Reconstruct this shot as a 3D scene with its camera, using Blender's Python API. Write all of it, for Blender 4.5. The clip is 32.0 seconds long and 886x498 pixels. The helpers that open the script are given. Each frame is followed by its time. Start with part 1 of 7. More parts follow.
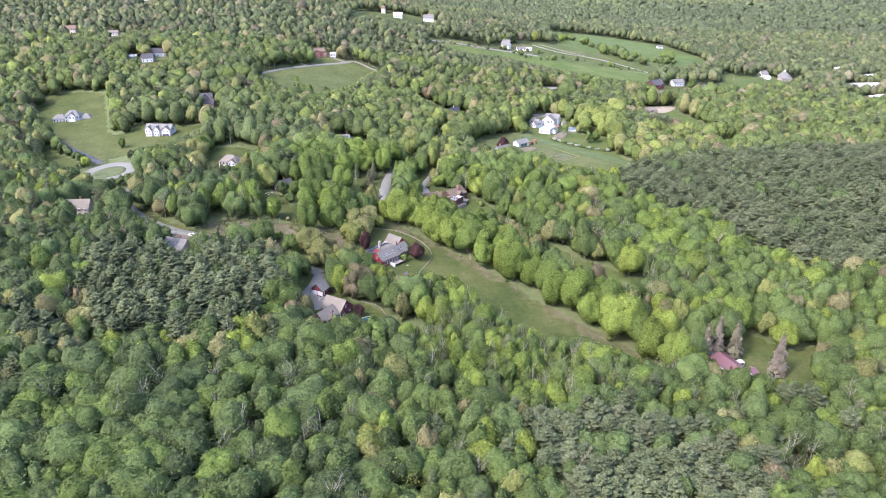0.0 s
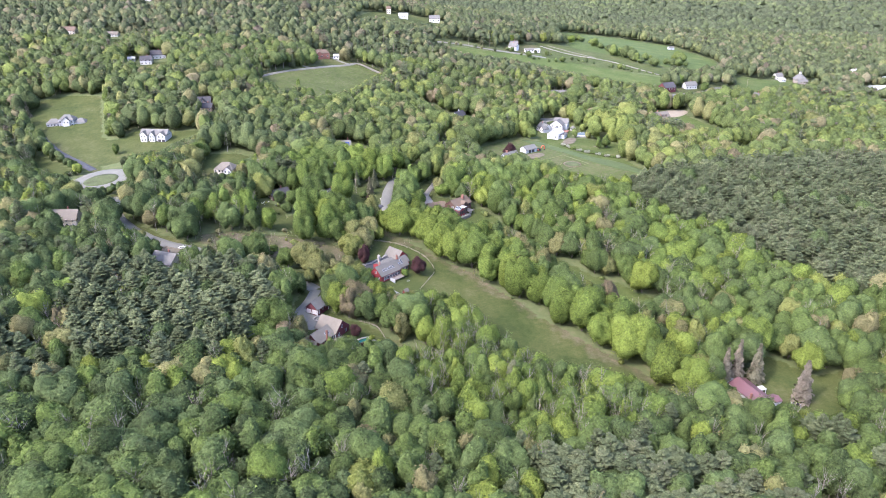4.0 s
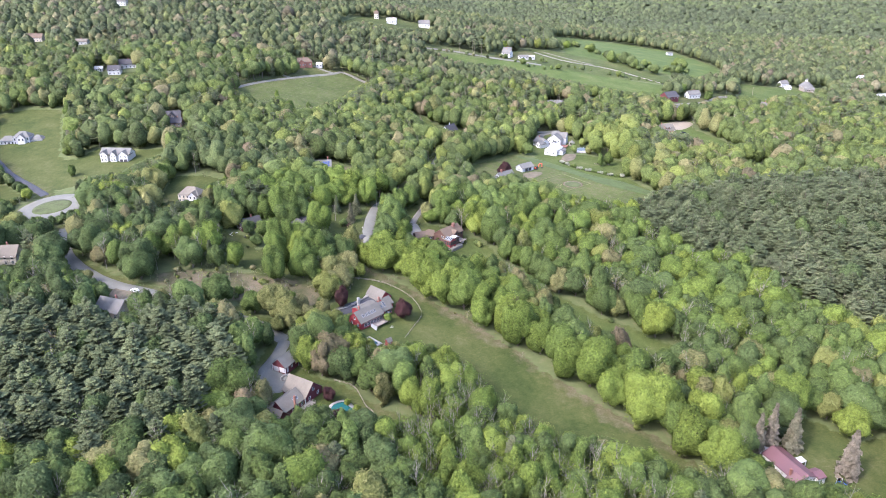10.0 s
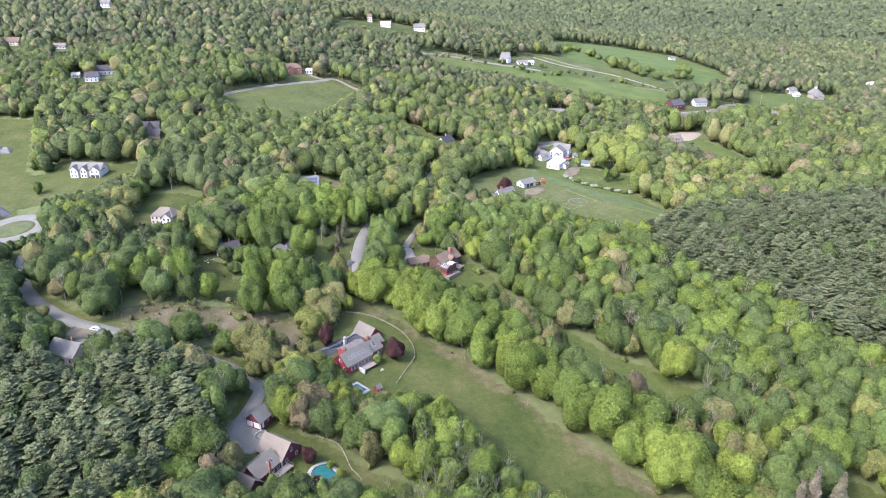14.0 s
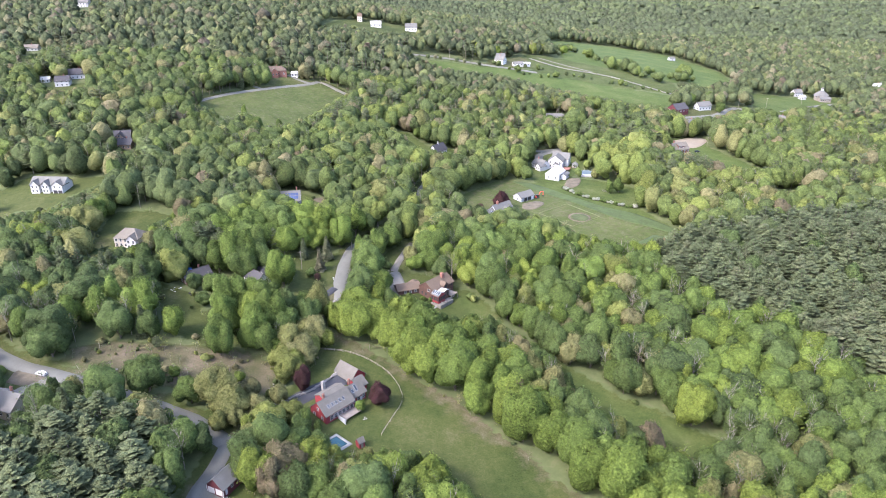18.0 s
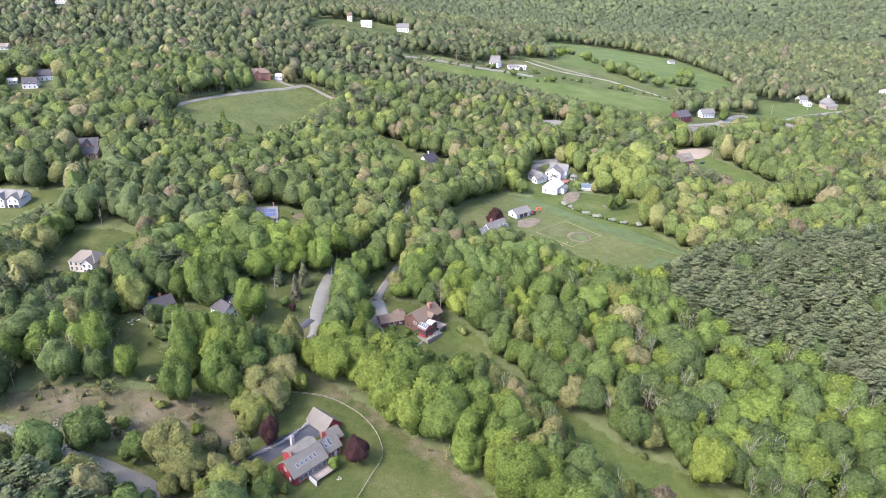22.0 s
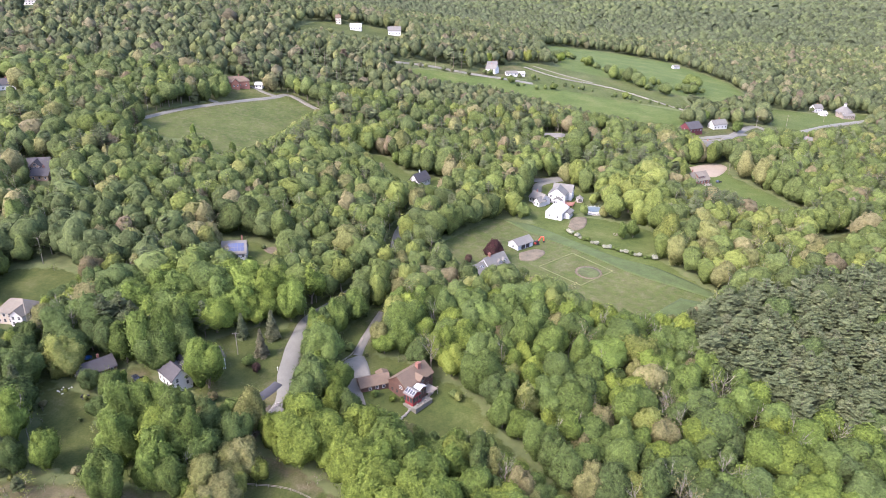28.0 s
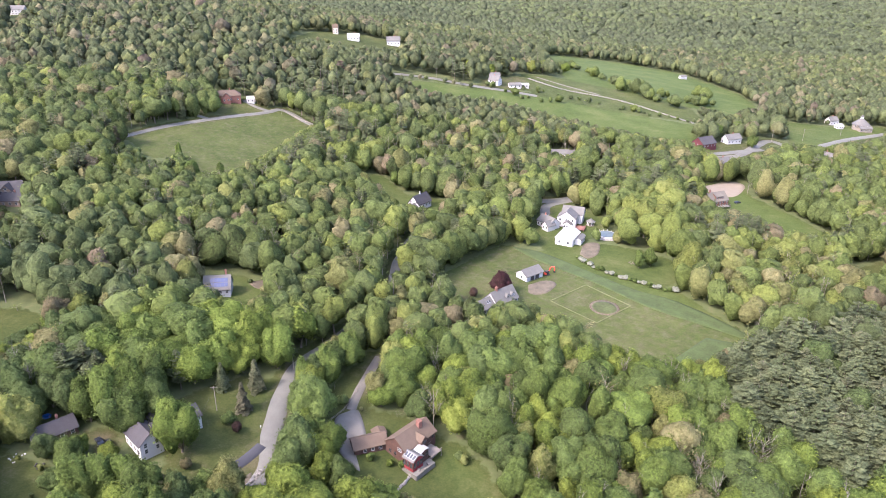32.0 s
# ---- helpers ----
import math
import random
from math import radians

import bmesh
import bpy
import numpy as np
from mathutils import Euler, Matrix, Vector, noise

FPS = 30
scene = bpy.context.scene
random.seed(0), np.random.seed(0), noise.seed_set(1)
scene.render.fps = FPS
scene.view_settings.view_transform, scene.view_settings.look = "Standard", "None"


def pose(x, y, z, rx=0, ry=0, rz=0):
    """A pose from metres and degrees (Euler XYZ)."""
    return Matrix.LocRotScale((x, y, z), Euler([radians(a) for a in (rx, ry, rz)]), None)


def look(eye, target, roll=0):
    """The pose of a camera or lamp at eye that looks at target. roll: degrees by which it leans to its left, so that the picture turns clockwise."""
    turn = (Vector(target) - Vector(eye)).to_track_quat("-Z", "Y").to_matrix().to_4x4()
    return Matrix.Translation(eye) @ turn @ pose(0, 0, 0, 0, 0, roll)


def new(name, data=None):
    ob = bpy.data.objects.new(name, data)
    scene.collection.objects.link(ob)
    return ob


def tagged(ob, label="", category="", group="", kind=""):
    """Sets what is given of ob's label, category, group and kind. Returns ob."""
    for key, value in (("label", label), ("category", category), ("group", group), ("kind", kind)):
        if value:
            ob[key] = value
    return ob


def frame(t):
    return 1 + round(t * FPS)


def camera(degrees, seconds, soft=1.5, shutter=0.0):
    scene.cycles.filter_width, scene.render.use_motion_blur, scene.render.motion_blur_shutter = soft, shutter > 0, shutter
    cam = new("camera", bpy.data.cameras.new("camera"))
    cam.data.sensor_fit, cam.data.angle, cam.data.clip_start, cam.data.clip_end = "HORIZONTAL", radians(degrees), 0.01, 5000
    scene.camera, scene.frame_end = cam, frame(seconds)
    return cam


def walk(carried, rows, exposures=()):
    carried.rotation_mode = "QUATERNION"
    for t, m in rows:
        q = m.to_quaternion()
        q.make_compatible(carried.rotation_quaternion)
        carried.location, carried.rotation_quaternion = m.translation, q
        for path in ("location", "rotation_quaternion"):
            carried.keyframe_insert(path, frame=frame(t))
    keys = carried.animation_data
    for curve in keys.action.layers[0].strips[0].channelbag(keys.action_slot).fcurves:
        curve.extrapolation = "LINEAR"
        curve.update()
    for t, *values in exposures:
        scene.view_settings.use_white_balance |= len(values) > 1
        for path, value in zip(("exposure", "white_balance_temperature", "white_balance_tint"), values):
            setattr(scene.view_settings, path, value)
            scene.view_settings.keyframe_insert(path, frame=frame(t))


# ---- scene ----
# the flight: one lens, level flight at about 160 m, looking ahead and down
cam = camera(65.5, 32.0, soft=0.5)
PATH = [
    (0, pose(0.00, -0.00, 159.51, 66.960, 0.234, 0.545)),
    (0.5, pose(0.24, 2.22, 159.47, 66.941, 0.237, 1.182)),
    (1, pose(0.51, 4.47, 159.45, 66.914, 0.253, 1.474)),
    (1.5, pose(0.79, 6.81, 159.45, 66.904, 0.274, 1.473)),
    (2, pose(1.10, 9.26, 159.43, 66.914, 0.283, 1.430)),
    (2.5, pose(1.42, 11.86, 159.46, 66.922, 0.281, 1.377)),
    (3, pose(1.74, 14.66, 159.43, 66.908, 0.280, 1.332)),
    (3.5, pose(2.06, 17.67, 159.39, 66.922, 0.284, 1.263)),
    (5.5, pose(3.27, 30.68, 159.43, 66.967, 0.329, 1.014)),
    (6, pose(3.51, 34.19, 159.41, 66.993, 0.326, 0.963)),
    (6.5, pose(3.71, 37.94, 159.48, 66.996, 0.344, 0.917)),
    (7, pose(3.84, 41.91, 159.42, 66.994, 0.341, 0.858)),
    (7.5, pose(3.93, 46.05, 159.51, 67.007, 0.361, 0.778)),
    (8, pose(3.97, 50.33, 159.50, 67.021, 0.364, 0.731)),
    (8.5, pose(3.96, 54.70, 159.57, 67.046, 0.363, 0.678)),
    (9, pose(3.91, 59.13, 159.51, 67.063, 0.363, 0.614)),
    (9.5, pose(3.82, 63.58, 159.49, 67.095, 0.350, 0.588)),
    (10, pose(3.71, 68.04, 159.53, 67.088, 0.321, 0.530)),
    (10.5, pose(3.60, 72.48, 159.54, 67.083, 0.299, 0.479)),
    (11, pose(3.49, 76.91, 159.55, 67.070, 0.275, 0.445)),
    (11.5, pose(3.39, 81.33, 159.65, 67.093, 0.232, 0.419)),
    (12, pose(3.32, 85.75, 159.56, 67.120, 0.210, 0.386)),
    (12.5, pose(3.26, 90.17, 159.63, 67.144, 0.196, 0.336)),
    (13, pose(3.24, 94.59, 159.64, 67.166, 0.169, 0.276)),
    (13.5, pose(3.23, 99.02, 159.61, 67.187, 0.191, 0.238)),
    (14, pose(3.28, 103.43, 159.57, 67.181, 0.171, 0.209)),
    (14.5, pose(3.37, 107.81, 159.59, 67.145, 0.169, 0.157)),
    (16.5, pose(3.99, 125.20, 159.64, 67.063, 0.149, -0.077)),
    (17, pose(4.22, 129.50, 159.61, 67.036, 0.137, -0.136)),
    (17.5, pose(4.52, 133.77, 159.48, 67.021, 0.142, -0.203)),
    (18, pose(4.85, 138.02, 159.55, 66.985, 0.165, -0.282)),
    (18.5, pose(5.20, 142.25, 159.52, 66.962, 0.117, -0.346)),
    (19, pose(5.54, 146.46, 159.44, 66.957, 0.068, -0.411)),
    (19.5, pose(5.87, 150.66, 159.51, 66.939, 0.033, -0.461)),
    (20, pose(6.18, 154.83, 159.49, 66.913, 0.002, -0.504)),
    (20.5, pose(6.49, 158.97, 159.49, 66.896, -0.036, -0.554)),
    (21, pose(6.82, 163.08, 159.49, 66.870, -0.134, -0.589)),
    (21.5, pose(7.15, 167.16, 159.45, 66.860, -0.250, -0.617)),
    (22, pose(7.49, 171.24, 159.43, 66.853, -0.354, -0.632)),
    (22.5, pose(7.79, 175.28, 159.50, 66.840, -0.365, -0.696)),
    (23, pose(8.09, 179.34, 159.50, 66.827, -0.363, -0.717)),
    (23.5, pose(8.39, 183.41, 159.50, 66.825, -0.436, -0.756)),
    (24, pose(8.69, 187.52, 159.46, 66.818, -0.521, -0.772)),
    (24.5, pose(8.97, 191.64, 159.43, 66.828, -0.616, -0.803)),
    (25, pose(9.21, 195.74, 159.44, 66.830, -0.716, -0.847)),
    (25.5, pose(9.37, 199.84, 159.45, 66.797, -0.764, -0.841)),
    (27.5, pose(9.74, 216.27, 159.52, 66.787, -0.580, -0.960)),
    (28, pose(9.78, 220.30, 159.33, 66.808, -0.488, -0.996)),
    (28.5, pose(9.77, 224.30, 159.36, 66.822, -0.426, -1.009)),
    (29, pose(9.73, 228.28, 159.44, 66.835, -0.401, -1.006)),
    (29.5, pose(9.67, 232.23, 159.46, 66.833, -0.378, -1.023)),
    (30, pose(9.57, 236.15, 159.48, 66.849, -0.356, -1.040)),
    (30.5, pose(9.45, 240.03, 159.60, 66.933, -0.309, -1.056)),
    (31, pose(9.31, 243.86, 159.58, 67.067, -0.302, -1.097)),
    (31.5, pose(9.15, 247.66, 159.51, 67.218, -0.331, -1.099)),
    (32, pose(8.99, 251.42, 159.54, 67.344, -0.396, -1.051)),
]
walk(cam, PATH, exposures=[(0.0, 2.86, 6080, 23), (20.0, 2.82, 6200, 20), (32.0, 2.82, 6500, 27)])

# ---- light ----
world = bpy.data.worlds.new("sky")
scene.world = world
world.use_nodes = True
SUN_UP, SUN_FROM = 46.0, 236.0          # degrees above the horizon; compass bearing the light comes from
sky = world.node_tree.nodes.new("ShaderNodeTexSky")
sky.sky_type, sky.sun_disc = "NISHITA", False
sky.sun_elevation, sky.sun_rotation = radians(SUN_UP), radians(SUN_FROM)
sky.air_density, sky.dust_density = 1.0, 3.0
back = world.node_tree.nodes["Background"]
back.inputs[1].default_value = 0.147
world.node_tree.links.new(sky.outputs[0], back.inputs[0])
lamp = bpy.data.lights.new("sun", "SUN")
lamp.energy, lamp.angle, lamp.color = 0.86, radians(6.0), (1.0, 0.95, 0.87)
sun = new("sun", lamp)
az = radians(SUN_FROM)
away = Vector((math.sin(az) * math.cos(radians(SUN_UP)), math.cos(az) * math.cos(radians(SUN_UP)), math.sin(radians(SUN_UP))))
sun.matrix_world = look(away * 1000, (0, 0, 0))


# ---- materials ----
def shade(name, rough=0.8, metal=0.0, spec=0.3):
    m = bpy.data.materials.new(name)
    m.use_nodes = True
    nt = m.node_tree
    b = nt.nodes["Principled BSDF"]
    b.inputs["Roughness"].default_value, b.inputs["Metallic"].default_value = rough, metal
    b.inputs["Specular IOR Level"].default_value = spec
    return m, nt, b


def noise_node(nt, scale, detail=4.0, rough=0.6, coords="Object", stretch=(1, 1, 1)):
    tc = nt.nodes.new("ShaderNodeTexCoord")
    mp = nt.nodes.new("ShaderNodeMapping")
    mp.inputs["Scale"].default_value = stretch
    n = nt.nodes.new("ShaderNodeTexNoise")
    n.inputs["Scale"].default_value, n.inputs["Detail"].default_value, n.inputs["Roughness"].default_value = scale, detail, rough
    nt.links.new(tc.outputs[coords], mp.inputs[0])
    nt.links.new(mp.outputs[0], n.inputs["Vector"])
    return n.outputs["Fac"]


def ramp(nt, fac, stops):
    r = nt.nodes.new("ShaderNodeValToRGB")
    els = r.color_ramp.elements
    while len(els) < len(stops):
        els.new(0.5)
    for e, (p, c) in zip(els, stops):
        e.position, e.color = p, (*c, 1)
    nt.links.new(fac, r.inputs[0])
    return r.outputs[0]


def mix(nt, fac, a, b, mode="MIX"):
    n = nt.nodes.new("ShaderNodeMix")
    n.data_type, n.blend_type = "RGBA", mode
    for sock, v in ((n.inputs[0], fac), (n.inputs[6], a), (n.inputs[7], b)):
        if isinstance(v, bpy.types.NodeSocket):
            nt.links.new(v, sock)
        elif isinstance(v, (int, float)):
            sock.default_value = v
        else:
            sock.default_value = (*v, 1)
    return n.outputs[2]


def calc(nt, op, a, b=0.0):
    n = nt.nodes.new("ShaderNodeMath")
    n.operation = op
    for sock, v in zip(n.inputs, (a, b)):
        if isinstance(v, bpy.types.NodeSocket):
            nt.links.new(v, sock)
        else:
            sock.default_value = v
    return n.outputs[0]


def bump(nt, b, fac, strength, dist):
    n = nt.nodes.new("ShaderNodeBump")
    n.inputs["Strength"].default_value, n.inputs["Distance"].default_value = strength, dist
    nt.links.new(fac, n.inputs["Height"])
    nt.links.new(n.outputs[0], b.inputs["Normal"])


def attr(nt, name):
    n = nt.nodes.new("ShaderNodeAttribute")
    n.attribute_name = name
    return n.outputs["Fac"]


def plain(name, col, rough=0.7, vary=0.18, scale=0.6, metal=0.0, grain=6.0, stretch=(1, 1, 1), spec=0.3):
    """Paint, stone, cloth and the like: one colour, mottled at two sizes."""
    m, nt, b = shade(name, rough, metal, spec)
    big, small = noise_node(nt, scale, 3.0), noise_node(nt, grain, 3.0, stretch=stretch)
    f = calc(nt, "ADD", calc(nt, "MULTIPLY", big, 0.6), calc(nt, "MULTIPLY", small, 0.4))
    lo, hi = tuple(c * (1 - vary) for c in col), tuple(min(1.0, c * (1 + vary)) for c in col)
    nt.links.new(ramp(nt, f, [(0.3, lo), (0.7, hi)]), b.inputs["Base Color"])
    bump(nt, b, small, 0.25, 0.02)
    return m


def foliage(name, stops, rough=0.8, grain=1.5, fine=2.2):
    m, nt, b = shade(name, rough, 0.0, 0.04)
    tint = attr(nt, "tint")
    geo = nt.nodes.new("ShaderNodeNewGeometry")
    leaf = geo.outputs["Random Per Island"]
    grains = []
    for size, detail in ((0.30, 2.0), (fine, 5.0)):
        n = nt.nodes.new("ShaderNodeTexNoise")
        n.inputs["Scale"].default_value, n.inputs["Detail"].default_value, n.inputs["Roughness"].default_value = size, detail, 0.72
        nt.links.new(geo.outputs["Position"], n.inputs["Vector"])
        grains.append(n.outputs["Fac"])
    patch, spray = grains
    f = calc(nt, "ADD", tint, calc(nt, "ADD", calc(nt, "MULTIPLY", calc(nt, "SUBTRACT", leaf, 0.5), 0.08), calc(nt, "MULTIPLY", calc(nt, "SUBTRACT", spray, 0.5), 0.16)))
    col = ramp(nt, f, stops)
    # random leaf tone; the spray noise also paints shaded gaps between the leaves
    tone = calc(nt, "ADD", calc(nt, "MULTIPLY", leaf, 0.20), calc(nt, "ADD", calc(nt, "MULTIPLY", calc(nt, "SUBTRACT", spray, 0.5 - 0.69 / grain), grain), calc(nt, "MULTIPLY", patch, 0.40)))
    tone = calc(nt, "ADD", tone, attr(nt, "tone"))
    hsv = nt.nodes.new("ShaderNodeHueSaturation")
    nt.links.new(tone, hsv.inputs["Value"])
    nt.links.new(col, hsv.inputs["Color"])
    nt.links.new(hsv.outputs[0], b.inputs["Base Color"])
    bump(nt, b, spray, 1.0, 1.1 / fine)
    # light also comes through the leaves
    thin = nt.nodes.new("ShaderNodeBsdfTranslucent")
    nt.links.new(hsv.outputs[0], thin.inputs[0])
    both = nt.nodes.new("ShaderNodeMixShader")
    both.inputs[0].default_value = 0.14
    nt.links.new(b.outputs[0], both.inputs[1])
    nt.links.new(thin.outputs[0], both.inputs[2])
    nt.links.new(both.outputs[0], nt.nodes["Material Output"].inputs[0])
    return m


def hazed(stops, share):
    """The same colours greyed by a share: the haze of distance put into the leaf colour."""
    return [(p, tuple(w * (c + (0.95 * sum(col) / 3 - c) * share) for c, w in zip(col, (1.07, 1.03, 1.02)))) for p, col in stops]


LEAF_TONES = [(0.0, (0.042, 0.059, 0.027)), (0.2, (0.060, 0.086, 0.031)), (0.4, (0.078, 0.113, 0.026)),
              (0.55, (0.110, 0.140, 0.028)), (0.7, (0.114, 0.124, 0.043)), (0.82, (0.126, 0.122, 0.056)),
              (0.92, (0.098, 0.078, 0.052)), (1.0, (0.036, 0.016, 0.018))]
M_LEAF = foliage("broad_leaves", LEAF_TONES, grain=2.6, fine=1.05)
M_LEAF_MID = foliage("farther_leaves", hazed(LEAF_TONES, 0.14), grain=2.3, fine=0.75)
M_LEAF_FAR = foliage("distant_leaves", hazed(LEAF_TONES, 0.36), grain=1.7, fine=0.45)
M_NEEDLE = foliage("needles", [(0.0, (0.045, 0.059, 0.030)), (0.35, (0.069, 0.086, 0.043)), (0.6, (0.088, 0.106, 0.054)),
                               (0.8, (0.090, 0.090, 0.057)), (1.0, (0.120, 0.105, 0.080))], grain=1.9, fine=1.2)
M_BARK = plain("bark", (0.105, 0.090, 0.075), 0.9, 0.35, 0.5, stretch=(1, 1, 0.2))
M_TWIG = plain("bare_twigs", (0.150, 0.138, 0.120), 0.9, 0.3, 0.4)

# the ground: leaf litter under the woods, grass, dry grass where the sheet is marked so
M_GROUND, nt, b = shade("ground", 0.95, 0.0, 0.1)
litter = ramp(nt, noise_node(nt, 0.25, 6.0), [(0.3, (0.054, 0.068, 0.030)), (0.55, (0.070, 0.086, 0.036)), (0.75, (0.094, 0.092, 0.052))])
tuft = noise_node(nt, 1.6, 6.0, 0.7)
patch = noise_node(nt, 0.045, 4.0, 0.6)
clump = noise_node(nt, 0.35, 5.0, 0.65)
mown = calc(nt, "ADD", calc(nt, "MULTIPLY", tuft, 0.35), calc(nt, "ADD", calc(nt, "MULTIPLY", patch, 0.40), calc(nt, "MULTIPLY", clump, 0.25)))
grass = ramp(nt, mown, [(0.36, (0.018, 0.028, 0.008)), (0.45, (0.031, 0.043, 0.012)), (0.54, (0.046, 0.055, 0.017)), (0.63, (0.074, 0.069, 0.035))])
green = ramp(nt, mown, [(0.36, (0.029, 0.048, 0.012)), (0.50, (0.048, 0.071, 0.018)), (0.64, (0.080, 0.091, 0.032))])
dry = ramp(nt, calc(nt, "ADD", calc(nt, "MULTIPLY", tuft, 0.45), calc(nt, "MULTIPLY", noise_node(nt, 0.12, 5.0), 0.55)),
           [(0.36, (0.034, 0.040, 0.016)), (0.5, (0.070, 0.063, 0.036)), (0.64, (0.108, 0.090, 0.066))])
edge = calc(nt, "MULTIPLY", calc(nt, "SUBTRACT", noise_node(nt, 0.3, 4.0), 0.5), 0.9)
lawn_f = ramp(nt, calc(nt, "ADD", attr(nt, "lawn"), edge), [(0.42, (0, 0, 0)), (0.58, (1, 1, 1))])
dry_f = ramp(nt, calc(nt, "ADD", attr(nt, "dry"), edge), [(0.35, (0, 0, 0)), (0.75, (1, 1, 1))])
col = mix(nt, lawn_f, litter, mix(nt, dry_f, mix(nt, attr(nt, "lush"), grass, green), dry))
nt.links.new(col, b.inputs["Base Color"])
bump(nt, b, tuft, 0.5, 0.3)

M_GROUND_GRASS = plain("mown_grass", (0.042, 0.054, 0.018), 0.95, 0.5, 0.15, grain=1.2)
M_TALL = plain("tall_grass", (0.036, 0.054, 0.016), 0.95, 0.35, 0.2, grain=1.6)
M_ROAD = plain("asphalt_worn", (0.098, 0.099, 0.086), 0.9, 0.22, 0.12, grain=2.5)
M_ROADDARK = plain("asphalt_fresh", (0.034, 0.036, 0.042), 0.85, 0.2, 0.2)
M_GRAVEL = plain("gravel", (0.112, 0.107, 0.092), 0.95, 0.2, 0.25, grain=4.0)
M_SAND = plain("sand", (0.160, 0.138, 0.106), 0.95, 0.12, 0.2)
M_STONE = plain("field_stone", (0.180, 0.172, 0.160), 0.9, 0.35, 0.8)
M_EARTH = plain("bare_earth", (0.082, 0.070, 0.048), 0.95, 0.45, 0.3)
M_RED = plain("barn_red_paint", (0.150, 0.020, 0.024), 0.7, 0.15, 0.4, grain=3.0, stretch=(0.3, 0.3, 8))
M_MAROON = plain("maroon_paint", (0.075, 0.018, 0.022), 0.7, 0.15, 0.4, stretch=(0.3, 0.3, 8))
M_WHITE = plain("white_paint", (0.390, 0.392, 0.388), 0.6, 0.06, 0.3, stretch=(0.3, 0.3, 8))
M_CREAM = plain("cream_paint", (0.380, 0.345, 0.280), 0.6, 0.08, 0.3, stretch=(0.3, 0.3, 8))
M_GREYP = plain("pale_grey_paint", (0.270, 0.285, 0.300), 0.6, 0.08, 0.3, stretch=(0.3, 0.3, 8))
M_BROWN = plain("brown_stained_boards", (0.062, 0.034, 0.026), 0.8, 0.3, 0.6, stretch=(8, 8, 0.3))
M_TAN = plain("tan_boards", (0.180, 0.132, 0.096), 0.8, 0.2, 0.5, stretch=(0.3, 0.3, 8))
M_BRICK = plain("brick", (0.165, 0.078, 0.060), 0.85, 0.25, 0.6, grain=5.0)
M_SH_GREY = plain("grey_shingles", (0.086, 0.081, 0.070), 0.9, 0.16, 0.4, grain=3.0)
M_SH_DARK = plain("dark_shingles", (0.038, 0.037, 0.040), 0.9, 0.2, 0.4, grain=3.0)
M_SH_TAN = plain("tan_shingles", (0.105, 0.094, 0.076), 0.9, 0.16, 0.4, grain=3.0)
M_SH_BROWN = plain("brown_shingles", (0.085, 0.062, 0.044), 0.9, 0.18, 0.4, grain=3.0)
M_SH_WHITE = plain("pale_roof_sheets", (0.270, 0.275, 0.265), 0.5, 0.08, 0.4)
M_SH_RED = plain("red_metal_roof", (0.082, 0.038, 0.040), 0.5, 0.12, 0.3, spec=0.5)
M_SH_MID = plain("weathered_shingles", (0.096, 0.095, 0.088), 0.9, 0.16, 0.4, grain=3.0)
M_GLASS, nt, b = shade("window_glass", 0.08, 0.0, 0.8)
b.inputs["Base Color"].default_value = (0.030, 0.036, 0.042, 1)
M_WATER, nt, b = shade("pool_water", 0.12, 0.0, 0.25)
nt.links.new(ramp(nt, noise_node(nt, 0.5, 3.0), [(0.3, (0.020, 0.062, 0.078)), (0.7, (0.030, 0.082, 0.098))]), b.inputs["Base Color"])
M_POND, nt, b = shade("green_pool_water", 0.12, 0.0, 0.25)
nt.links.new(ramp(nt, noise_node(nt, 0.5, 3.0), [(0.3, (0.010, 0.060, 0.060)), (0.7, (0.015, 0.078, 0.076))]), b.inputs["Base Color"])
M_COVER = plain("grey_blue_cover", (0.070, 0.100, 0.120), 0.5, 0.3, 0.5)
M_PALEGRASS = plain("uncut_pale_grass", (0.088, 0.098, 0.040), 0.95, 0.3, 0.8)
M_CONC = plain("pale_paving", (0.215, 0.208, 0.188), 0.85, 0.1, 0.5)
M_WOOD = plain("weathered_wood", (0.165, 0.145, 0.125), 0.85, 0.25, 0.6, stretch=(1, 8, 1))
M_BLACK = plain("black_plastic", (0.020, 0.020, 0.024), 0.5, 0.2)
M_BLUE = plain("blue_cover", (0.020, 0.110, 0.360), 0.6, 0.15)
M_DIGRED = plain("machine_red_paint", (0.550, 0.060, 0.030), 0.45, 0.12, spec=0.5)
M_CAR = plain("dark_car_paint", (0.030, 0.036, 0.045), 0.25, 0.1, metal=0.3, spec=0.6)
M_PANEL = plain("solar_cells", (0.020, 0.040, 0.110), 0.15, 0.2, spec=0.7)
M_BLOSSOM = plain("pale_blossom", (0.150, 0.160, 0.120), 0.8, 0.55, 1.6)

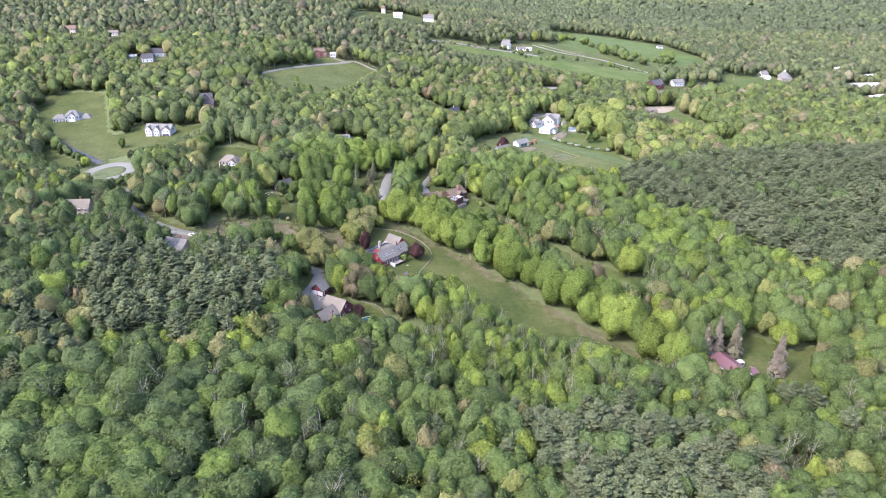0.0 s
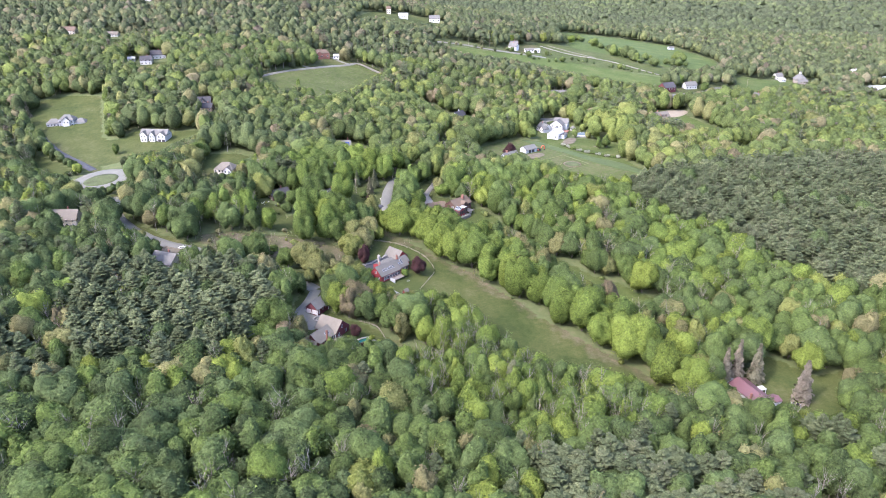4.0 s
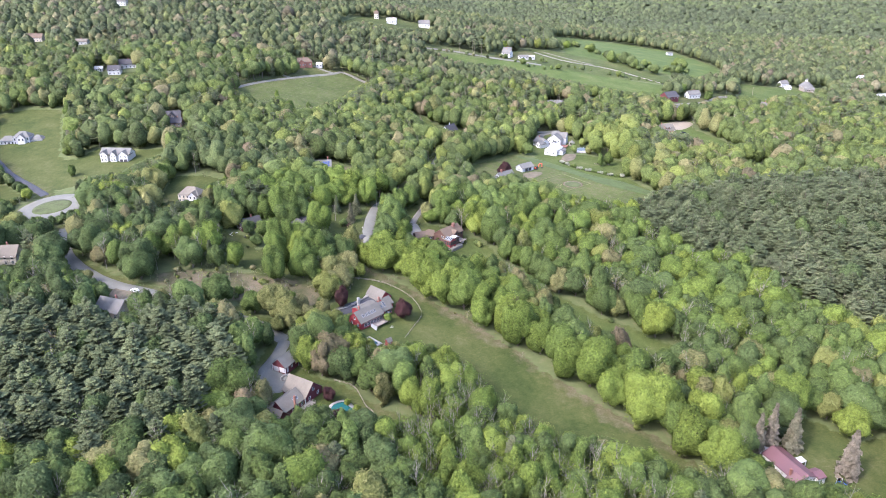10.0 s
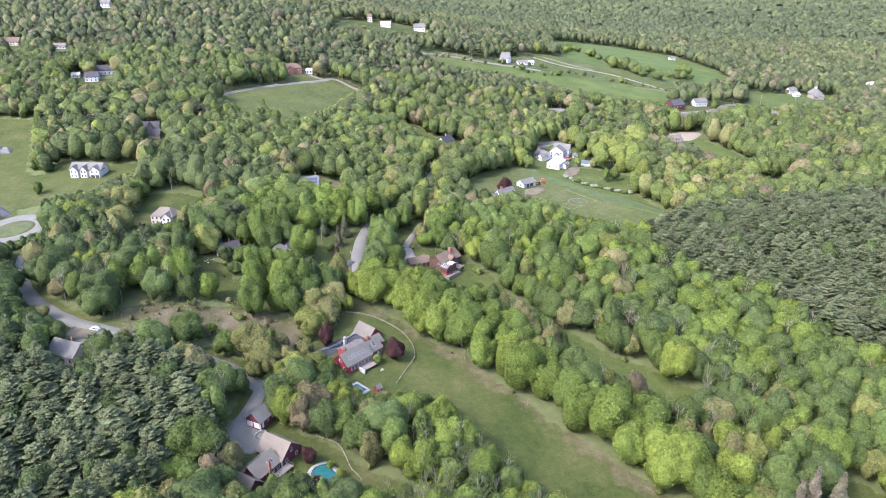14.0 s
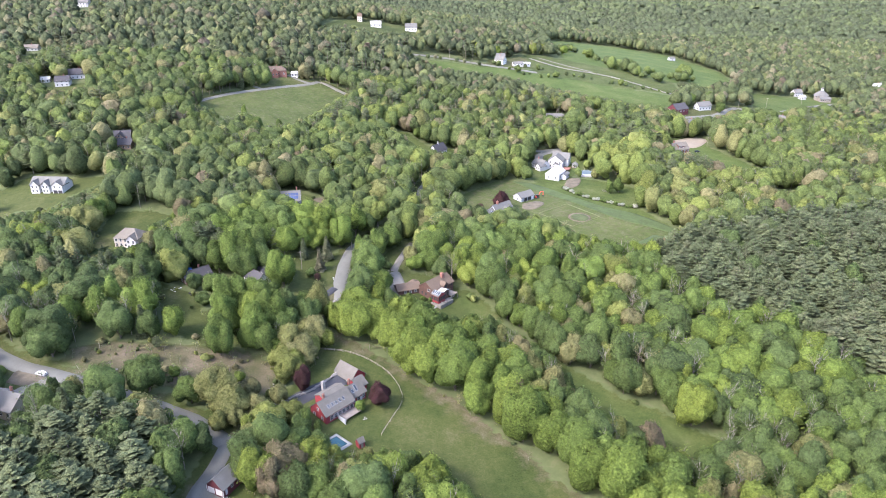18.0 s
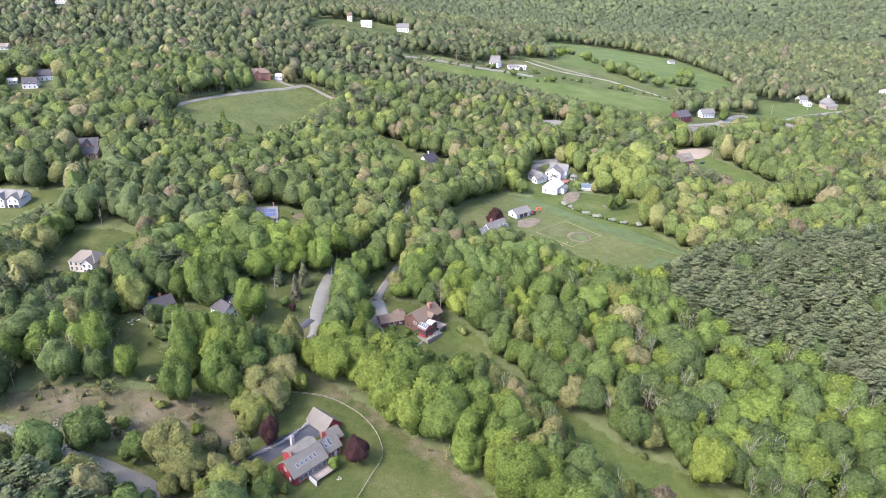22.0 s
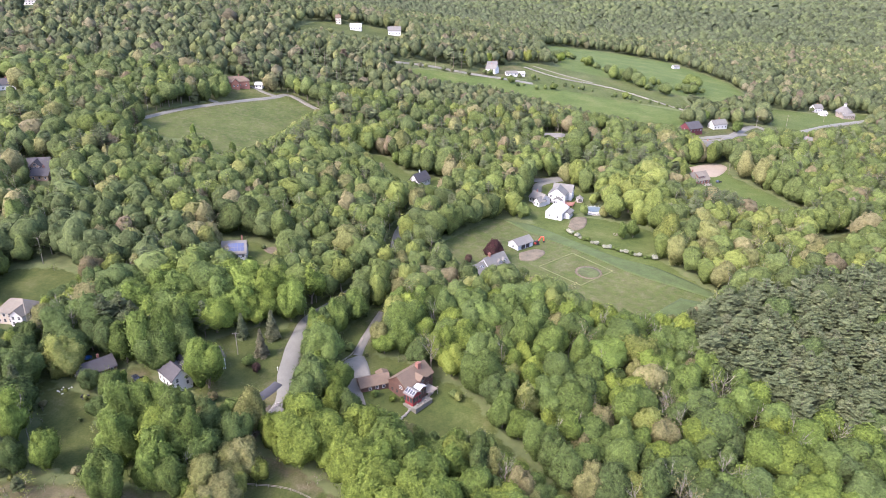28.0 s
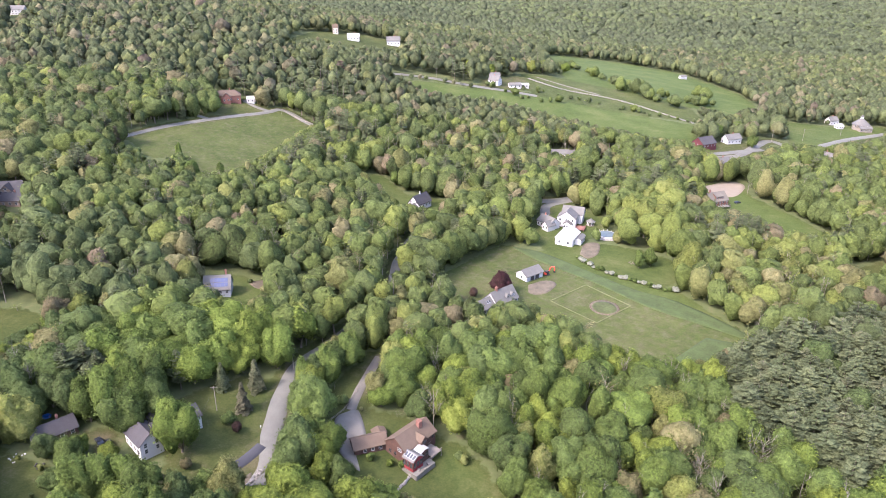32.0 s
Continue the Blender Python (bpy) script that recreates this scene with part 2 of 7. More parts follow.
# ---- the lie of the land ----
# the lie of the land: rows of broad swells (north, breadth, their eastings, their heights)
SWELLS = [
    (0, 198, (-290, 0, 290), (-7.5, -5.8, -6.1)),
    (171, 158, (-343, -119, 105, 330), (6.8, 2.7, -1.1, -15.3)),
    (343, 132, (-316, -158, -13, 132, 316), (2.7, 8.9, -9.7, -11.0, -4.9)),
    (501, 132, (-316, -158, -13, 132, 316), (-14.2, 9.2, 4.8, 10.7, 5.2)),
    (659, 145, (-316, -145, 26, 198, 422), (15.3, 8.4, -18.1, 4.3, -6.2)),
    (844, 198, (-290, 0, 290), (0.7, -4.7, 2.7)),
    (1081, 290, (-527, -132, 198, 593), (32.9, 45.3, 0.8, -2.7)),
    (1516, 527, (-791, 0, 923), (63.2, 0.6, -6.0)),
    (2373, 923, (-1318, 395, 1977), (23.2, 8.8, -9.3)),
]


def ground_z(x, y):
    x, y = np.asarray(x, float), np.asarray(y, float)
    z = np.zeros(np.broadcast(x, y).shape)
    for north, broad, easts, heights in SWELLS:
        for e, hgt in zip(easts, heights):
            z = z + hgt * np.exp(-((x - e) ** 2 + (y - north) ** 2) / (2 * broad * broad))
    return z


def gz(x, y):
    return float(ground_z(x, y))


# open ground, as outlines on the plan: east, north
CLEARINGS = {
    'meadow': [(-45, 402), (-32, 396), (-18, 386), (-6, 376), (11, 365), (23, 351), (35, 341), (44, 329), (54, 320), (75, 300), (92, 284), (101, 266), (87, 262), (75, 273), (62, 279), (44, 279), (31, 289), (18, 304), (1, 330), (-12, 331), (-23, 329), (-32, 325), (-42, 335), (-48, 353), (-57, 351), (-54, 362), (-48, 377)],
    'strip': [(16, 448), (28, 433), (38, 411), (50, 399), (64, 387), (80, 372), (94, 365), (103, 356), (109, 355), (112, 348), (96, 335), (77, 348), (67, 365), (70, 354), (57, 373), (44, 399), (33, 404), (24, 417), (13, 431)],
    'yard_r': [(115, 279), (134, 293), (149, 307), (157, 303), (166, 291), (184, 299), (160, 254), (147, 256), (138, 262), (124, 259)],
    'brownyard': [(9, 447), (15, 444), (23, 432), (31, 420), (31, 413), (6, 411), (-2, 420), (-15, 425), (-21, 430), (-25, 446), (-24, 458), (-26, 443), (-32, 454), (-26, 471), (-16, 491), (-9, 482), (-13, 456), (-3, 457)],
    'band': [(54, 603), (83, 595), (109, 567), (130, 551), (149, 509), (131, 523), (103, 554), (75, 587)],
    'greyfield': [(13, 548), (17, 567), (30, 581), (43, 599), (53, 607), (75, 587), (103, 554), (131, 523), (149, 509), (132, 493), (115, 484), (100, 487), (83, 493), (74, 508), (59, 521), (52, 525), (32, 523), (19, 532)],
    'whitelawn': [(90, 599), (105, 610), (130, 599), (143, 580), (128, 553), (109, 567), (93, 586), (76, 594), (64, 618), (78, 666), (95, 683), (120, 648)],
    'hillfar1': [(164, 1220), (194, 1282), (287, 1302), (359, 1236), (381, 1077), (363, 983), (304, 922), (277, 958), (229, 1000), (160, 1031)],
    'hillfar2': [(-21, 929), (15, 935), (48, 930), (104, 939), (136, 926), (192, 903), (255, 881), (232, 808), (195, 820), (157, 846), (117, 872), (62, 899), (9, 899)],
    'midfar': [(109, 1026), (160, 1031), (229, 1000), (277, 958), (269, 889), (192, 903), (136, 926), (106, 950)],
    'hillL': [(-190, 701), (-164, 741), (-119, 790), (-104, 791), (-77, 774), (-87, 755), (-98, 709), (-111, 667), (-131, 654), (-146, 682), (-167, 674)],
    'hillLyard': [(-154, 779), (-153, 808), (-135, 806), (-115, 792), (-147, 768)],
    'smallyard': [(-43, 703), (-22, 703), (-6, 675), (20, 672), (16, 642), (-11, 644), (-27, 673)],
    'leftlawn': [(-370, 626), (-348, 639), (-317, 634), (-298, 593), (-275, 543), (-261, 535), (-253, 556), (-223, 550), (-200, 554), (-204, 540), (-214, 525), (-217, 509), (-238, 507), (-240, 487), (-267, 485), (-308, 530), (-324, 553), (-352, 575)],
    'circlelawn': [(-313, 518), (-268, 480), (-272, 467), (-306, 492)],
    'paleyard': [(-179, 504), (-159, 505), (-139, 497), (-149, 481), (-149, 462), (-167, 461), (-174, 456), (-175, 472)],
    'Syard': [(-83, 451), (-70, 462), (-60, 470), (-47, 468), (-46, 452), (-48, 430), (-56, 422), (-63, 412), (-72, 411), (-74, 425), (-77, 437)],
    'darkyard': [(-137, 443), (-119, 425), (-106, 421), (-103, 412), (-103, 401), (-114, 400)],
    'midyard': [(-104, 436), (-93, 441), (-89, 428), (-94, 426)],
    'ringyard': [(-114, 394), (-98, 410), (-82, 433), (-74, 403), (-78, 386), (-93, 384)],
    'bank': [(-145, 375), (-129, 383), (-99, 383), (-77, 383), (-61, 376), (-58, 357), (-79, 352), (-109, 359), (-140, 366)],
    'solaryard': [(-94, 539), (-80, 544), (-65, 534), (-61, 524), (-72, 508), (-79, 514), (-86, 520)],
    'barnyard': [(232, 808), (267, 843), (288, 831), (321, 828), (257, 772), (229, 768)],
    'rightfield': [(360, 931), (409, 924), (477, 943), (437, 879), (342, 820), (321, 828)],
    'brownElawn': [(199, 720), (232, 723), (228, 692), (239, 660), (246, 614), (215, 612), (201, 648), (185, 653)],
    'rightgap': [(222, 571), (258, 591), (240, 562), (225, 562)],
    'hill3f': [(-148, 1005), (-123, 1096), (-73, 1117), (-18, 1092), (-29, 1044), (-76, 1023), (-115, 1042)],
    'h2yard': [(-78, 306), (-70, 315), (-60, 315), (-50, 308), (-37, 304), (-30, 297), (-14, 291), (-4, 284), (-25, 281), (-40, 285), (-56, 282), (-67, 289), (-75, 296)],
    'farmyard': [(61, 971), (114, 1015), (112, 953), (59, 939)],
    'whitehill': [(-476, 878), (-449, 864), (-432, 829), (-465, 849)],
    'wtwoyard': [(-332, 719), (-313, 725), (-295, 733), (-257, 717), (-280, 700), (-322, 699)],
}
DRY = {"bank": 0.85, "farmyard": 0.5, "midfar": 0.35, "Syard": 0.3, "greyfield": 0.45, "darkyard": 0.1, "midyard": 0.8, "circlelawn": 0.2, "paleyard": 0.2, "leftlawn": 0.25, "hillL": 0.4, "meadow": 0.2, "ringyard": 0.3, "barnyard": 0.4}
LUSH = {"hillfar1": 1.0, "hillfar2": 0.9, "greyfield": 0.5, "whitelawn": 0.45, "band": 0.6, "brownElawn": 0.8, "rightfield": 0.7, "solaryard": 0.6, "smallyard": 0.5, "strip": 0.45, "midfar": 0.3, "hillL": 0.4}
# roads and drives: name, width, middle line
ROADS = [
    ('main', 6.6, [(290, 815), (229, 790), (159, 782), (110, 692), (40, 672), (6, 620), (-6, 575), (-8, 542), (-15, 524), (-28, 498), (-39, 481), (-42, 474), (-44, 458), (-44, 441), (-42, 426), (-45, 417)]),
    ('left', 6.6, [(-212, 426), (-199, 399), (-182, 380), (-160, 365), (-134, 357), (-93, 344), (-81, 339), (-69, 331)]),
    ('h2drive', 5, [(-69, 331), (-70, 320), (-73, 306), (-68, 299)]),
    ('farroad', 7, [(-30, 944), (9, 948), (51, 941), (82, 939), (115, 933)]),
    ('rightroad', 7, [(229, 757), (271, 804), (309, 845), (321, 828), (344, 834), (397, 873), (455, 908)]),
    ('hillroad', 5, [(-193, 704), (-173, 734), (-143, 767), (-119, 790), (-108, 802), (-85, 783), (-73, 776)]),
    ('hilldrive', 4, [(-140, 810), (-127, 799), (-115, 794)]),
    ('hilldrive2', 4, [(-172, 770), (-164, 763), (-152, 757)]),
    ('branch', 6, [(321, 828), (297, 794), (274, 789)]),
    ('barndrive', 3, [(262, 794), (235, 785), (220, 794), (231, 814), (242, 816)]),
    ('culdrive', 5, [(-331, 554), (-299, 520), (-270, 495), (-251, 478)]),
    ('culside', 4, [(-208, 423), (-200, 426), (-208, 431)]),
    ('culhousedrive', 4, [(-205, 403), (-211, 398), (-217, 393)]),
    ('darkdrive', 3.6, [(-46, 436), (-50, 429), (-56, 421), (-62, 413), (-69, 407)]),
    ('browndrive', 3.4, [(-11, 488), (-17, 467), (-19, 456)]),
    ('whitedrive', 6, [(81, 656), (85, 672), (98, 681), (117, 689)]),
    ('leftdrive', 7, [(-141, 356), (-148, 347), (-151, 340)]),
    ('midhouse', 4, [(159, 780), (146, 796)]),
    ('reddrive', 6.5, [(-65, 341), (-54, 352), (-43, 364), (-33, 372), (-31, 372)]),
    ('walldirt', 3, [(127, 1017), (153, 993), (185, 969)]),
    ('greydrive', 4, [(9, 548), (17, 541), (23, 538)]),
]


def inside(px, py, poly):
    """Which points lie in an outline, and how far they are from its edge."""
    p = np.array(poly, float)
    q = np.roll(p, -1, axis=0)
    hit, dist = np.zeros(px.shape, bool), np.full(px.shape, 1e9)
    for (ax, ay), (bx, by) in zip(p, q):
        cross = ((ay > py) != (by > py)) & (px < (bx - ax) * (py - ay) / (by - ay + 1e-12) + ax)
        hit ^= cross
        u = np.clip(((px - ax) * (bx - ax) + (py - ay) * (by - ay)) / ((bx - ax) ** 2 + (by - ay) ** 2 + 1e-9), 0, 1)
        dist = np.minimum(dist, np.hypot(px - ax - u * (bx - ax), py - ay - u * (by - ay)))
    return hit, dist


def curve_points(pts, step=4.0):
    """A smooth line through the points."""
    p = [Vector(a) for a in pts]
    p = [p[0] * 2 - p[1], *p, p[-1] * 2 - p[-2]]
    out = []
    for a, b, c, d in zip(p, p[1:], p[2:], p[3:]):
        n = max(2, int((c - b).length / step))
        for i in range(n):
            u = i / n
            out.append(0.5 * (2 * b + (c - a) * u + (2 * a - 5 * b + 4 * c - d) * u * u + (3 * b - a - 3 * c + d) * u ** 3))
    return out + [p[-2]]


ROAD_LINES = [(n, w, curve_points(l)) for n, w, l in ROADS]


def mesh_from(name, verts, faces, mats, index=None, tint=None, smooth=False, tone=None):
    """A mesh out of arrays of corners and triangles."""
    me = bpy.data.meshes.new(name)
    nv, nf = len(verts), len(faces)
    k = faces.shape[1]
    me.vertices.add(nv)
    me.vertices.foreach_set("co", np.ascontiguousarray(verts, np.float32).ravel())
    me.loops.add(nf * k)
    me.loops.foreach_set("vertex_index", np.ascontiguousarray(faces, np.int32).ravel())
    me.polygons.add(nf)
    me.polygons.foreach_set("loop_start", np.arange(0, nf * k, k, dtype=np.int32))
    for m in mats:
        me.materials.append(m)
    if index is not None:
        me.polygons.foreach_set("material_index", np.ascontiguousarray(index, np.int32))
    me.polygons.foreach_set("use_smooth", np.full(nf, smooth))
    for key, v in (("tint", tint), ("tone", tone)):
        if v is not None:
            a = me.attributes.new(key, "FLOAT", "POINT")
            a.data.foreach_set("value", np.ascontiguousarray(v, np.float32))
    me.update(calc_edges=True)
    return me


def spread(a, b, step, lo, hi, grow=1.12):
    c = list(np.arange(a, b + 0.1, step))
    s = step
    while c[-1] < hi:
        s = min(s * grow, 160)
        c.append(c[-1] + s)
    s = step
    while c[0] > lo:
        s = min(s * grow, 160)
        c.insert(0, c[0] - s)
    return np.array(c)


gx, gy = spread(-340, 420, 5.0, -4800, 4800), spread(90, 1000, 5.0, -900, 5200)
GX, GY = np.meshgrid(gx, gy)
lawn, dryness, lush = np.zeros(GX.shape), np.zeros(GX.shape), np.zeros(GX.shape)
for n, poly in CLEARINGS.items():
    hit, dist = inside(GX, GY, poly)
    f = np.clip(0.5 + np.where(hit, dist, -dist) / 6.0, 0, 1)
    lawn = np.maximum(lawn, f)
    dryness = np.maximum(dryness, f * DRY.get(n, 0.0))
    lush = np.maximum(lush, f * LUSH.get(n, 0.0))
# worn brown grass along the rim of the meadow, under the maples
rim = CLEARINGS["meadow"][:12]
for p in curve_points([Vector(q) for q in rim], 3.0):
    wide = 6.0 + 2.5 * math.sin(p.x * 0.11) + 1.5 * math.sin(p.x * 0.37)
    dryness = np.maximum(dryness, np.clip(1.25 - np.hypot(GX - p.x, GY - p.y) / wide, 0, 0.7))
for n, w, line in ROAD_LINES:
    for p in line:
        d = np.hypot(GX - p.x, GY - p.y)
        lawn = np.maximum(lawn, np.clip(1.2 - (d - w * 0.5) / 5.0, 0, 0.9))
        dryness = np.maximum(dryness, np.clip(1.0 - (d - w * 0.5) / 2.5, 0, 0.6))
nx, ny = len(gx), len(gy)
i = np.arange(nx * ny).reshape(ny, nx)
quads = np.stack([i[:-1, :-1], i[:-1, 1:], i[1:, 1:], i[1:, :-1]], -1).reshape(-1, 4)
me = mesh_from("ground", np.stack([GX, GY, ground_z(GX, GY)], -1).reshape(-1, 3), quads, [M_GROUND], smooth=True)
for key, v in (("lawn", lawn), ("dry", dryness), ("lush", lush)):
    a = me.attributes.new(key, "FLOAT", "POINT")
    a.data.foreach_set("value", v.astype(np.float32).ravel())
tagged(new("ground", me), "rolling ground with lawns, meadows and leaf litter", "ground", kind="structure")

DARK_ROADS = ("darkdrive", "reddrive", "culdrive")
PALE_ROADS = ("browndrive", "walldirt", "barndrive", "greydrive")
ROAD_LABEL = {0: "worn grey asphalt road between the trees", 1: "dark asphalt drive to a house", 2: "pale gravel drive"}
for k, (n, w, line) in enumerate(ROAD_LINES):
    vs, fs = [], []
    for j, p in enumerate(line):
        t = (line[min(j + 1, len(line) - 1)] - line[max(j - 1, 0)]).normalized()
        side = Vector((-t.y, t.x))
        for s, lift in ((-0.54, -0.25), (-0.5, 0.10), (0.0, 0.16), (0.5, 0.10), (0.54, -0.25)):
            q = p + side * w * (s + 0.02 * math.sin(j * 1.7 + k) * (abs(s) > 0.1))
            vs.append((q.x, q.y, gz(q.x, q.y) + lift + 0.012 * (k % 5)))
    for j in range(len(line) - 1):
        for c in range(4):
            a = j * 5 + c
            fs.append((a, a + 1, a + 6, a + 5))
    kind = 1 if n in DARK_ROADS else 2 if n in PALE_ROADS else 0
    ob = new("road" if w >= 5 else "driveway", mesh_from("road", np.array(vs), np.array(fs)[:, ::-1], [(M_ROAD, M_ROADDARK, M_GRAVEL)[kind]], smooth=True))
    tagged(ob, ROAD_LABEL[kind], "road", kind="structure")

# ---- trees ----
ICO = None


def ico():
    """Corners and triangles of an icosahedron."""
    global ICO
    if ICO is None:
        bm = bmesh.new()
        bmesh.ops.create_icosphere(bm, subdivisions=1, radius=1)
        bm.verts.ensure_lookup_table()
        ICO = (np.array([v.co for v in bm.verts]), np.array([[v.index for v in f.verts] for f in bm.faces]))
        bm.free()
    return ICO


def unit(v):
    return v / (np.linalg.norm(v, axis=-1, keepdims=True) + 1e-9)


def leaf_faces(rng, c, n, size, quad=True):
    """Small leaf sprays at c that face along n."""
    m = len(c)
    t = unit(np.cross(n, rng.normal(size=(m, 3))))
    s = np.cross(n, t)
    size = size[:, None] * rng.uniform(0.7, 1.3, (m, 1))
    if quad:
        v = np.stack([c - t * size * 0.6, c + s * size * 0.5 + n * size * 0.12, c + t * size * 0.6, c - s * size * 0.5 + n * size * 0.12], 1)
        a = np.arange(m)[:, None] * 4
        f = np.concatenate([a + [0, 1, 2], a + [0, 2, 3]])
    else:
        v = np.stack([c - t * size * 0.6, c + t * size * 0.5 + s * size * 0.35, c - s * size * 0.6 + t * size * 0.1], 1)
        f = np.arange(m)[:, None] * 3 + [0, 1, 2]
    return v.reshape(-1, 3), f


def stem(pts, radii, sides=5):
    """A tapered stem through the points."""
    vs, fs = [], []
    for j, (p, r) in enumerate(zip(pts, radii)):
        for s in range(sides):
            a = 2 * math.pi * s / sides
            vs.append((p[0] + r * math.cos(a), p[1] + r * math.sin(a), p[2]))
    for j in range(len(pts) - 1):
        for s in range(sides):
            a, b = j * sides + s, j * sides + (s + 1) % sides
            fs += [(a, b, b + sides), (a, b + sides, a + sides)]
    return np.array(vs), np.array(fs)


def join(bits):
    """Arrays of (corners, triangles) put together."""
    vs, fs, at = [], [], 0
    for v, f in bits:
        vs.append(v)
        fs.append(f + at)
        at += len(v)
    return np.concatenate(vs), np.concatenate(fs)


def broadleaf(seed, leaves, rings, leaf, low=0.20, wide=0.30, lobes=40, around=None, calm=1.0):
    """A broadleaved tree of height 1: an egg-shaped crown of rounded boughs with creases between them, leaf sprays over it, and its stem."""
    rng = np.random.default_rng(seed)
    few = max(7, lobes // 4)

    def spots(n, wide_lo, wide_hi, lo, hi):
        """Boughs spread over the crown: where they point, how wide they are and how far they stand out."""
        k = np.arange(n)
        zz = 1 - 1.75 * (k + 0.5) / n
        ang = k * 2.39996 + rng.uniform(0, 6.28)
        flat = np.sqrt(1 - zz * zz)
        way = unit(np.stack([np.cos(ang) * flat, np.sin(ang) * flat, zz], 1) + rng.normal(size=(n, 3)) * 1.1 / math.sqrt(n))
        return way, rng.uniform(wide_lo, wide_hi, n) / math.sqrt(n), rng.uniform(lo, hi, n)

    sets = [spots(few, 1.7, 2.9, 0.14 * calm, 0.62 * calm), spots(lobes, 1.9, 3.0, 0.06 * calm, 0.20 * calm)]
    big = unit(rng.normal(size=(5, 3)))
    sway, sharp = rng.uniform(-0.18, 0.26, 5), rng.uniform(-0.10, 0.22)
    mid, tall = low + (1 - low) * 0.44, (1 - low) * 0.53

    def skin(d):
        r = 0.50 + 0.30 * (1 - calm) + (np.exp(3 * (d @ big.T - 1)) * sway).sum(1)
        for way, width, force in sets:
            r = r + (np.sqrt(np.clip(1 - (1 - d @ way.T) / (1 - np.cos(width)), 0, 1)) * force).max(1)
        egg = 1.0 - sharp * np.clip(d[:, 2:3], 0, 1) - 0.15 * np.clip(-d[:, 2:3], 0, 1)
        p = d * r[:, None]
        return np.concatenate([p[:, :2] * wide * egg, p[:, 2:3] * tall * 0.94], 1) + (0, 0, mid)

    # leaf sprays over the boughs, thinner below
    d = unit(rng.normal(size=(leaves, 3)) + (0, 0, 0.45))
    c = (skin(d) - (0, 0, mid)) * (0.93 + 0.15 * rng.random((leaves, 1)) ** 1.5) + (0, 0, mid)
    n = unit(d * (1, 1, 0.8) + 0.38 * rng.normal(size=(leaves, 3)) + (0, 0, 0.15))
    bits = [leaf_faces(rng, c, n, np.full(leaves, leaf), False)]
    # the foliage that closes the crown
    around = around or rings * 2
    grid = np.array([(math.cos(a) * math.sin(e), math.sin(a) * math.sin(e), math.cos(e)) for r, e in enumerate(np.linspace(0.16, math.pi - 0.35, rings)) for a in (np.arange(around) + 0.5 * (r % 2)) * 2 * math.pi / around])
    grid = unit(grid + rng.normal(size=grid.shape) * 0.30 / rings)
    v = (skin(grid) - (0, 0, mid)) * rng.uniform(0.90, 0.97, (len(grid), 1)) + (0, 0, mid)
    f = [t for r in range(rings - 1) for a in range(around) for t in ((r * around + a, (r + 1) * around + a, (r + 1) * around + (a + 1) % around), (r * around + a, (r + 1) * around + (a + 1) % around, r * around + (a + 1) % around))]
    f += [(0, a, a + 1) for a in range(1, around - 1)]
    bits.append((v, np.array(f)))
    crown = join(bits)
    lean = rng.uniform(-0.02, 0.02, 2)
    limbs = [stem([(0, 0, -0.03), (lean[0], lean[1], max(low, 0.12)), (lean[0] * 2, lean[1] * 2, 0.7)], (0.020, 0.015, 0.006))]
    if leaves > 200:
        for a in rng.uniform(0, 6.28, 3):
            limbs.append(stem([(lean[0], lean[1], low * 0.9), (0.10 * math.cos(a), 0.10 * math.sin(a), low + 0.14), (0.20 * math.cos(a), 0.20 * math.sin(a), low + 0.30)], (0.009, 0.006, 0.003), 3))
    return crown, join(limbs)


def white_pine(seed, tiers, arms, low=0.2, reach=0.24):
    """A white pine of height 1: tiers of long plumes that sweep out and up, with gaps between them, round a bare stem."""
    rng = np.random.default_rng(seed)
    bits = []
    for k in range(tiers):
        u = (k + rng.uniform(0, 0.7)) / tiers
        z = low + u * (0.97 - low)
        out = reach * min(1.0, 0.62 + 1.2 * u) * max(0.12, (1 - u) ** 0.62)
        for a in range(arms):
            ang = 2 * math.pi * (a + rng.uniform(-0.35, 0.35)) / arms + k * 1.9
            r = out * rng.uniform(0.6, 1.25)
            lift = r * rng.uniform(-0.10, 0.55)
            w = max(0.026, r * rng.uniform(0.30, 0.46))
            way, side = np.array((math.cos(ang), math.sin(ang), 0)), np.array((-math.sin(ang), math.cos(ang), 0))
            base, tip = np.array((0, 0, z)) + way * r * 0.18, np.array((0, 0, z + lift)) + way * r
            knee = (base + tip) / 2 + (0, 0, 0.018) + way * r * 0.1
            sag = np.array((0, 0, rng.uniform(0.012, 0.035)))
            v = np.array([base, knee + side * w - sag, knee, knee - side * w - sag, tip + side * w * 0.5 - sag * 0.6, tip + way * w * 0.3, tip - side * w * 0.5 - sag * 0.6])
            bits.append((v + rng.normal(size=v.shape) * 0.005, np.array([(0, 1, 2), (0, 2, 3), (1, 4, 2), (2, 6, 3), (2, 4, 5), (2, 5, 6)])))
    return join(bits), stem([(0, 0, -0.03), (0, 0, 0.5), (0, 0, 0.97)], (0.014, 0.010, 0.002), 4)


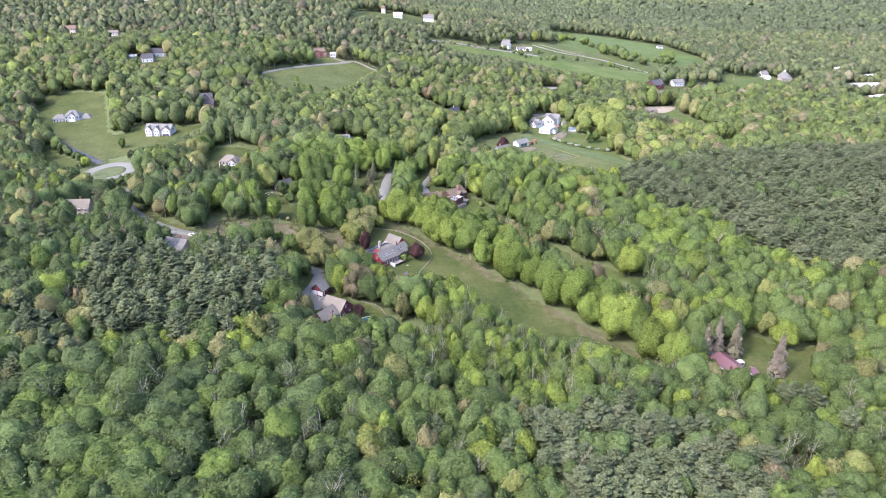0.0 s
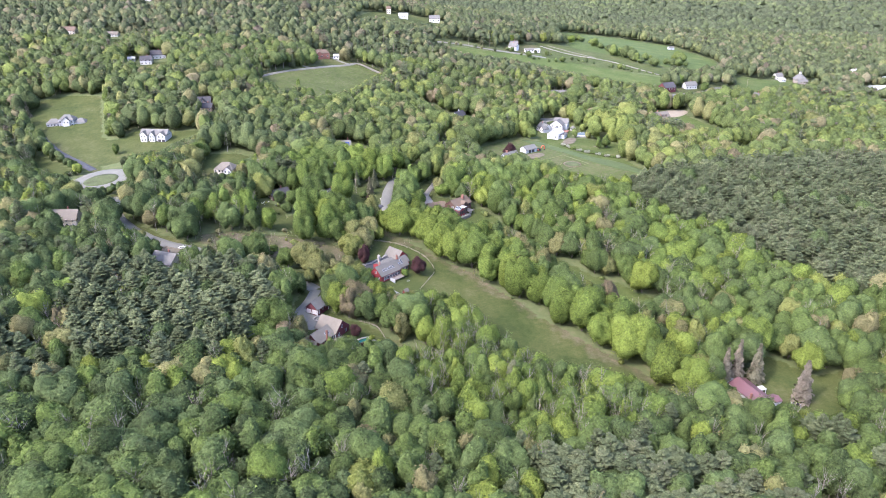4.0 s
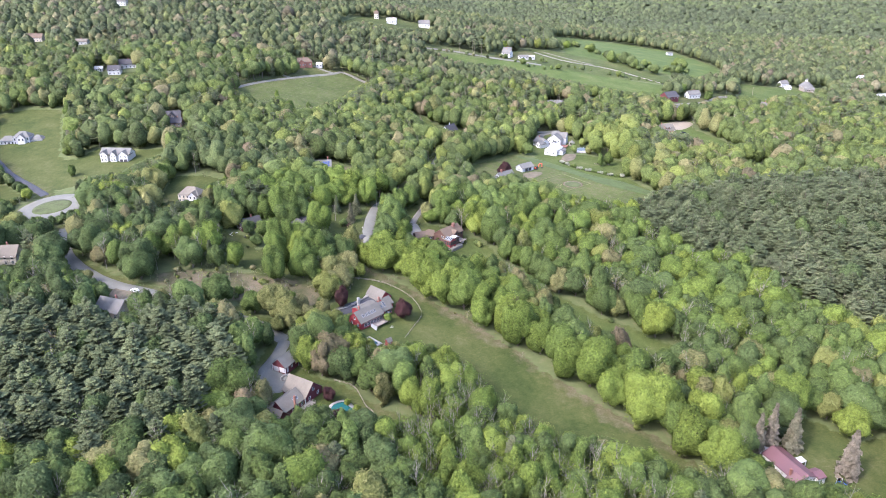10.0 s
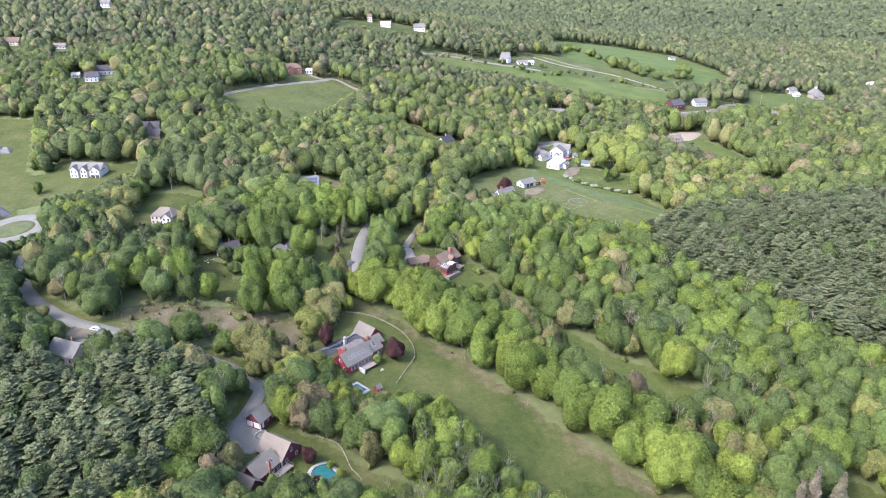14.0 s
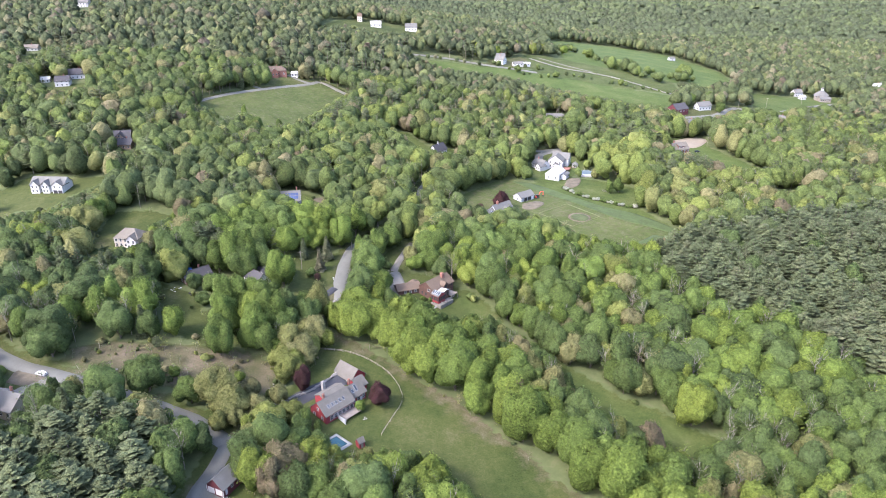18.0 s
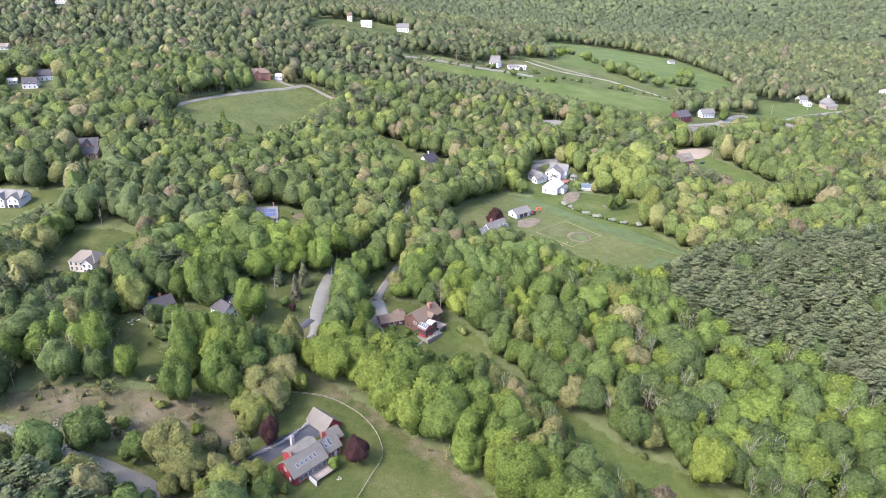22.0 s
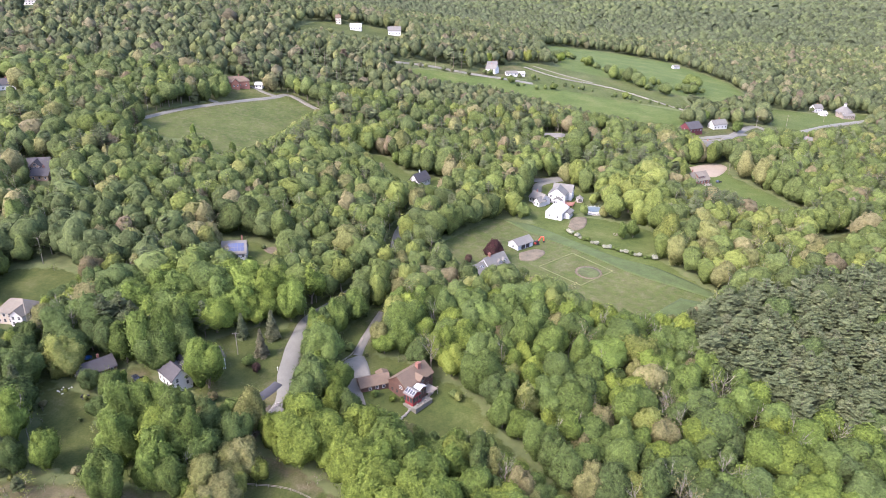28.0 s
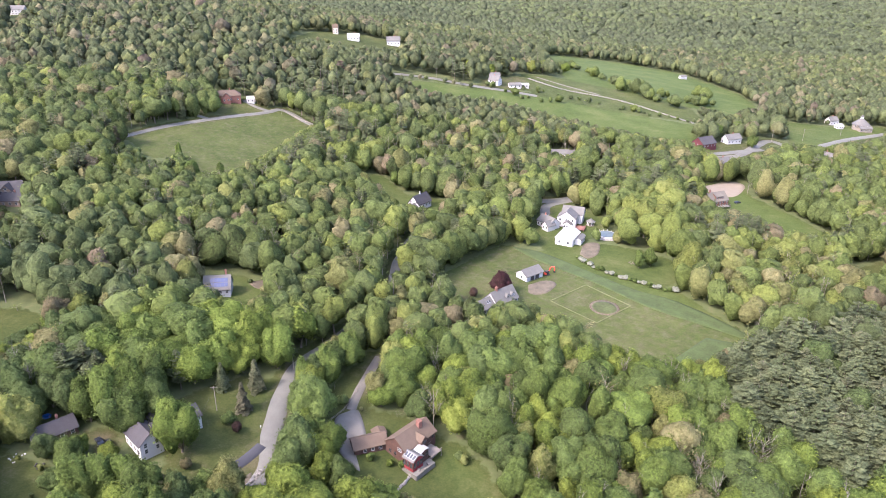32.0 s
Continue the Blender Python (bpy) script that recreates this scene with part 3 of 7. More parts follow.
def conifer(seed, tiers, arms, reach, droop, low, sprays=3, leaf=0.05, taper=0.9):
    """A spruce of height 1: needles and stem."""
    rng = np.random.default_rng(seed)
    c, n, sz = [], [], []
    for k in range(tiers):
        u = (k + rng.uniform(0, 0.6)) / tiers
        z = low + u * (0.985 - low)
        r = reach * max(0.06, (1 - u) ** taper) * rng.uniform(0.75, 1.15)
        for a in range(arms):
            ang = 2 * math.pi * (a + rng.uniform(-0.3, 0.3)) / arms + k * 1.3
            rr = r * rng.uniform(0.65, 1.15)
            for s in range(sprays):
                q = (s + 0.7) / sprays
                p = (math.cos(ang) * rr * q, math.sin(ang) * rr * q, z + droop * rr * q * q + rng.uniform(-0.008, 0.008))
                c.append(p)
                n.append((math.cos(ang) * (0.25 - droop), math.sin(ang) * (0.25 - droop), 1.0))
                sz.append(leaf * (0.75 + 0.6 * q) * (0.6 + 0.6 * (1 - u)))
    c, n = np.array(c), unit(np.array(n) + 0.35 * rng.normal(size=(len(n), 3)))
    return leaf_faces(rng, c, n, np.array(sz) * 1.6, True), stem([(0, 0, -0.03), (0, 0, 0.5), (0, 0, 0.97)], (0.014, 0.010, 0.002), 4)


def bare_tree(seed, limbs=16, leaves=30, leaf=0.034):
    """A thin grey tree with few, feathery leaves."""
    rng = np.random.default_rng(seed)
    bits = [stem([(0, 0, -0.03), (0.01, 0, 0.45), (0.0, 0.02, 0.96)], (0.009, 0.006, 0.0015), 4)]
    tips = []
    for k in range(limbs):
        z = rng.uniform(0.25, 0.8)
        a, r = rng.uniform(0, 6.28), rng.uniform(0.10, 0.22) * (1.1 - z * 0.5)
        tip = np.array((math.cos(a) * r, math.sin(a) * r, z + rng.uniform(0.15, 0.28)))
        mid = tip * (0.5, 0.5, 0.4) + (0, 0, z * 0.6)
        bits.append(stem([(0, 0, z), tuple(mid), tuple(tip)], (0.0045, 0.003, 0.001), 3))
        tips += [mid, tip]
        for j in range(2):
            e = tip + rng.normal(size=3) * (0.05, 0.05, 0.03) + (0, 0, 0.04)
            bits.append(stem([tuple(mid), tuple(e)], (0.0035, 0.001), 3))
            tips.append(e)
    tips = np.array(tips)
    c = tips[rng.integers(0, len(tips), leaves)] + rng.normal(size=(leaves, 3)) * 0.045
    return leaf_faces(rng, c, unit(rng.normal(size=(leaves, 3)) + (0, 0, 0.8)), np.full(leaves, leaf), False), join(bits)


# model trees, finer where the flight passes near: (leaves, stem)
MODELS = {
    "broad": {"A": [broadleaf(11 + s, 400, 9, 0.040, 0.14, 0.26 + 0.03 * (s % 4), 30 + 6 * (s % 3), 15) for s in range(9)], "B": [broadleaf(31 + s, 90, 6, 0.052, 0.14, 0.27 + 0.03 * (s % 3), 24, 11) for s in range(7)],
              "C": [broadleaf(51 + s, 12, 4, 0.08, 0.12, 0.31, 16, 8, 0.75) for s in range(6)], "D": [broadleaf(71 + s, 0, 4, 0.12, 0.02, 0.32, 12, 6, 0.45) for s in range(5)]},
    "pine": {"A": [white_pine(111 + s, 17, 8) for s in range(6)], "B": [white_pine(131 + s, 12, 7) for s in range(5)],
             "C": [white_pine(151 + s, 5, 5, 0.15, 0.26) for s in range(4)], "D": [broadleaf(171 + s, 0, 4, 0.12, 0.02, 0.24, 12, 6, 0.45) for s in range(3)]},
    "spruce": {"A": [conifer(211 + s, 22, 9, 0.21, -0.35, 0.06, 2, 0.055) for s in range(3)], "B": [conifer(231 + s, 12, 6, 0.2, -0.35, 0.06, 1, 0.12) for s in range(3)],
               "C": [conifer(251, 7, 4, 0.19, -0.3, 0.08, 1, 0.2)], "D": [conifer(271, 3, 3, 0.19, -0.3, 0.1, 1, 0.3)]},
    "maple": {"A": [broadleaf(411 + s, 1300, 14, 0.030, 0.03, 0.31 + 0.03 * (s % 2), 56 + 8 * (s % 3)) for s in range(7)], "B": [broadleaf(431 + s, 120, 7, 0.060, 0.03, 0.31, 30, 12) for s in range(5)],
              "C": [broadleaf(451 + s, 22, 4, 0.09, 0.04, 0.31, 16, 8, 0.75) for s in range(4)]},
    "bare": {"A": [bare_tree(311 + s, 12, 130) for s in range(5)], "B": [bare_tree(331 + s, 4, 60, 0.05) for s in range(3)], "C": [broadleaf(351, 20, 4, 0.10, 0.12, 0.26, 16, 7)], "D": [broadleaf(371, 6, 3, 0.16, 0.1, 0.3, 12, 6)]},
}
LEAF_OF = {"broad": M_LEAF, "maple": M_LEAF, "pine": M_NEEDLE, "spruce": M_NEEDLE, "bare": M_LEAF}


def wood_mesh(name, kind, level, plants):
    """Many trees of one kind as one mesh. plants: rows of x, y, z, height, width, turn, tint."""
    models = MODELS[kind][level]
    rng = np.random.default_rng(len(plants) + 5)
    pick = rng.integers(0, len(models), len(plants))
    lit = rng.uniform(-0.20, 0.20, len(plants))
    vs, fs, ms, ts, tones, at = [], [], [], [], [], 0
    for j, model in enumerate(models):
        p = plants[pick == j]
        if not len(p):
            continue
        for k, (v, f) in enumerate(model):
            if k == 1 and (level == "D" or (level == "C" and kind != "pine") or kind == "maple" and level != "A"):
                continue
            c, s = np.cos(p[:, 5])[:, None], np.sin(p[:, 5])[:, None]
            hw = (p[:, 3] * p[:, 4])[:, None]
            x = (v[None, :, 0] * c - v[None, :, 1] * s) * hw + p[:, 0:1]
            y = (v[None, :, 0] * s + v[None, :, 1] * c) * hw + p[:, 1:2]
            z = v[None, :, 2] * p[:, 3:4] + p[:, 2:3]
            vs.append(np.stack([x, y, z], -1).reshape(-1, 3))
            fs.append((f[None] + np.arange(len(p))[:, None, None] * len(v)).reshape(-1, 3) + at)
            ms.append(np.full(len(p) * len(f), k))
            ts.append(np.repeat(p[:, 6], len(v)))
            tones.append(np.repeat(lit[pick == j], len(v)))
            at += len(p) * len(v)
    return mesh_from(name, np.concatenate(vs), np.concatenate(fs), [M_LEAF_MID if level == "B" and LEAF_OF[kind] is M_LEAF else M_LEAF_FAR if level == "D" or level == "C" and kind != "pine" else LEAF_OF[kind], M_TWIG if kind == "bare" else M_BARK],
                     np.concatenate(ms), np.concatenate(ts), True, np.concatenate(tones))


# ---- building helpers ----
def part(name, bm, mat, parent, label=""):
    """One mesh object out of a bmesh (or a finished mesh), under a thing or a part."""
    if isinstance(bm, bmesh.types.BMesh):
        me = bpy.data.meshes.new(name)
        bm.normal_update()
        bm.to_mesh(me)
        bm.free()
        me.materials.append(mat)
    else:
        me = bm
    ob = new(name, me)
    ob.parent = parent
    return tagged(ob, label)


def thing(name, x, y, turn, label, category, group="", z=None):
    ob = new(name)
    ob.empty_display_size = 0.5
    ob.matrix_world = pose(x, y, gz(x, y) if z is None else z, 0, 0, turn)
    bpy.context.view_layer.update()
    return tagged(ob, label, category, group)


def block(bm, x0, x1, y0, y1, z0, z1, m=None):
    v = [bm.verts.new(c) for c in ((x0, y0, z0), (x1, y0, z0), (x1, y1, z0), (x0, y1, z0), (x0, y0, z1), (x1, y0, z1), (x1, y1, z1), (x0, y1, z1))]
    if m is not None:
        for q in v:
            q.co = m @ q.co
    for f in ((3, 2, 1, 0), (4, 5, 6, 7), (0, 1, 5, 4), (1, 2, 6, 5), (2, 3, 7, 6), (3, 0, 4, 7)):
        bm.faces.new([v[i] for i in f])
    return bm


def solid(rings):
    """A closed body between two like outlines."""
    bm = bmesh.new()
    a, b = [[bm.verts.new(c) for c in r] for r in rings]
    bm.faces.new(list(reversed(a)))
    bm.faces.new(b)
    for i in range(len(a)):
        j = (i + 1) % len(a)
        bm.faces.new((a[i], a[j], b[j], b[i]))
    bmesh.ops.recalc_face_normals(bm, faces=bm.faces[:])
    return bm


def swap(axis, pts):
    """Points given along (length, width, height), turned so that the ridge runs along that axis."""
    return pts if axis == "x" else [(w, l, h) for l, w, h in pts]


def wing(root, x, y, L, W, H, rise, axis, wall, roof, over=0.45, deep=2.5, hip=0.0):
    """Walls with gables and a roof of two slopes; ridge along the axis. L runs along the local x, W along y."""
    l0, l1, w0, w1 = (x, x + L, y, y + W) if axis == "x" else (y, y + W, x, x + L)
    wm = (w0 + w1) / 2
    top = rise if not hip else 0.0
    ring = lambda l: swap(axis, [(l, w0, -deep), (l, w1, -deep), (l, w1, H), (l, wm, H + top - 0.02), (l, w0, H)])
    body = part("wall", solid((ring(l0), ring(l1))), wall, root)
    run = (w1 - w0) / 2
    drop = rise / run * over
    t = 0.22
    if hip:
        bm = bmesh.new()
        base = [bm.verts.new(c) for c in swap(axis, [(l0 - over, w0 - over, H - 0.05), (l1 + over, w0 - over, H - 0.05), (l1 + over, w1 + over, H - 0.05), (l0 - over, w1 + over, H - 0.05)])]
        r = [bm.verts.new(c) for c in swap(axis, [(l0 + hip, wm, H + rise), (l1 - hip, wm, H + rise)])]
        for f in ((base[0], base[1], r[1], r[0]), (base[2], base[3], r[0], r[1]), (base[1], base[2], r[1]), (base[3], base[0], r[0]), tuple(reversed(base))):
            bm.faces.new(f)
        bmesh.ops.recalc_face_normals(bm, faces=bm.faces[:])
        part("roof", bm, roof, root)
    else:
        for s, (a, b) in enumerate(((w0 - over, wm), (w1 + over, wm))):
            sec = lambda l: swap(axis, [(l, a, H - drop), (l, b, H + rise), (l, b, H + rise + t), (l, a, H - drop + t)])
            part("roof_slope", solid((sec(l0 - over), sec(l1 + over))), roof, root)
        cap = lambda l: swap(axis, [(l, wm - 0.18, H + rise + t - 0.10), (l, wm + 0.18, H + rise + t - 0.10), (l, wm, H + rise + t + 0.06)])
        part("ridge_cap", solid((cap(l0 - over), cap(l1 + over))), roof, root)
    return (x, y, L, W, H)


PANES = {}


def window(root, x, y, z, side, w=1.0, h=1.3, frame_mat=None):
    """A window on a wall: its frame with the pane in it. side: f, b, l or r."""
    key = (w, h, frame_mat.name if frame_mat else "")
    if key not in PANES:
        bm = bmesh.new()
        for a in ((-w / 2 - 0.09, -w / 2, -h / 2 - 0.09, h / 2 + 0.09), (w / 2, w / 2 + 0.09, -h / 2 - 0.09, h / 2 + 0.09),
                  (-w / 2, w / 2, h / 2, h / 2 + 0.09), (-w / 2, w / 2, -h / 2 - 0.12, -h / 2), (-w / 2, w / 2, -0.025, 0.025)):
            block(bm, a[0], a[1], -0.07, 0.05, a[2], a[3])
        me = bpy.data.meshes.new("window_frame")
        bm.to_mesh(me)
        bm.free()
        me.materials.append(frame_mat or M_WHITE)
        bm = block(bmesh.new(), -w / 2, w / 2, -0.02, 0.03, -h / 2, h / 2)
        pm = bpy.data.meshes.new("pane")
        bm.to_mesh(pm)
        bm.free()
        pm.materials.append(M_GLASS)
        PANES[key] = (me, pm)
    me, pm = PANES[key]
    ob = part("window", me, None, root)
    ob.matrix_local = pose(x, y, z, 0, 0, {"f": 0, "r": 90, "b": 180, "l": 270}[side])
    part("pane", pm, None, ob)
    return ob


def windows(root, wg, side, n, z, w=1.0, h=1.3, a=0.0, b=1.0, fm=None):
    """A row of n windows along a side of a wing, between two fractions of its length."""
    x, y, L, W, H = wg
    for k in range(n):
        u = a + (b - a) * (k + 0.5) / n
        px, py = {"f": (x + L * u, y), "b": (x + L * u, y + W), "l": (x, y + W * u), "r": (x + L, y + W * u)}[side]
        window(root, px, py, z, side, w, h, fm)


def door(root, x, y, side, w, h, mat, name="door", label="", z=0.0):
    bm = block(bmesh.new(), -w / 2, w / 2, -0.06, 0.04, 0.05, h)
    for k in range(1, 4):
        block(bm, -w / 2 + 0.08, w / 2 - 0.08, -0.085, -0.05, h * k / 4 - h / 9, h * k / 4 + h / 12)
    ob = part(name, bm, mat, root, label)
    ob.matrix_local = pose(x, y, z, 0, 0, {"f": 0, "r": 90, "b": 180, "l": 270}[side])
    return ob


def chimney(root, x, y, z0, z1, mat=None, w=0.7):
    bm = block(bmesh.new(), x - w / 2, x + w / 2, y - w / 2, y + w / 2, z0, z1)
    block(bm, x - w / 2 - 0.08, x + w / 2 + 0.08, y - w / 2 - 0.08, y + w / 2 + 0.08, z1, z1 + 0.18)
    block(bm, x - 0.18, x + 0.18, y - 0.18, y + 0.18, z1 + 0.18, z1 + 0.5)
    part("chimney", bm, mat or M_BRICK, root)


def skylight(root, wg, rise, u, v, front=True, w=0.8, h=1.2, axis="x"):
    """A window lying in a roof slope: u along the ridge, v up the slope."""
    x, y, L, W, H = wg
    half = (W if axis == "x" else L) / 2
    ang = math.atan2(rise, half)
    along, up = (L if axis == "x" else W) * u, half * v
    m = Matrix.Translation((x + along, y + up, H + rise * v + 0.30)) @ Matrix.Rotation(ang, 4, "X")
    if axis == "y":
        m = Matrix.Translation((x + up, y + along, H + rise * v + 0.30)) @ Matrix.Rotation(-ang, 4, "Y")
    sk = part("skylight", block(bmesh.new(), -w / 2 - 0.08, w / 2 + 0.08, -h / 2 - 0.08, h / 2 + 0.08, -0.2, 0.04, m), M_GREYP, root)
    part("pane", block(bmesh.new(), -w / 2, w / 2, -h / 2, h / 2, 0.0, 0.055, m), M_GLASS, sk)


def deck(root, x0, x1, y0, y1, z, mat, rail=True):
    dk = part("deck", block(bmesh.new(), x0 + 0.05, x1 - 0.05, y0 + 0.05, y1 - 0.05, z - 0.2, z - 0.07), mat, root)
    n = max(2, int((y1 - y0) / 0.3))
    for k in range(n):
        part("plank", block(bmesh.new(), x0, x1, y0 + (y1 - y0) * k / n, y0 + (y1 - y0) * (k + 0.92) / n, z - 0.06, z), mat, dk)
    for px in (x0 + 0.1, x1 - 0.1):
        for py in (y0 + 0.1, y1 - 0.1):
            part("deck_post", block(bmesh.new(), px - 0.07, px + 0.07, py - 0.07, py + 0.07, -2.5, z - 0.06), mat, dk)
    if rail:
        bm = bmesh.new()
        for a, b in (((x0, y0), (x1, y0)), ((x0, y0), (x0, y1)), ((x1, y0), (x1, y1))):
            block(bm, min(a[0], b[0]) - 0.04, max(a[0], b[0]) + 0.04, min(a[1], b[1]) - 0.04, max(a[1], b[1]) + 0.04, z + 0.92, z + 1.0)
            m = max(2, int(math.dist(a, b) / 0.6))
            for k in range(m + 1):
                px, py = a[0] + (b[0] - a[0]) * k / m, a[1] + (b[1] - a[1]) * k / m
                block(bm, px - 0.03, px + 0.03, py - 0.03, py + 0.03, z, z + 0.93)
        part("railing", bm, mat, dk)


def flat_patch(name, pts, mat, label, lift=0.14, category="paving", kind="structure", straight=False):
    """A sheet of paving, sand or earth laid on the ground inside an outline."""
    p = [Vector((a, b)) for a, b in pts]
    c = sum(p, Vector((0, 0))) / len(p)
    loop = p if straight else curve_points([*pts, pts[0]], 2.0)[:-1]
    rings, vs, fs = 5, [], []
    for k in range(rings + 1):
        for q in loop:
            r = c + (q - c) * (1.03 if k == 0 else 1 - (k - 1) / rings)
            vs.append((r.x, r.y, gz(r.x, r.y) + (-0.3 if k == 0 else lift)))
    n = len(loop)
    for k in range(rings):
        for j in range(n):
            a, b = k * n + j, k * n + (j + 1) % n
            fs.append((a, b, b + n, a + n))
    vs.append((c.x, c.y, gz(c.x, c.y) + lift))
    fs += [(rings * n + j, rings * n + (j + 1) % n, len(vs) - 1, len(vs) - 1) for j in range(n)]
    bm = bmesh.new()
    bv = [bm.verts.new(v) for v in vs]
    for f in fs:
        if len(set(f)) > 2:
            bm.faces.new([bv[i] for i in dict.fromkeys(f)])
    bmesh.ops.recalc_face_normals(bm, faces=bm.faces[:])
    me = bpy.data.meshes.new(name)
    bm.to_mesh(me)
    bm.free()
    me.materials.append(mat)
    for f in me.polygons:
        f.use_smooth = True
    return tagged(new(name, me), label, category, kind=kind)


# ---- houses ----
def red_house():
    x, y, a, n = -37.2, 345.3, 48, 19.7
    r = thing("house", x, y, a, "long barn-red house with grey roofs, skylights and chimneys", "house")
    m = wing(r, 0, 0, 13.5, 9.0, 3.6, 3.9, "x", M_RED, M_SH_GREY)
    d = wing(r, 3.2, 3.6, 10.0, 6.4, 6.6, 1.5, "x", M_RED, M_SH_GREY, 0.35)
    windows(r, d, "f", 7, 5.95, 1.0, 0.8)
    windows(r, m, "f", 6, 1.7, 1.5, 1.7, 0.12, 0.98)
    windows(r, m, "l", 2, 1.7, 1.0, 1.3)
    windows(r, m, "l", 1, 4.6, 1.0, 1.2)
    for k in range(5):
        skylight(r, m, 3.9, 0.22 + 0.13 * k, 0.42, w=0.75, h=1.3)
    c = wing(r, 13.5, 1.6, 7.4, 7.2, 3.3, 3.2, "x", M_RED, M_SH_GREY)
    for u, v in ((0.3, 0.45), (0.55, 0.7), (0.55, 0.45)):
        skylight(r, c, 3.2, u, v, w=0.9, h=1.3)
    windows(r, c, "f", 3, 1.7, 1.3, 1.5)
    wing(r, 20.4, 5.4, 4.6, 6.5, 3.0, 2.4, "x", M_RED, M_SH_GREY)
    g = wing(r, 21.5, 11.0, 7.6, 10.0, 3.2, 3.6, "y", M_RED, M_SH_GREY)
    for k in range(2):
        door(r, 21.5, 13.4 + 4.3 * k, "l", 2.7, 2.3, M_WHITE, "garage_door", "white garage door")
    windows(r, g, "f", 2, 1.7)
    door(r, 18.5, 1.6, "f", 1.0, 2.1, M_WHITE)
    chimney(r, 3.4, 5.2, 5.5, 9.0)
    chimney(r, 7.5, 10.2, -1, 10.2, M_STONE, 1.1)
    chimney(r, 17.0, 6.5, 5.0, 8.2)
    deck(r, 6.4, 14.2, -3.6, -0.05, 0.5, M_WOOD)
    bm = bmesh.new()
    block(bm, 5.2, 5.28, -4.6, -0.6, -1, 1.6)
    for k in range(9):
        block(bm, 5.16, 5.20, -4.55 + 0.48 * k, -4.40 + 0.48 * k, -1, 1.65)
    part("trellis_wall", bm, M_GREYP, r, "pale slatted screen")


def double_garage():
    x, y, a, n = -69.7, 310.1, -25, 6.3
    r = thing("garage", x, y, a, "small dark red garage with two white doors and a pale roof", "garage")
    g = wing(r, 0, 0, 6.6, 8.6, 2.9, 3.2, "y", M_MAROON, M_SH_MID)
    for k in range(2):
        door(r, 1.75 + 3.1 * k, 0, "f", 2.6, 2.3, M_WHITE, "garage_door", "white panelled garage door")
    windows(r, g, "r", 2, 1.6, 0.9, 1.1, 0.3, 1.0)
    door(r, 6.6, 1.4, "r", 0.95, 2.05, M_WHITE)
    for px, py in ((0, 0), (6.6, 0), (6.6, 8.6)):
        part("corner_board", block(bmesh.new(), px - 0.12, px + 0.12, py - 0.12, py + 0.12, -1, 2.85), M_WHITE, r)


def wing_house():
    x, y, a, n = -52.7, 290.9, 60, 9.9
    r = thing("house", x, y, a, "dark red house with broad gable, low wing and tan roofs", "house")
    m = wing(r, 0, 0, 9.8, 11.5, 3.1, 4.4, "y", M_MAROON, M_SH_TAN)
    windows(r, m, "f", 2, 1.6)
    windows(r, m, "f", 1, 4.6)
    w = wing(r, -10.5, 0.6, 10.4, 8.4, 3.0, 3.3, "x", M_MAROON, M_SH_TAN)
    windows(r, w, "f", 3, 1.5, 1.0, 1.6, 0.3, 1)
    skylight(r, w, 3.3, 0.62, 0.35)
    skylight(r, w, 3.3, 0.76, 0.35)
    e = wing(r, -17.5, -1.5, 7.0, 8.5, 2.8, 3.4, "y", M_MAROON, M_SH_TAN)
    windows(r, e, "f", 2, 1.5)
    for k in range(3):
        dm = wing(r, -16.9 + k * 2.6, 5.6, 1.7, 2.6, 4.4, 0.9, "y", M_MAROON, M_SH_TAN, 0.2, -2.8)
    chimney(r, -5.6, 0.0, -1, 7.2)
    deck(r, -4.6, 2.4, -3.0, -0.05, 0.7, M_WOOD)
    bm = bmesh.new()
    block(bm, -0.14, 0.14, -0.14, 0.14, -1, 3.0)
    part("corner_board", bm, M_WHITE, r)


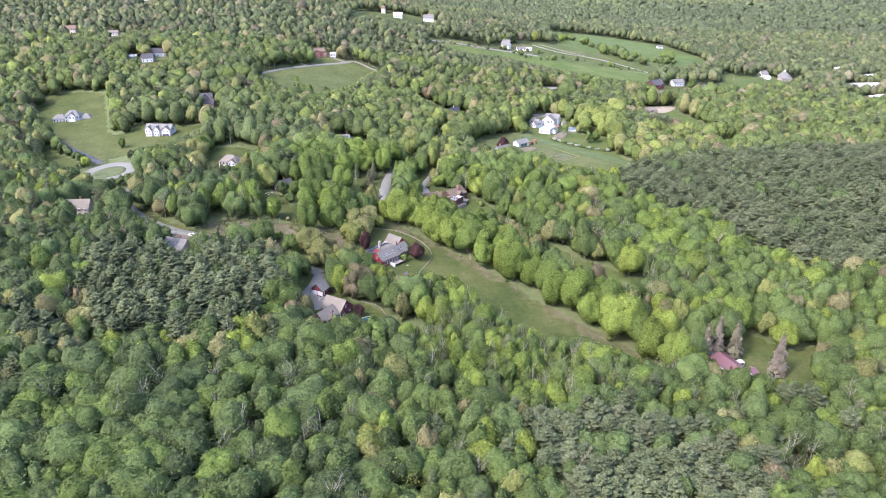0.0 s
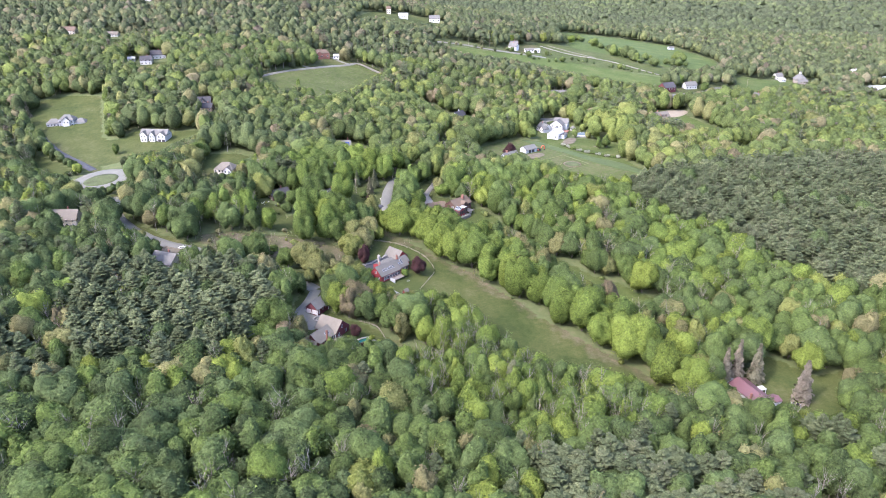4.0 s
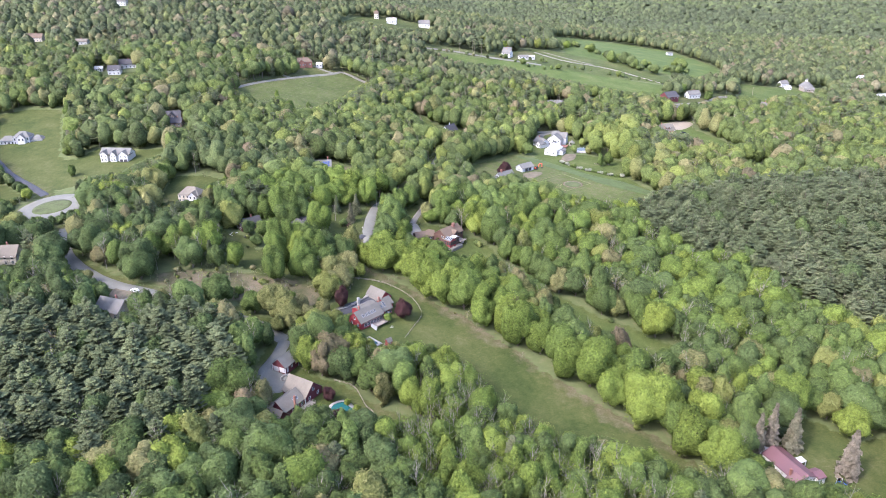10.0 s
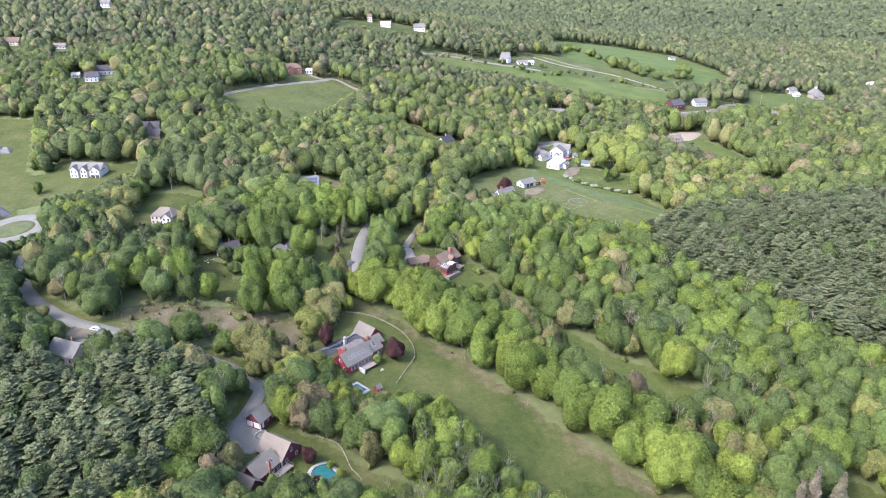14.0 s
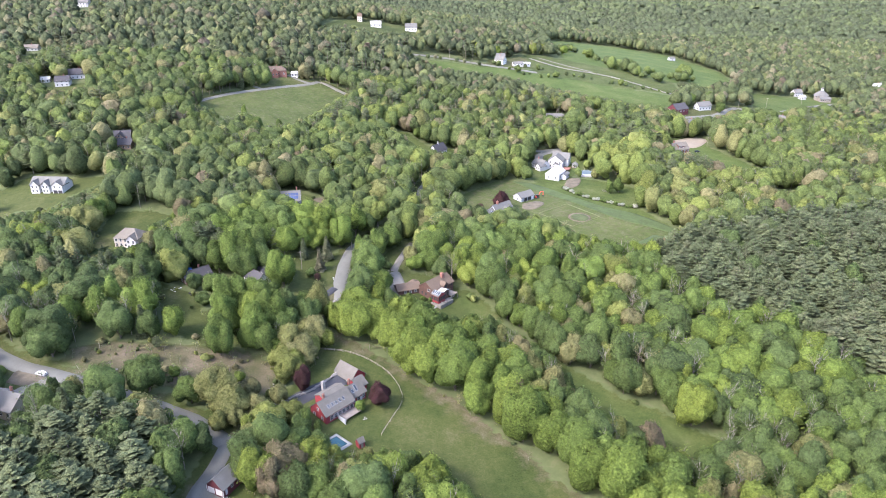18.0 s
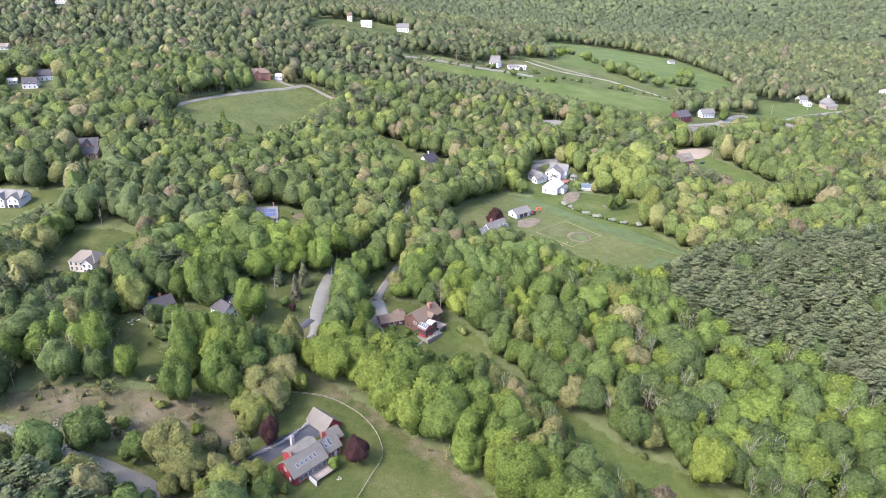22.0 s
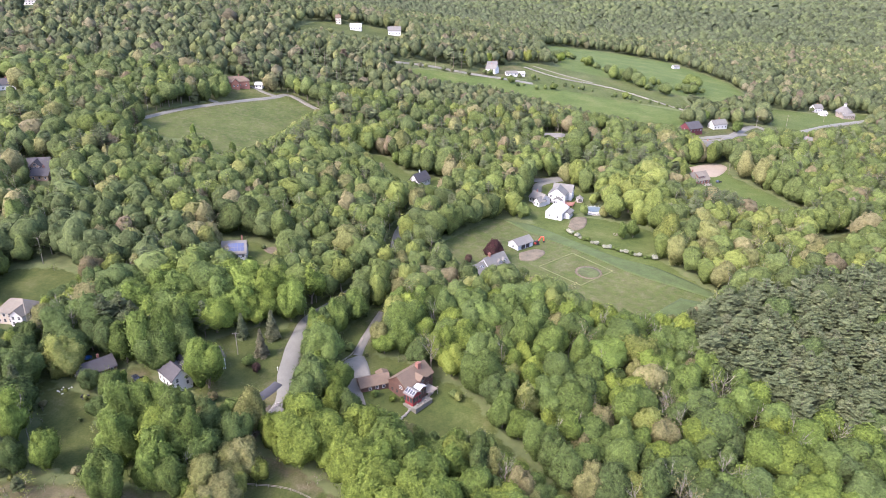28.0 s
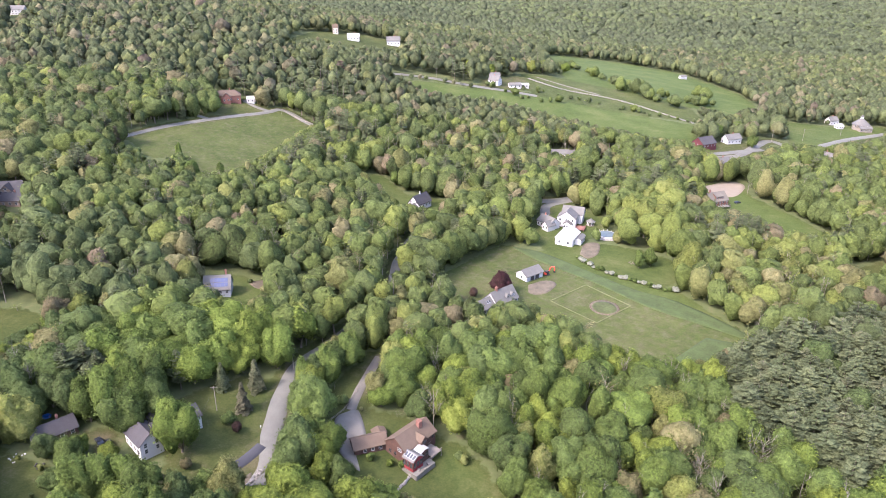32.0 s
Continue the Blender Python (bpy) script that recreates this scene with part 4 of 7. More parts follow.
def brown_house():
    x, y = -5.6, 438.0
    r = thing("house", x, y, -42, "brown boarded house with brown roofs and a glazed sunroom", "house")
    m = wing(r, 0, 0, 9.2, 14.5, 4.4, 3.2, "y", M_BROWN, M_SH_BROWN)
    window(r, 6.4, 0, 3.7, "f", 1.5, 1.2)
    windows(r, m, "f", 2, 1.3, 1.0, 1.2, 0.1, 0.6, M_BROWN)
    windows(r, m, "r", 2, 3.2, 1.1, 1.2, 0.62, 1.0, M_BROWN)
    chimney(r, 5.6, 10.2, 5.5, 9.0, None, 1.5)
    # rounded dormer and stair tower on the garden side
    d = wing(r, 6.0, 6.2, 4.4, 3.0, 5.2, 1.2, "x", M_BROWN, M_SH_BROWN, 0.3)
    window(r, 10.4, 7.7, 4.5, "r", 1.5, 1.3, M_BROWN)
    s = wing(r, 9.2, -1.4, 4.6, 4.6, 3.4, 1.3, "x", M_RED, M_SH_MID, 0.25)
    windows(r, s, "f", 3, 1.8, 1.1, 1.9, fm=M_BROWN)
    windows(r, s, "r", 3, 1.8, 1.1, 1.9, fm=M_BROWN)
    for k in range(4):
        skylight(r, s, 1.3, 0.14 + 0.24 * k, 0.5, w=0.85, h=1.6)
    g = wing(r, 9.2, 3.4, 3.6, 3.6, 3.6, 0.6, "x", M_BROWN, M_SH_WHITE, 0.2)
    windows(r, g, "r", 2, 2.0, 1.2, 1.8, fm=M_BROWN)
    deck(r, 9.4, 14.2, 7.2, 12.0, 0.7, M_WOOD)
    part("terrace", block(bmesh.new(), 9.3, 15.8, -2.0, 7.0, -2.5, -0.5), M_GRAVEL, r, "grey stone terrace round the sunroom")
    for px, py in ((14.6, 0.4), (15.4, 2.2), (14.8, 4.6)):
        bm = block(bmesh.new(), px - 0.35, px + 0.35, py - 0.35, py + 0.35, -0.5, -0.05)
        block(bm, px - 0.35, px - 0.25, py - 0.35, py + 0.35, -0.05, 0.4)
        part("terrace_seat", bm, M_WOOD, r)
    # the low wing runs off at an angle
    had = set(r.children)
    w = wing(r, -10.5, 0.4, 11.2, 6.6, 2.8, 2.0, "x", M_BROWN, M_SH_BROWN)
    windows(r, w, "f", 3, 1.6, 1.0, 1.1, 0.2, 0.9, M_WHITE)
    wing(r, -2.4, 6.0, 4.4, 3.0, 2.6, 0.9, "y", M_BROWN, M_SH_BROWN, 0.3)
    for ob in set(r.children) - had:
        ob.matrix_basis = pose(0, 0, 0, 0, 0, 62) @ ob.matrix_basis


def dark_house():
    x, y, a, n = -113.0, 426.8, 43, 11.0
    r = thing("house", x, y, a, "small brown house with a dark shingle roof", "house")
    m = wing(r, 0, 0, 12.5, 7.0, 2.9, 2.9, "x", M_BROWN, M_SH_DARK)
    windows(r, m, "f", 4, 1.6)
    windows(r, m, "l", 2, 1.6)
    door(r, 5.6, 0, "f", 1.0, 2.1, M_WHITE)
    chimney(r, 8.2, 4.2, 4.6, 7.0)
    part("step", block(bmesh.new(), 4.8, 6.4, -1.4, -0.02, -1, 0.25), M_CONC, r)


def farmhouse():
    x, y, a, n = -88.1, 433.0, -35, 10.8
    r = thing("house", x, y, a - 10, "white two-storey farmhouse with dark shingle roofs and brick chimneys", "house")
    m = wing(r, 0, 0, 11.0, 7.2, 4.2, 3.0, "x", M_WHITE, M_SH_DARK)
    for z in (1.4, 3.5):
        windows(r, m, "r", 2, z, 0.9, 1.4)
        windows(r, m, "f", 4, z, 0.9, 1.4)
    e = wing(r, 2.0, 6.4, 7.0, 15.0, 4.0, 2.7, "y", M_WHITE, M_SH_DARK)
    windows(r, e, "l", 4, 2.8, 0.9, 1.3)
    windows(r, e, "l", 4, 1.0, 0.9, 1.3)
    s = wing(r, -2.0, 8.5, 4.4, 4.5, 4.4, 1.6, "x", M_WHITE, M_SH_DARK)
    windows(r, s, "f", 1, 3.2)
    windows(r, s, "l", 2, 3.2)
    chimney(r, 2.0, 3.6, 6.5, 8.8)
    chimney(r, 5.5, 9.5, 5.5, 8.2)
    chimney(r, 5.5, 17.0, 5.5, 8.2, M_CREAM)
    door(r, 9.0, 0, "f", 1.0, 2.1, M_SH_DARK)


def grey_shed():
    x, y, a, n = 57.0, 558.5, 38, 11.3
    r = thing("barn", x, y, a, "long pale grey shed with a grey roof beside the field", "barn")
    m = wing(r, 0, 0, 11.5, 7.4, 2.8, 2.4, "x", M_GREYP, M_SH_MID)
    windows(r, m, "l", 1, 1.5)
    door(r, 4.0, 0, "f", 2.6, 2.3, M_BLACK, "opening", "dark open bay")
    door(r, 7.4, 0, "f", 2.6, 2.3, M_BLACK, "opening", "dark open bay")
    door(r, 10.0, 0, "f", 1.0, 2.0, M_WHITE)


def grey_house():
    x, y, a, n = 39.7, 528.2, 40, 15.0
    r = thing("house", x, y, a, "pale grey cape house with weathered roofs, porch and brick chimney", "house")
    m = wing(r, 0, 0, 13.5, 9.0, 3.2, 4.6, "x", M_GREYP, M_SH_MID)
    windows(r, m, "f", 5, 1.7, 1.2, 1.5)
    windows(r, m, "r", 2, 1.7)
    windows(r, m, "r", 2, 4.6, 0.9, 1.2)
    for k in range(2):
        d = wing(r, 6.6 + 3.2 * k, 0.9, 2.2, 3.4, 5.0, 1.0, "y", M_GREYP, M_SH_MID, 0.25, -3.4)
        window(r, 7.7 + 3.2 * k, 0.9, 4.4, "f", 1.0, 1.0)
    w = wing(r, -8.0, 1.2, 8.0, 7.4, 2.8, 3.0, "x", M_GREYP, M_SH_MID)
    windows(r, w, "f", 3, 1.6)
    skylight(r, w, 3.0, 0.6, 0.5)
    skylight(r, w, 3.0, 0.75, 0.5)
    p = wing(r, -1.5, -4.0, 6.4, 4.4, 2.6, 1.6, "y", M_WHITE, M_SH_MID, 0.3)
    windows(r, p, "f", 4, 1.4, 1.1, 1.7)
    windows(r, p, "r", 3, 1.4, 1.1, 1.7)
    chimney(r, 3.6, 4.6, 6.8, 9.4, None, 1.1)
    deck(r, 5.2, 13.0, -3.2, -0.05, 0.6, M_WOOD)


def white_barn():
    x, y, a, n = 79.5, 608.9, -28, 9.8
    r = thing("barn", x, y, a, "big white gabled barn with a pale metal roof", "barn")
    m = wing(r, 0, 0, 10.0, 14.0, 4.2, 3.0, "y", M_WHITE, M_SH_WHITE)
    windows(r, m, "f", 2, 2.0)
    windows(r, m, "r", 2, 2.0, 1.2, 1.4)
    s = wing(r, 10.0, 5.0, 3.4, 8.0, 3.0, 0.9, "y", M_WHITE, M_SH_MID)
    windows(r, s, "r", 3, 1.6)


def white_house():
    x, y, a, n = 85.4, 637.4, -22, 11.3
    r = thing("house", x, y, a, "white two-storey house with grey gabled roofs", "house")
    m = wing(r, 0, 0, 11.0, 9.0, 5.6, 4.0, "y", M_WHITE, M_SH_MID)
    for z in (1.7, 4.4):
        windows(r, m, "f", 3, z)
        windows(r, m, "r", 3, z)
    b = wing(r, 1.0, 9.0, 12.5, 8.0, 5.6, 3.6, "x", M_WHITE, M_SH_MID)
    windows(r, b, "r", 2, 3.0)
    c = wing(r, 4.5, -3.4, 4.5, 4.0, 3.2, 1.4, "y", M_WHITE, M_SH_MID)
    windows(r, c, "f", 3, 1.6)
    deck(r, 11.6, 17.0, -4.0, 3.0, 1.0, M_BRICK)


def carriage_house():
    x, y, a, n = 73.6, 638.6, -56, 14.8
    r = thing("house", x, y, a, "low white house with grey roofs beside the barn", "house")
    m = wing(r, 0, 0, 11.0, 8.0, 3.2, 3.2, "x", M_WHITE, M_SH_MID)
    windows(r, m, "f", 4, 1.7)
    g = wing(r, 7.0, -2.4, 5.0, 6.0, 3.0, 2.4, "y", M_WHITE, M_SH_MID)
    windows(r, g, "f", 2, 1.7)
    chimney(r, 3.0, 4.0, 5.5, 7.6)


def small_white():
    x, y, a, n = 0.4, 646.6, 54, 20.6
    r = thing("house", x, y, a, "white cottage with a dark roof and a glazed porch", "house")
    m = wing(r, 3.5, 0, 13.0, 8.0, 3.6, 4.6, "x", M_WHITE, M_SH_DARK)
    windows(r, m, "l", 2, 1.8)
    windows(r, m, "l", 2, 4.8, 0.9, 1.2)
    windows(r, m, "f", 4, 1.8)
    p = wing(r, -2.0, 0.6, 5.4, 5.0, 2.7, 1.6, "x", M_WHITE, M_SH_MID)
    windows(r, p, "f", 4, 1.5, 1.0, 1.6)
    windows(r, p, "l", 3, 1.5, 1.1, 1.6)
    chimney(r, 10.0, 4.0, 7.0, 9.6, M_WHITE)


def brick_house():
    x, y, a, n = 190.2, 667.3, 23, 14.5
    r = thing("house", x, y, a, "brick-red two-storey house with a tan roof", "house")
    m = wing(r, 0, 0, 14.0, 10.5, 4.8, 4.4, "x", M_BRICK, M_SH_TAN)
    for z in (1.5, 3.8):
        windows(r, m, "f", 5, z)
        windows(r, m, "l", 2, z)
    d = wing(r, 4.0, 1.0, 6.0, 5.0, 7.4, 1.5, "x", M_BRICK, M_SH_TAN, 0.3, -4)
    windows(r, d, "f", 3, 6.6, 1.0, 0.9)
    chimney(r, 4.0, 7.0, 7.0, 10.4)
    deck(r, 3.0, 13.0, -3.4, -0.05, 1.6, M_WOOD)


def red_barn():
    x, y, a, n = 232.7, 799.4, 26, 16.2
    r = thing("barn", x, y, a, "red barn with a dark roof and round windows", "barn")
    m = wing(r, 0, 0, 15.0, 12.0, 5.5, 4.6, "x", M_MAROON, M_SH_DARK)
    windows(r, m, "f", 4, 3.8, 1.0, 1.0)
    windows(r, m, "l", 3, 4.2, 1.0, 1.0)
    door(r, 0, 6, "l", 3.4, 3.4, M_MAROON, "barn_door", "wide dark red barn door")


def simple_house(kind, label, x, y, a, L, W, H, rise, axis, wall, roof, floors=1, extra=None, hip=0.0, stack=True, cat="house", n_front=4):
    r = thing(kind, x, y, a, label, cat)
    m = wing(r, 0, 0, L, W, H, rise, axis, wall, roof, hip=hip)
    for k in range(floors):
        z = 1.6 + 2.6 * k
        windows(r, m, "f", n_front, z)
        windows(r, m, "l", 2, z)
        windows(r, m, "r", 2, z)
    if stack:
        chimney(r, L * 0.6, W * 0.6, H + rise * 0.4, H + rise + 1.1)
    if extra:
        ex, ey, el, ew, eh, er, eax = extra
        e = wing(r, ex, ey, el, ew, eh, er, eax, wall, roof)
        windows(r, e, "f", max(1, int(el / 2.6)), 1.6)
    return r


def colonial():
    x, y, a, n = -240.0, 530.7, -4, 20.7
    r = thing("house", x, y, a, "white two-storey house with three gables and a grey roof", "house")
    m = wing(r, 0, 2.0, n, 9.0, 5.2, 3.4, "x", M_WHITE, M_SH_MID)
    for x0, w in ((1.0, 5.0), (8.0, 4.2), (n - 6.4, 6.2)):
        g = wing(r, x0, 0, w, 7.0, 5.2, 2.6, "y", M_WHITE, M_SH_MID)
        windows(r, g, "f", 2, 4.2, 0.9, 1.3)
        if x0 < 9:
            windows(r, g, "f", 2, 1.6, 0.9, 1.4)
    for k in range(2):
        door(r, n - 4.7 + 2.9 * k, 0, "f", 2.5, 2.3, M_BLACK, "garage_door", "dark garage door")
    windows(r, m, "f", 4, 1.6, 0.9, 1.4, 0.1, 0.6)


def grand_house():
    x, y, a, n = -332.9, 568.0, 9, 29.8
    r = thing("house", x, y, a, "wide pale grey house with white trim and hipped grey roofs", "house")
    m = wing(r, n * 0.35, 1.0, n * 0.38, 10.0, 6.0, 3.6, "x", M_GREYP, M_SH_MID, hip=3.5)
    for z in (1.7, 4.5):
        windows(r, m, "f", 5, z, 1.1, 1.6)
    w = wing(r, 0, 2.5, n * 0.34, 8.5, 3.4, 3.0, "x", M_GREYP, M_SH_MID, hip=3.0)
    windows(r, w, "f", 4, 1.7, 1.1, 1.5)
    e = wing(r, n * 0.735, 2.5, n * 0.27, 8.5, 3.4, 3.0, "x", M_GREYP, M_SH_MID, hip=3.0)
    windows(r, e, "f", 3, 1.7, 1.1, 1.5)
    g = wing(r, n * 0.47, -0.6, 5.0, 6.0, 6.0, 2.4, "y", M_WHITE, M_SH_MID)
    windows(r, g, "f", 2, 4.4, 1.0, 1.4)
    door(r, n * 0.47 + 2.5, -0.6, "f", 1.4, 2.3, M_WHITE)


def pale_house():
    x, y, a, n = -160.4, 461.3, -7, 12.6
    r = thing("house", x, y, a, "pale cream house with a hipped tan roof among trees", "house")
    m = wing(r, 0, 0, 13.0, 10.0, 5.0, 4.0, "x", M_CREAM, M_SH_TAN, hip=4.0)
    g = wing(r, 7.6, -2.0, 5.0, 5.0, 5.0, 2.4, "y", M_WHITE, M_SH_TAN)
    for z in (1.6, 4.0):
        windows(r, m, "f", 3, z, a=0, b=0.55)
        windows(r, g, "f", 2, z)
        windows(r, m, "r", 2, z)


def log_cabin():
    x, y, a, n = -221.8, 603.7, 11, 12.9
    r = thing("house", x, y, a, "tan timber house with a tall glazed gable and a deck", "house")
    m = wing(r, 0, 0, 13.0, 11.0, 3.6, 5.0, "x", M_TAN, M_SH_DARK)
    g = wing(r, 3.0, -1.6, 7.0, 7.0, 4.6, 3.6, "y", M_TAN, M_SH_DARK)
    for z in (1.7, 4.2):
        windows(r, g, "f", 3, z, 1.3, 1.6)
    windows(r, g, "f", 1, 6.4, 1.4, 1.0)
    windows(r, m, "f", 4, 1.7)
    deck(r, -1.0, 14.0, -5.0, -1.65, 0.8, M_WOOD)


def red_roof_house():
    x, y, a, n = 128.3, 262.8, 19, 10.5
    r = thing("house", x, y, a, "low white house with red metal roofs near a dead spruce", "house")
    m = wing(r, 2.0, 3.0, 9.0, 17.0, 2.8, 1.9, "y", M_WHITE, M_SH_RED)
    windows(r, m, "r", 4, 1.6)
    g = wing(r, 0.2, -1.0, 5.4, 7.0, 2.8, 2.4, "y", M_WHITE, M_SH_RED)
    windows(r, g, "f", 2, 1.6)
    windows(r, g, "l", 2, 1.6)
    p = wing(r, 10.8, 2.0, 3.6, 5.0, 2.6, 0.9, "x", M_WHITE, M_SH_RED, 0.3)
    windows(r, p, "r", 2, 1.5)
    part("porch_roof", block(bmesh.new(), 11.4, 14.6, 11.0, 14.0, 2.5, 2.7), M_SH_WHITE, r, "flat white porch roof")
    part("porch_post", block(bmesh.new(), 14.3, 14.5, 11.2, 11.4, -1, 2.5), M_WHITE, r)
    part("porch_post", block(bmesh.new(), 14.3, 14.5, 13.6, 13.8, -1, 2.5), M_WHITE, r)
    part("porch_roof", block(bmesh.new(), 1.0, 6.4, 20.2, 24.0, 2.6, 2.8), M_SH_WHITE, r, "flat white porch roof")
    for px in (1.3, 6.1):
        part("porch_post", block(bmesh.new(), px - 0.08, px + 0.08, 23.6, 23.8, -1, 2.6), M_WHITE, r)
    chimney(r, 1.5, 6.0, 3.0, 6.4)


def solar_house():
    x, y, a, n = -88.8, 521.7, 19, 8.9
    r = thing("house", x, y, a - 12, "house with rows of solar panels on its roof", "house")
    m = wing(r, 0, 0, 11.0, 8.5, 3.2, 4.6, "x", M_GREYP, M_SH_MID)
    windows(r, m, "r", 2, 1.7)
    windows(r, m, "f", 4, 1.7)
    for u in range(5):
        for v in range(2):
            ang = math.atan2(4.6, 4.25)
            mt = Matrix.Translation((3.4 + u * 1.5, 1.1 + v * 1.45, 3.2 + 4.6 * (1.1 + v * 1.45) / 4.25 + 0.36)) @ Matrix.Rotation(ang, 4, "X")
            part("solar_panel", block(bmesh.new(), -0.7, 0.7, -0.92, 0.92, -0.03, 0.03, mt), M_PANEL, r)
    chimney(r, 9.0, 6.0, 5.0, 9.4)


def round_barn():
    x, y = (436.1, 920.7)
    r = thing("house", x, y, 0, "many-sided grey house with a pointed roof and a cupola", "house")
    ring = lambda rad, z: [(rad * math.cos(k * math.pi / 4), rad * math.sin(k * math.pi / 4), z) for k in range(8)]
    part("wall", solid((ring(7.5, -2), ring(7.5, 6.0))), M_WOOD, r)
    part("roof", solid((ring(8.6, 5.6), ring(1.8, 11.0))), M_SH_MID, r)
    cup = part("cupola", solid((ring(1.5, 11.0), ring(1.5, 13.0))), M_WHITE, r)
    part("cupola_roof", solid((ring(1.9, 13.0), ring(0.05, 15.0))), M_SH_MID, cup)
    p = wing(r, -6.0, -11.0, 12.0, 6.0, 3.2, 1.8, "x", M_WOOD, M_SH_MID)
    windows(r, p, "f", 5, 1.7)
    for k in (4, 5, 6, 7):
        aa = (k + 0.5) * math.pi / 4
        wd = window(r, 6.95 * math.cos(aa), 6.95 * math.sin(aa), 4.4, "f", 1.2, 1.4)
        wd.matrix_local = pose(6.95 * math.cos(aa), 6.95 * math.sin(aa), 4.4, 0, 0, math.degrees(aa) + 90)


for build in (red_house, double_garage, wing_house, brown_house, dark_house, farmhouse, grey_shed, grey_house, white_barn, white_house, carriage_house,
              small_white, brick_house, red_barn, colonial, grand_house, pale_house, log_cabin, red_roof_house, solar_house, round_barn):
    build()

FAR_HOUSES = [
    ("white house with a dark roof beside the red barn", (263.2, 823.9), 20, 15, 8, 4.0, 3.6, M_WHITE, M_SH_MID),
    ("white farmhouse with grey roof by the upper road", (71.2, 963.0), 5, 10, 8, 5.0, 4.0, M_WHITE, M_SH_MID),
    ("white gabled farmhouse with a grey roof", (77.7, 951.4), 60, 9, 11, 5.4, 4.0, M_WHITE, M_SH_MID),
    ("low white outbuilding beside the farmhouse", (89.6, 950.8), 10, 12, 6, 2.8, 1.8, M_WHITE, M_SH_MID),
    ("low white shed with a pale roof", (101.1, 956.2), 10, 9, 6, 2.6, 1.6, M_WHITE, M_SH_WHITE),
    ("large white house on the hill", (-39.5, 1070.4), 5, 15, 10, 4.4, 4.4, M_WHITE, M_SH_MID),
    ("white house on the hilltop field", (-83.7, 1064.6), 0, 13, 8, 3.4, 3.4, M_WHITE, M_SH_WHITE),
    ("narrow pinkish tower house on the hilltop", (-103.7, 1092.3), 0, 6, 6, 7.0, 3.0, M_CREAM, M_SH_BROWN),
    ("white cottage by the main road", (412.4, 932.2), 15, 10, 8, 4.0, 3.6, M_WHITE, M_SH_MID),
    ("small white garage by the road", (412.2, 916.2), 15, 6, 6, 2.6, 2.0, M_WHITE, M_SH_WHITE),
    ("long low white house with a grey roof", (101.6, 768.8), -5, 15, 8, 3.0, 2.4, M_WHITE, M_SH_MID),
    ("white shed partly hidden by trees", (114.2, 770.3), -5, 9, 7, 2.8, 2.2, M_WHITE, M_SH_MID),
    ("white house behind trees below the barn", (231.4, 757.1), 30, 12, 8, 3.2, 3.2, M_WHITE, M_SH_MID),
    ("white gabled house with a grey roof", (332.6, 787.1), 30, 9, 11, 4.0, 3.6, M_WHITE, M_SH_MID),
    ("pale house high on the wooded hill", (-472.5, 863.7), 0, 20, 9, 5.0, 4.0, M_CREAM, M_SH_BROWN),
    ("low white house on the wooded hill", (-409.3, 841.4), 0, 18, 7, 3.4, 2.6, M_WHITE, M_SH_TAN),
    ("white house with a dark roof in the woods", (-315.7, 721.1), 10, 11, 8, 4.6, 3.6, M_WHITE, M_SH_DARK),
    ("white house with dark roof and dormers", (-315.5, 741.0), 15, 17, 9, 4.2, 4.0, M_WHITE, M_SH_DARK),
    ("small white outbuilding in the woods", (-333.2, 732.3), 10, 7, 5, 2.8, 1.8, M_WHITE, M_SH_WHITE),
    ("white house far on the hill", (-464.3, 1076.5), 0, 18, 9, 6.0, 4.0, M_WHITE, M_SH_MID),
    ("far white house in the distant woods", (515.4, 2300.9), 0, 34, 12, 6.0, 5.0, M_WHITE, M_SH_MID),
    ("far white house near the skyline", (1045.3, 2945.6), 0, 30, 12, 6.0, 5.0, M_WHITE, M_SH_MID),
    ("tan gabled house beside the turning circle", (-228.6, 381.6), 5, 14, 10, 4.6, 4.4, M_CREAM, M_SH_TAN),
    ("tan house with a grey roof below the road", (-153.9, 336.9), -20, 13, 10, 3.4, 4.0, M_CREAM, M_SH_MID),
    ("small pink-white shed beside the drive", (-136.5, 805.9), 0, 6, 6, 2.8, 1.8, M_WHITE, M_SH_WHITE),
    ("small dark timber house among the trees", (-215.4, 597.0), 0, 10, 8, 3.2, 3.0, M_TAN, M_SH_DARK),
    ("long white roadside building with pale roof", (505.6, 880.8), 5, 40, 12, 4.0, 2.4, M_WHITE, M_SH_WHITE),
    ("orange-brown barn with a wide pale roof", (480.2, 788.3), 25, 26, 16, 5.0, 4.0, M_BRICK, M_SH_WHITE),
    ("pale shed with a white roof by the road", (568.8, 962.6), 20, 20, 9, 3.6, 2.4, M_GREYP, M_SH_WHITE),
    ("white church-like house by the road", (549.1, 1005.4), 20, 14, 8, 4.4, 4.4, M_WHITE, M_SH_WHITE),
]
for label, (x, y), a, L, W, H, rise, wall, roof in FAR_HOUSES:
    simple_house("house", label, x, y, a, L, W, H, rise, "x" if L >= W else "y", wall, roof, 2 if H > 4.5 else 1, n_front=max(2, int(L / 3.2)), stack=H > 3)

hx, hy, ha, hn = -158.9, 796.0, 16, 13.4
rh = simple_house("house", "brick house with a hipped brown roof beside the hill field", hx, hy, ha, 20, 11, 4.4, 3.6, "x", M_BRICK, M_SH_BROWN, 1, (6, -3, 6, 6, 4.2, 2.6, "y"), hip=4.0)

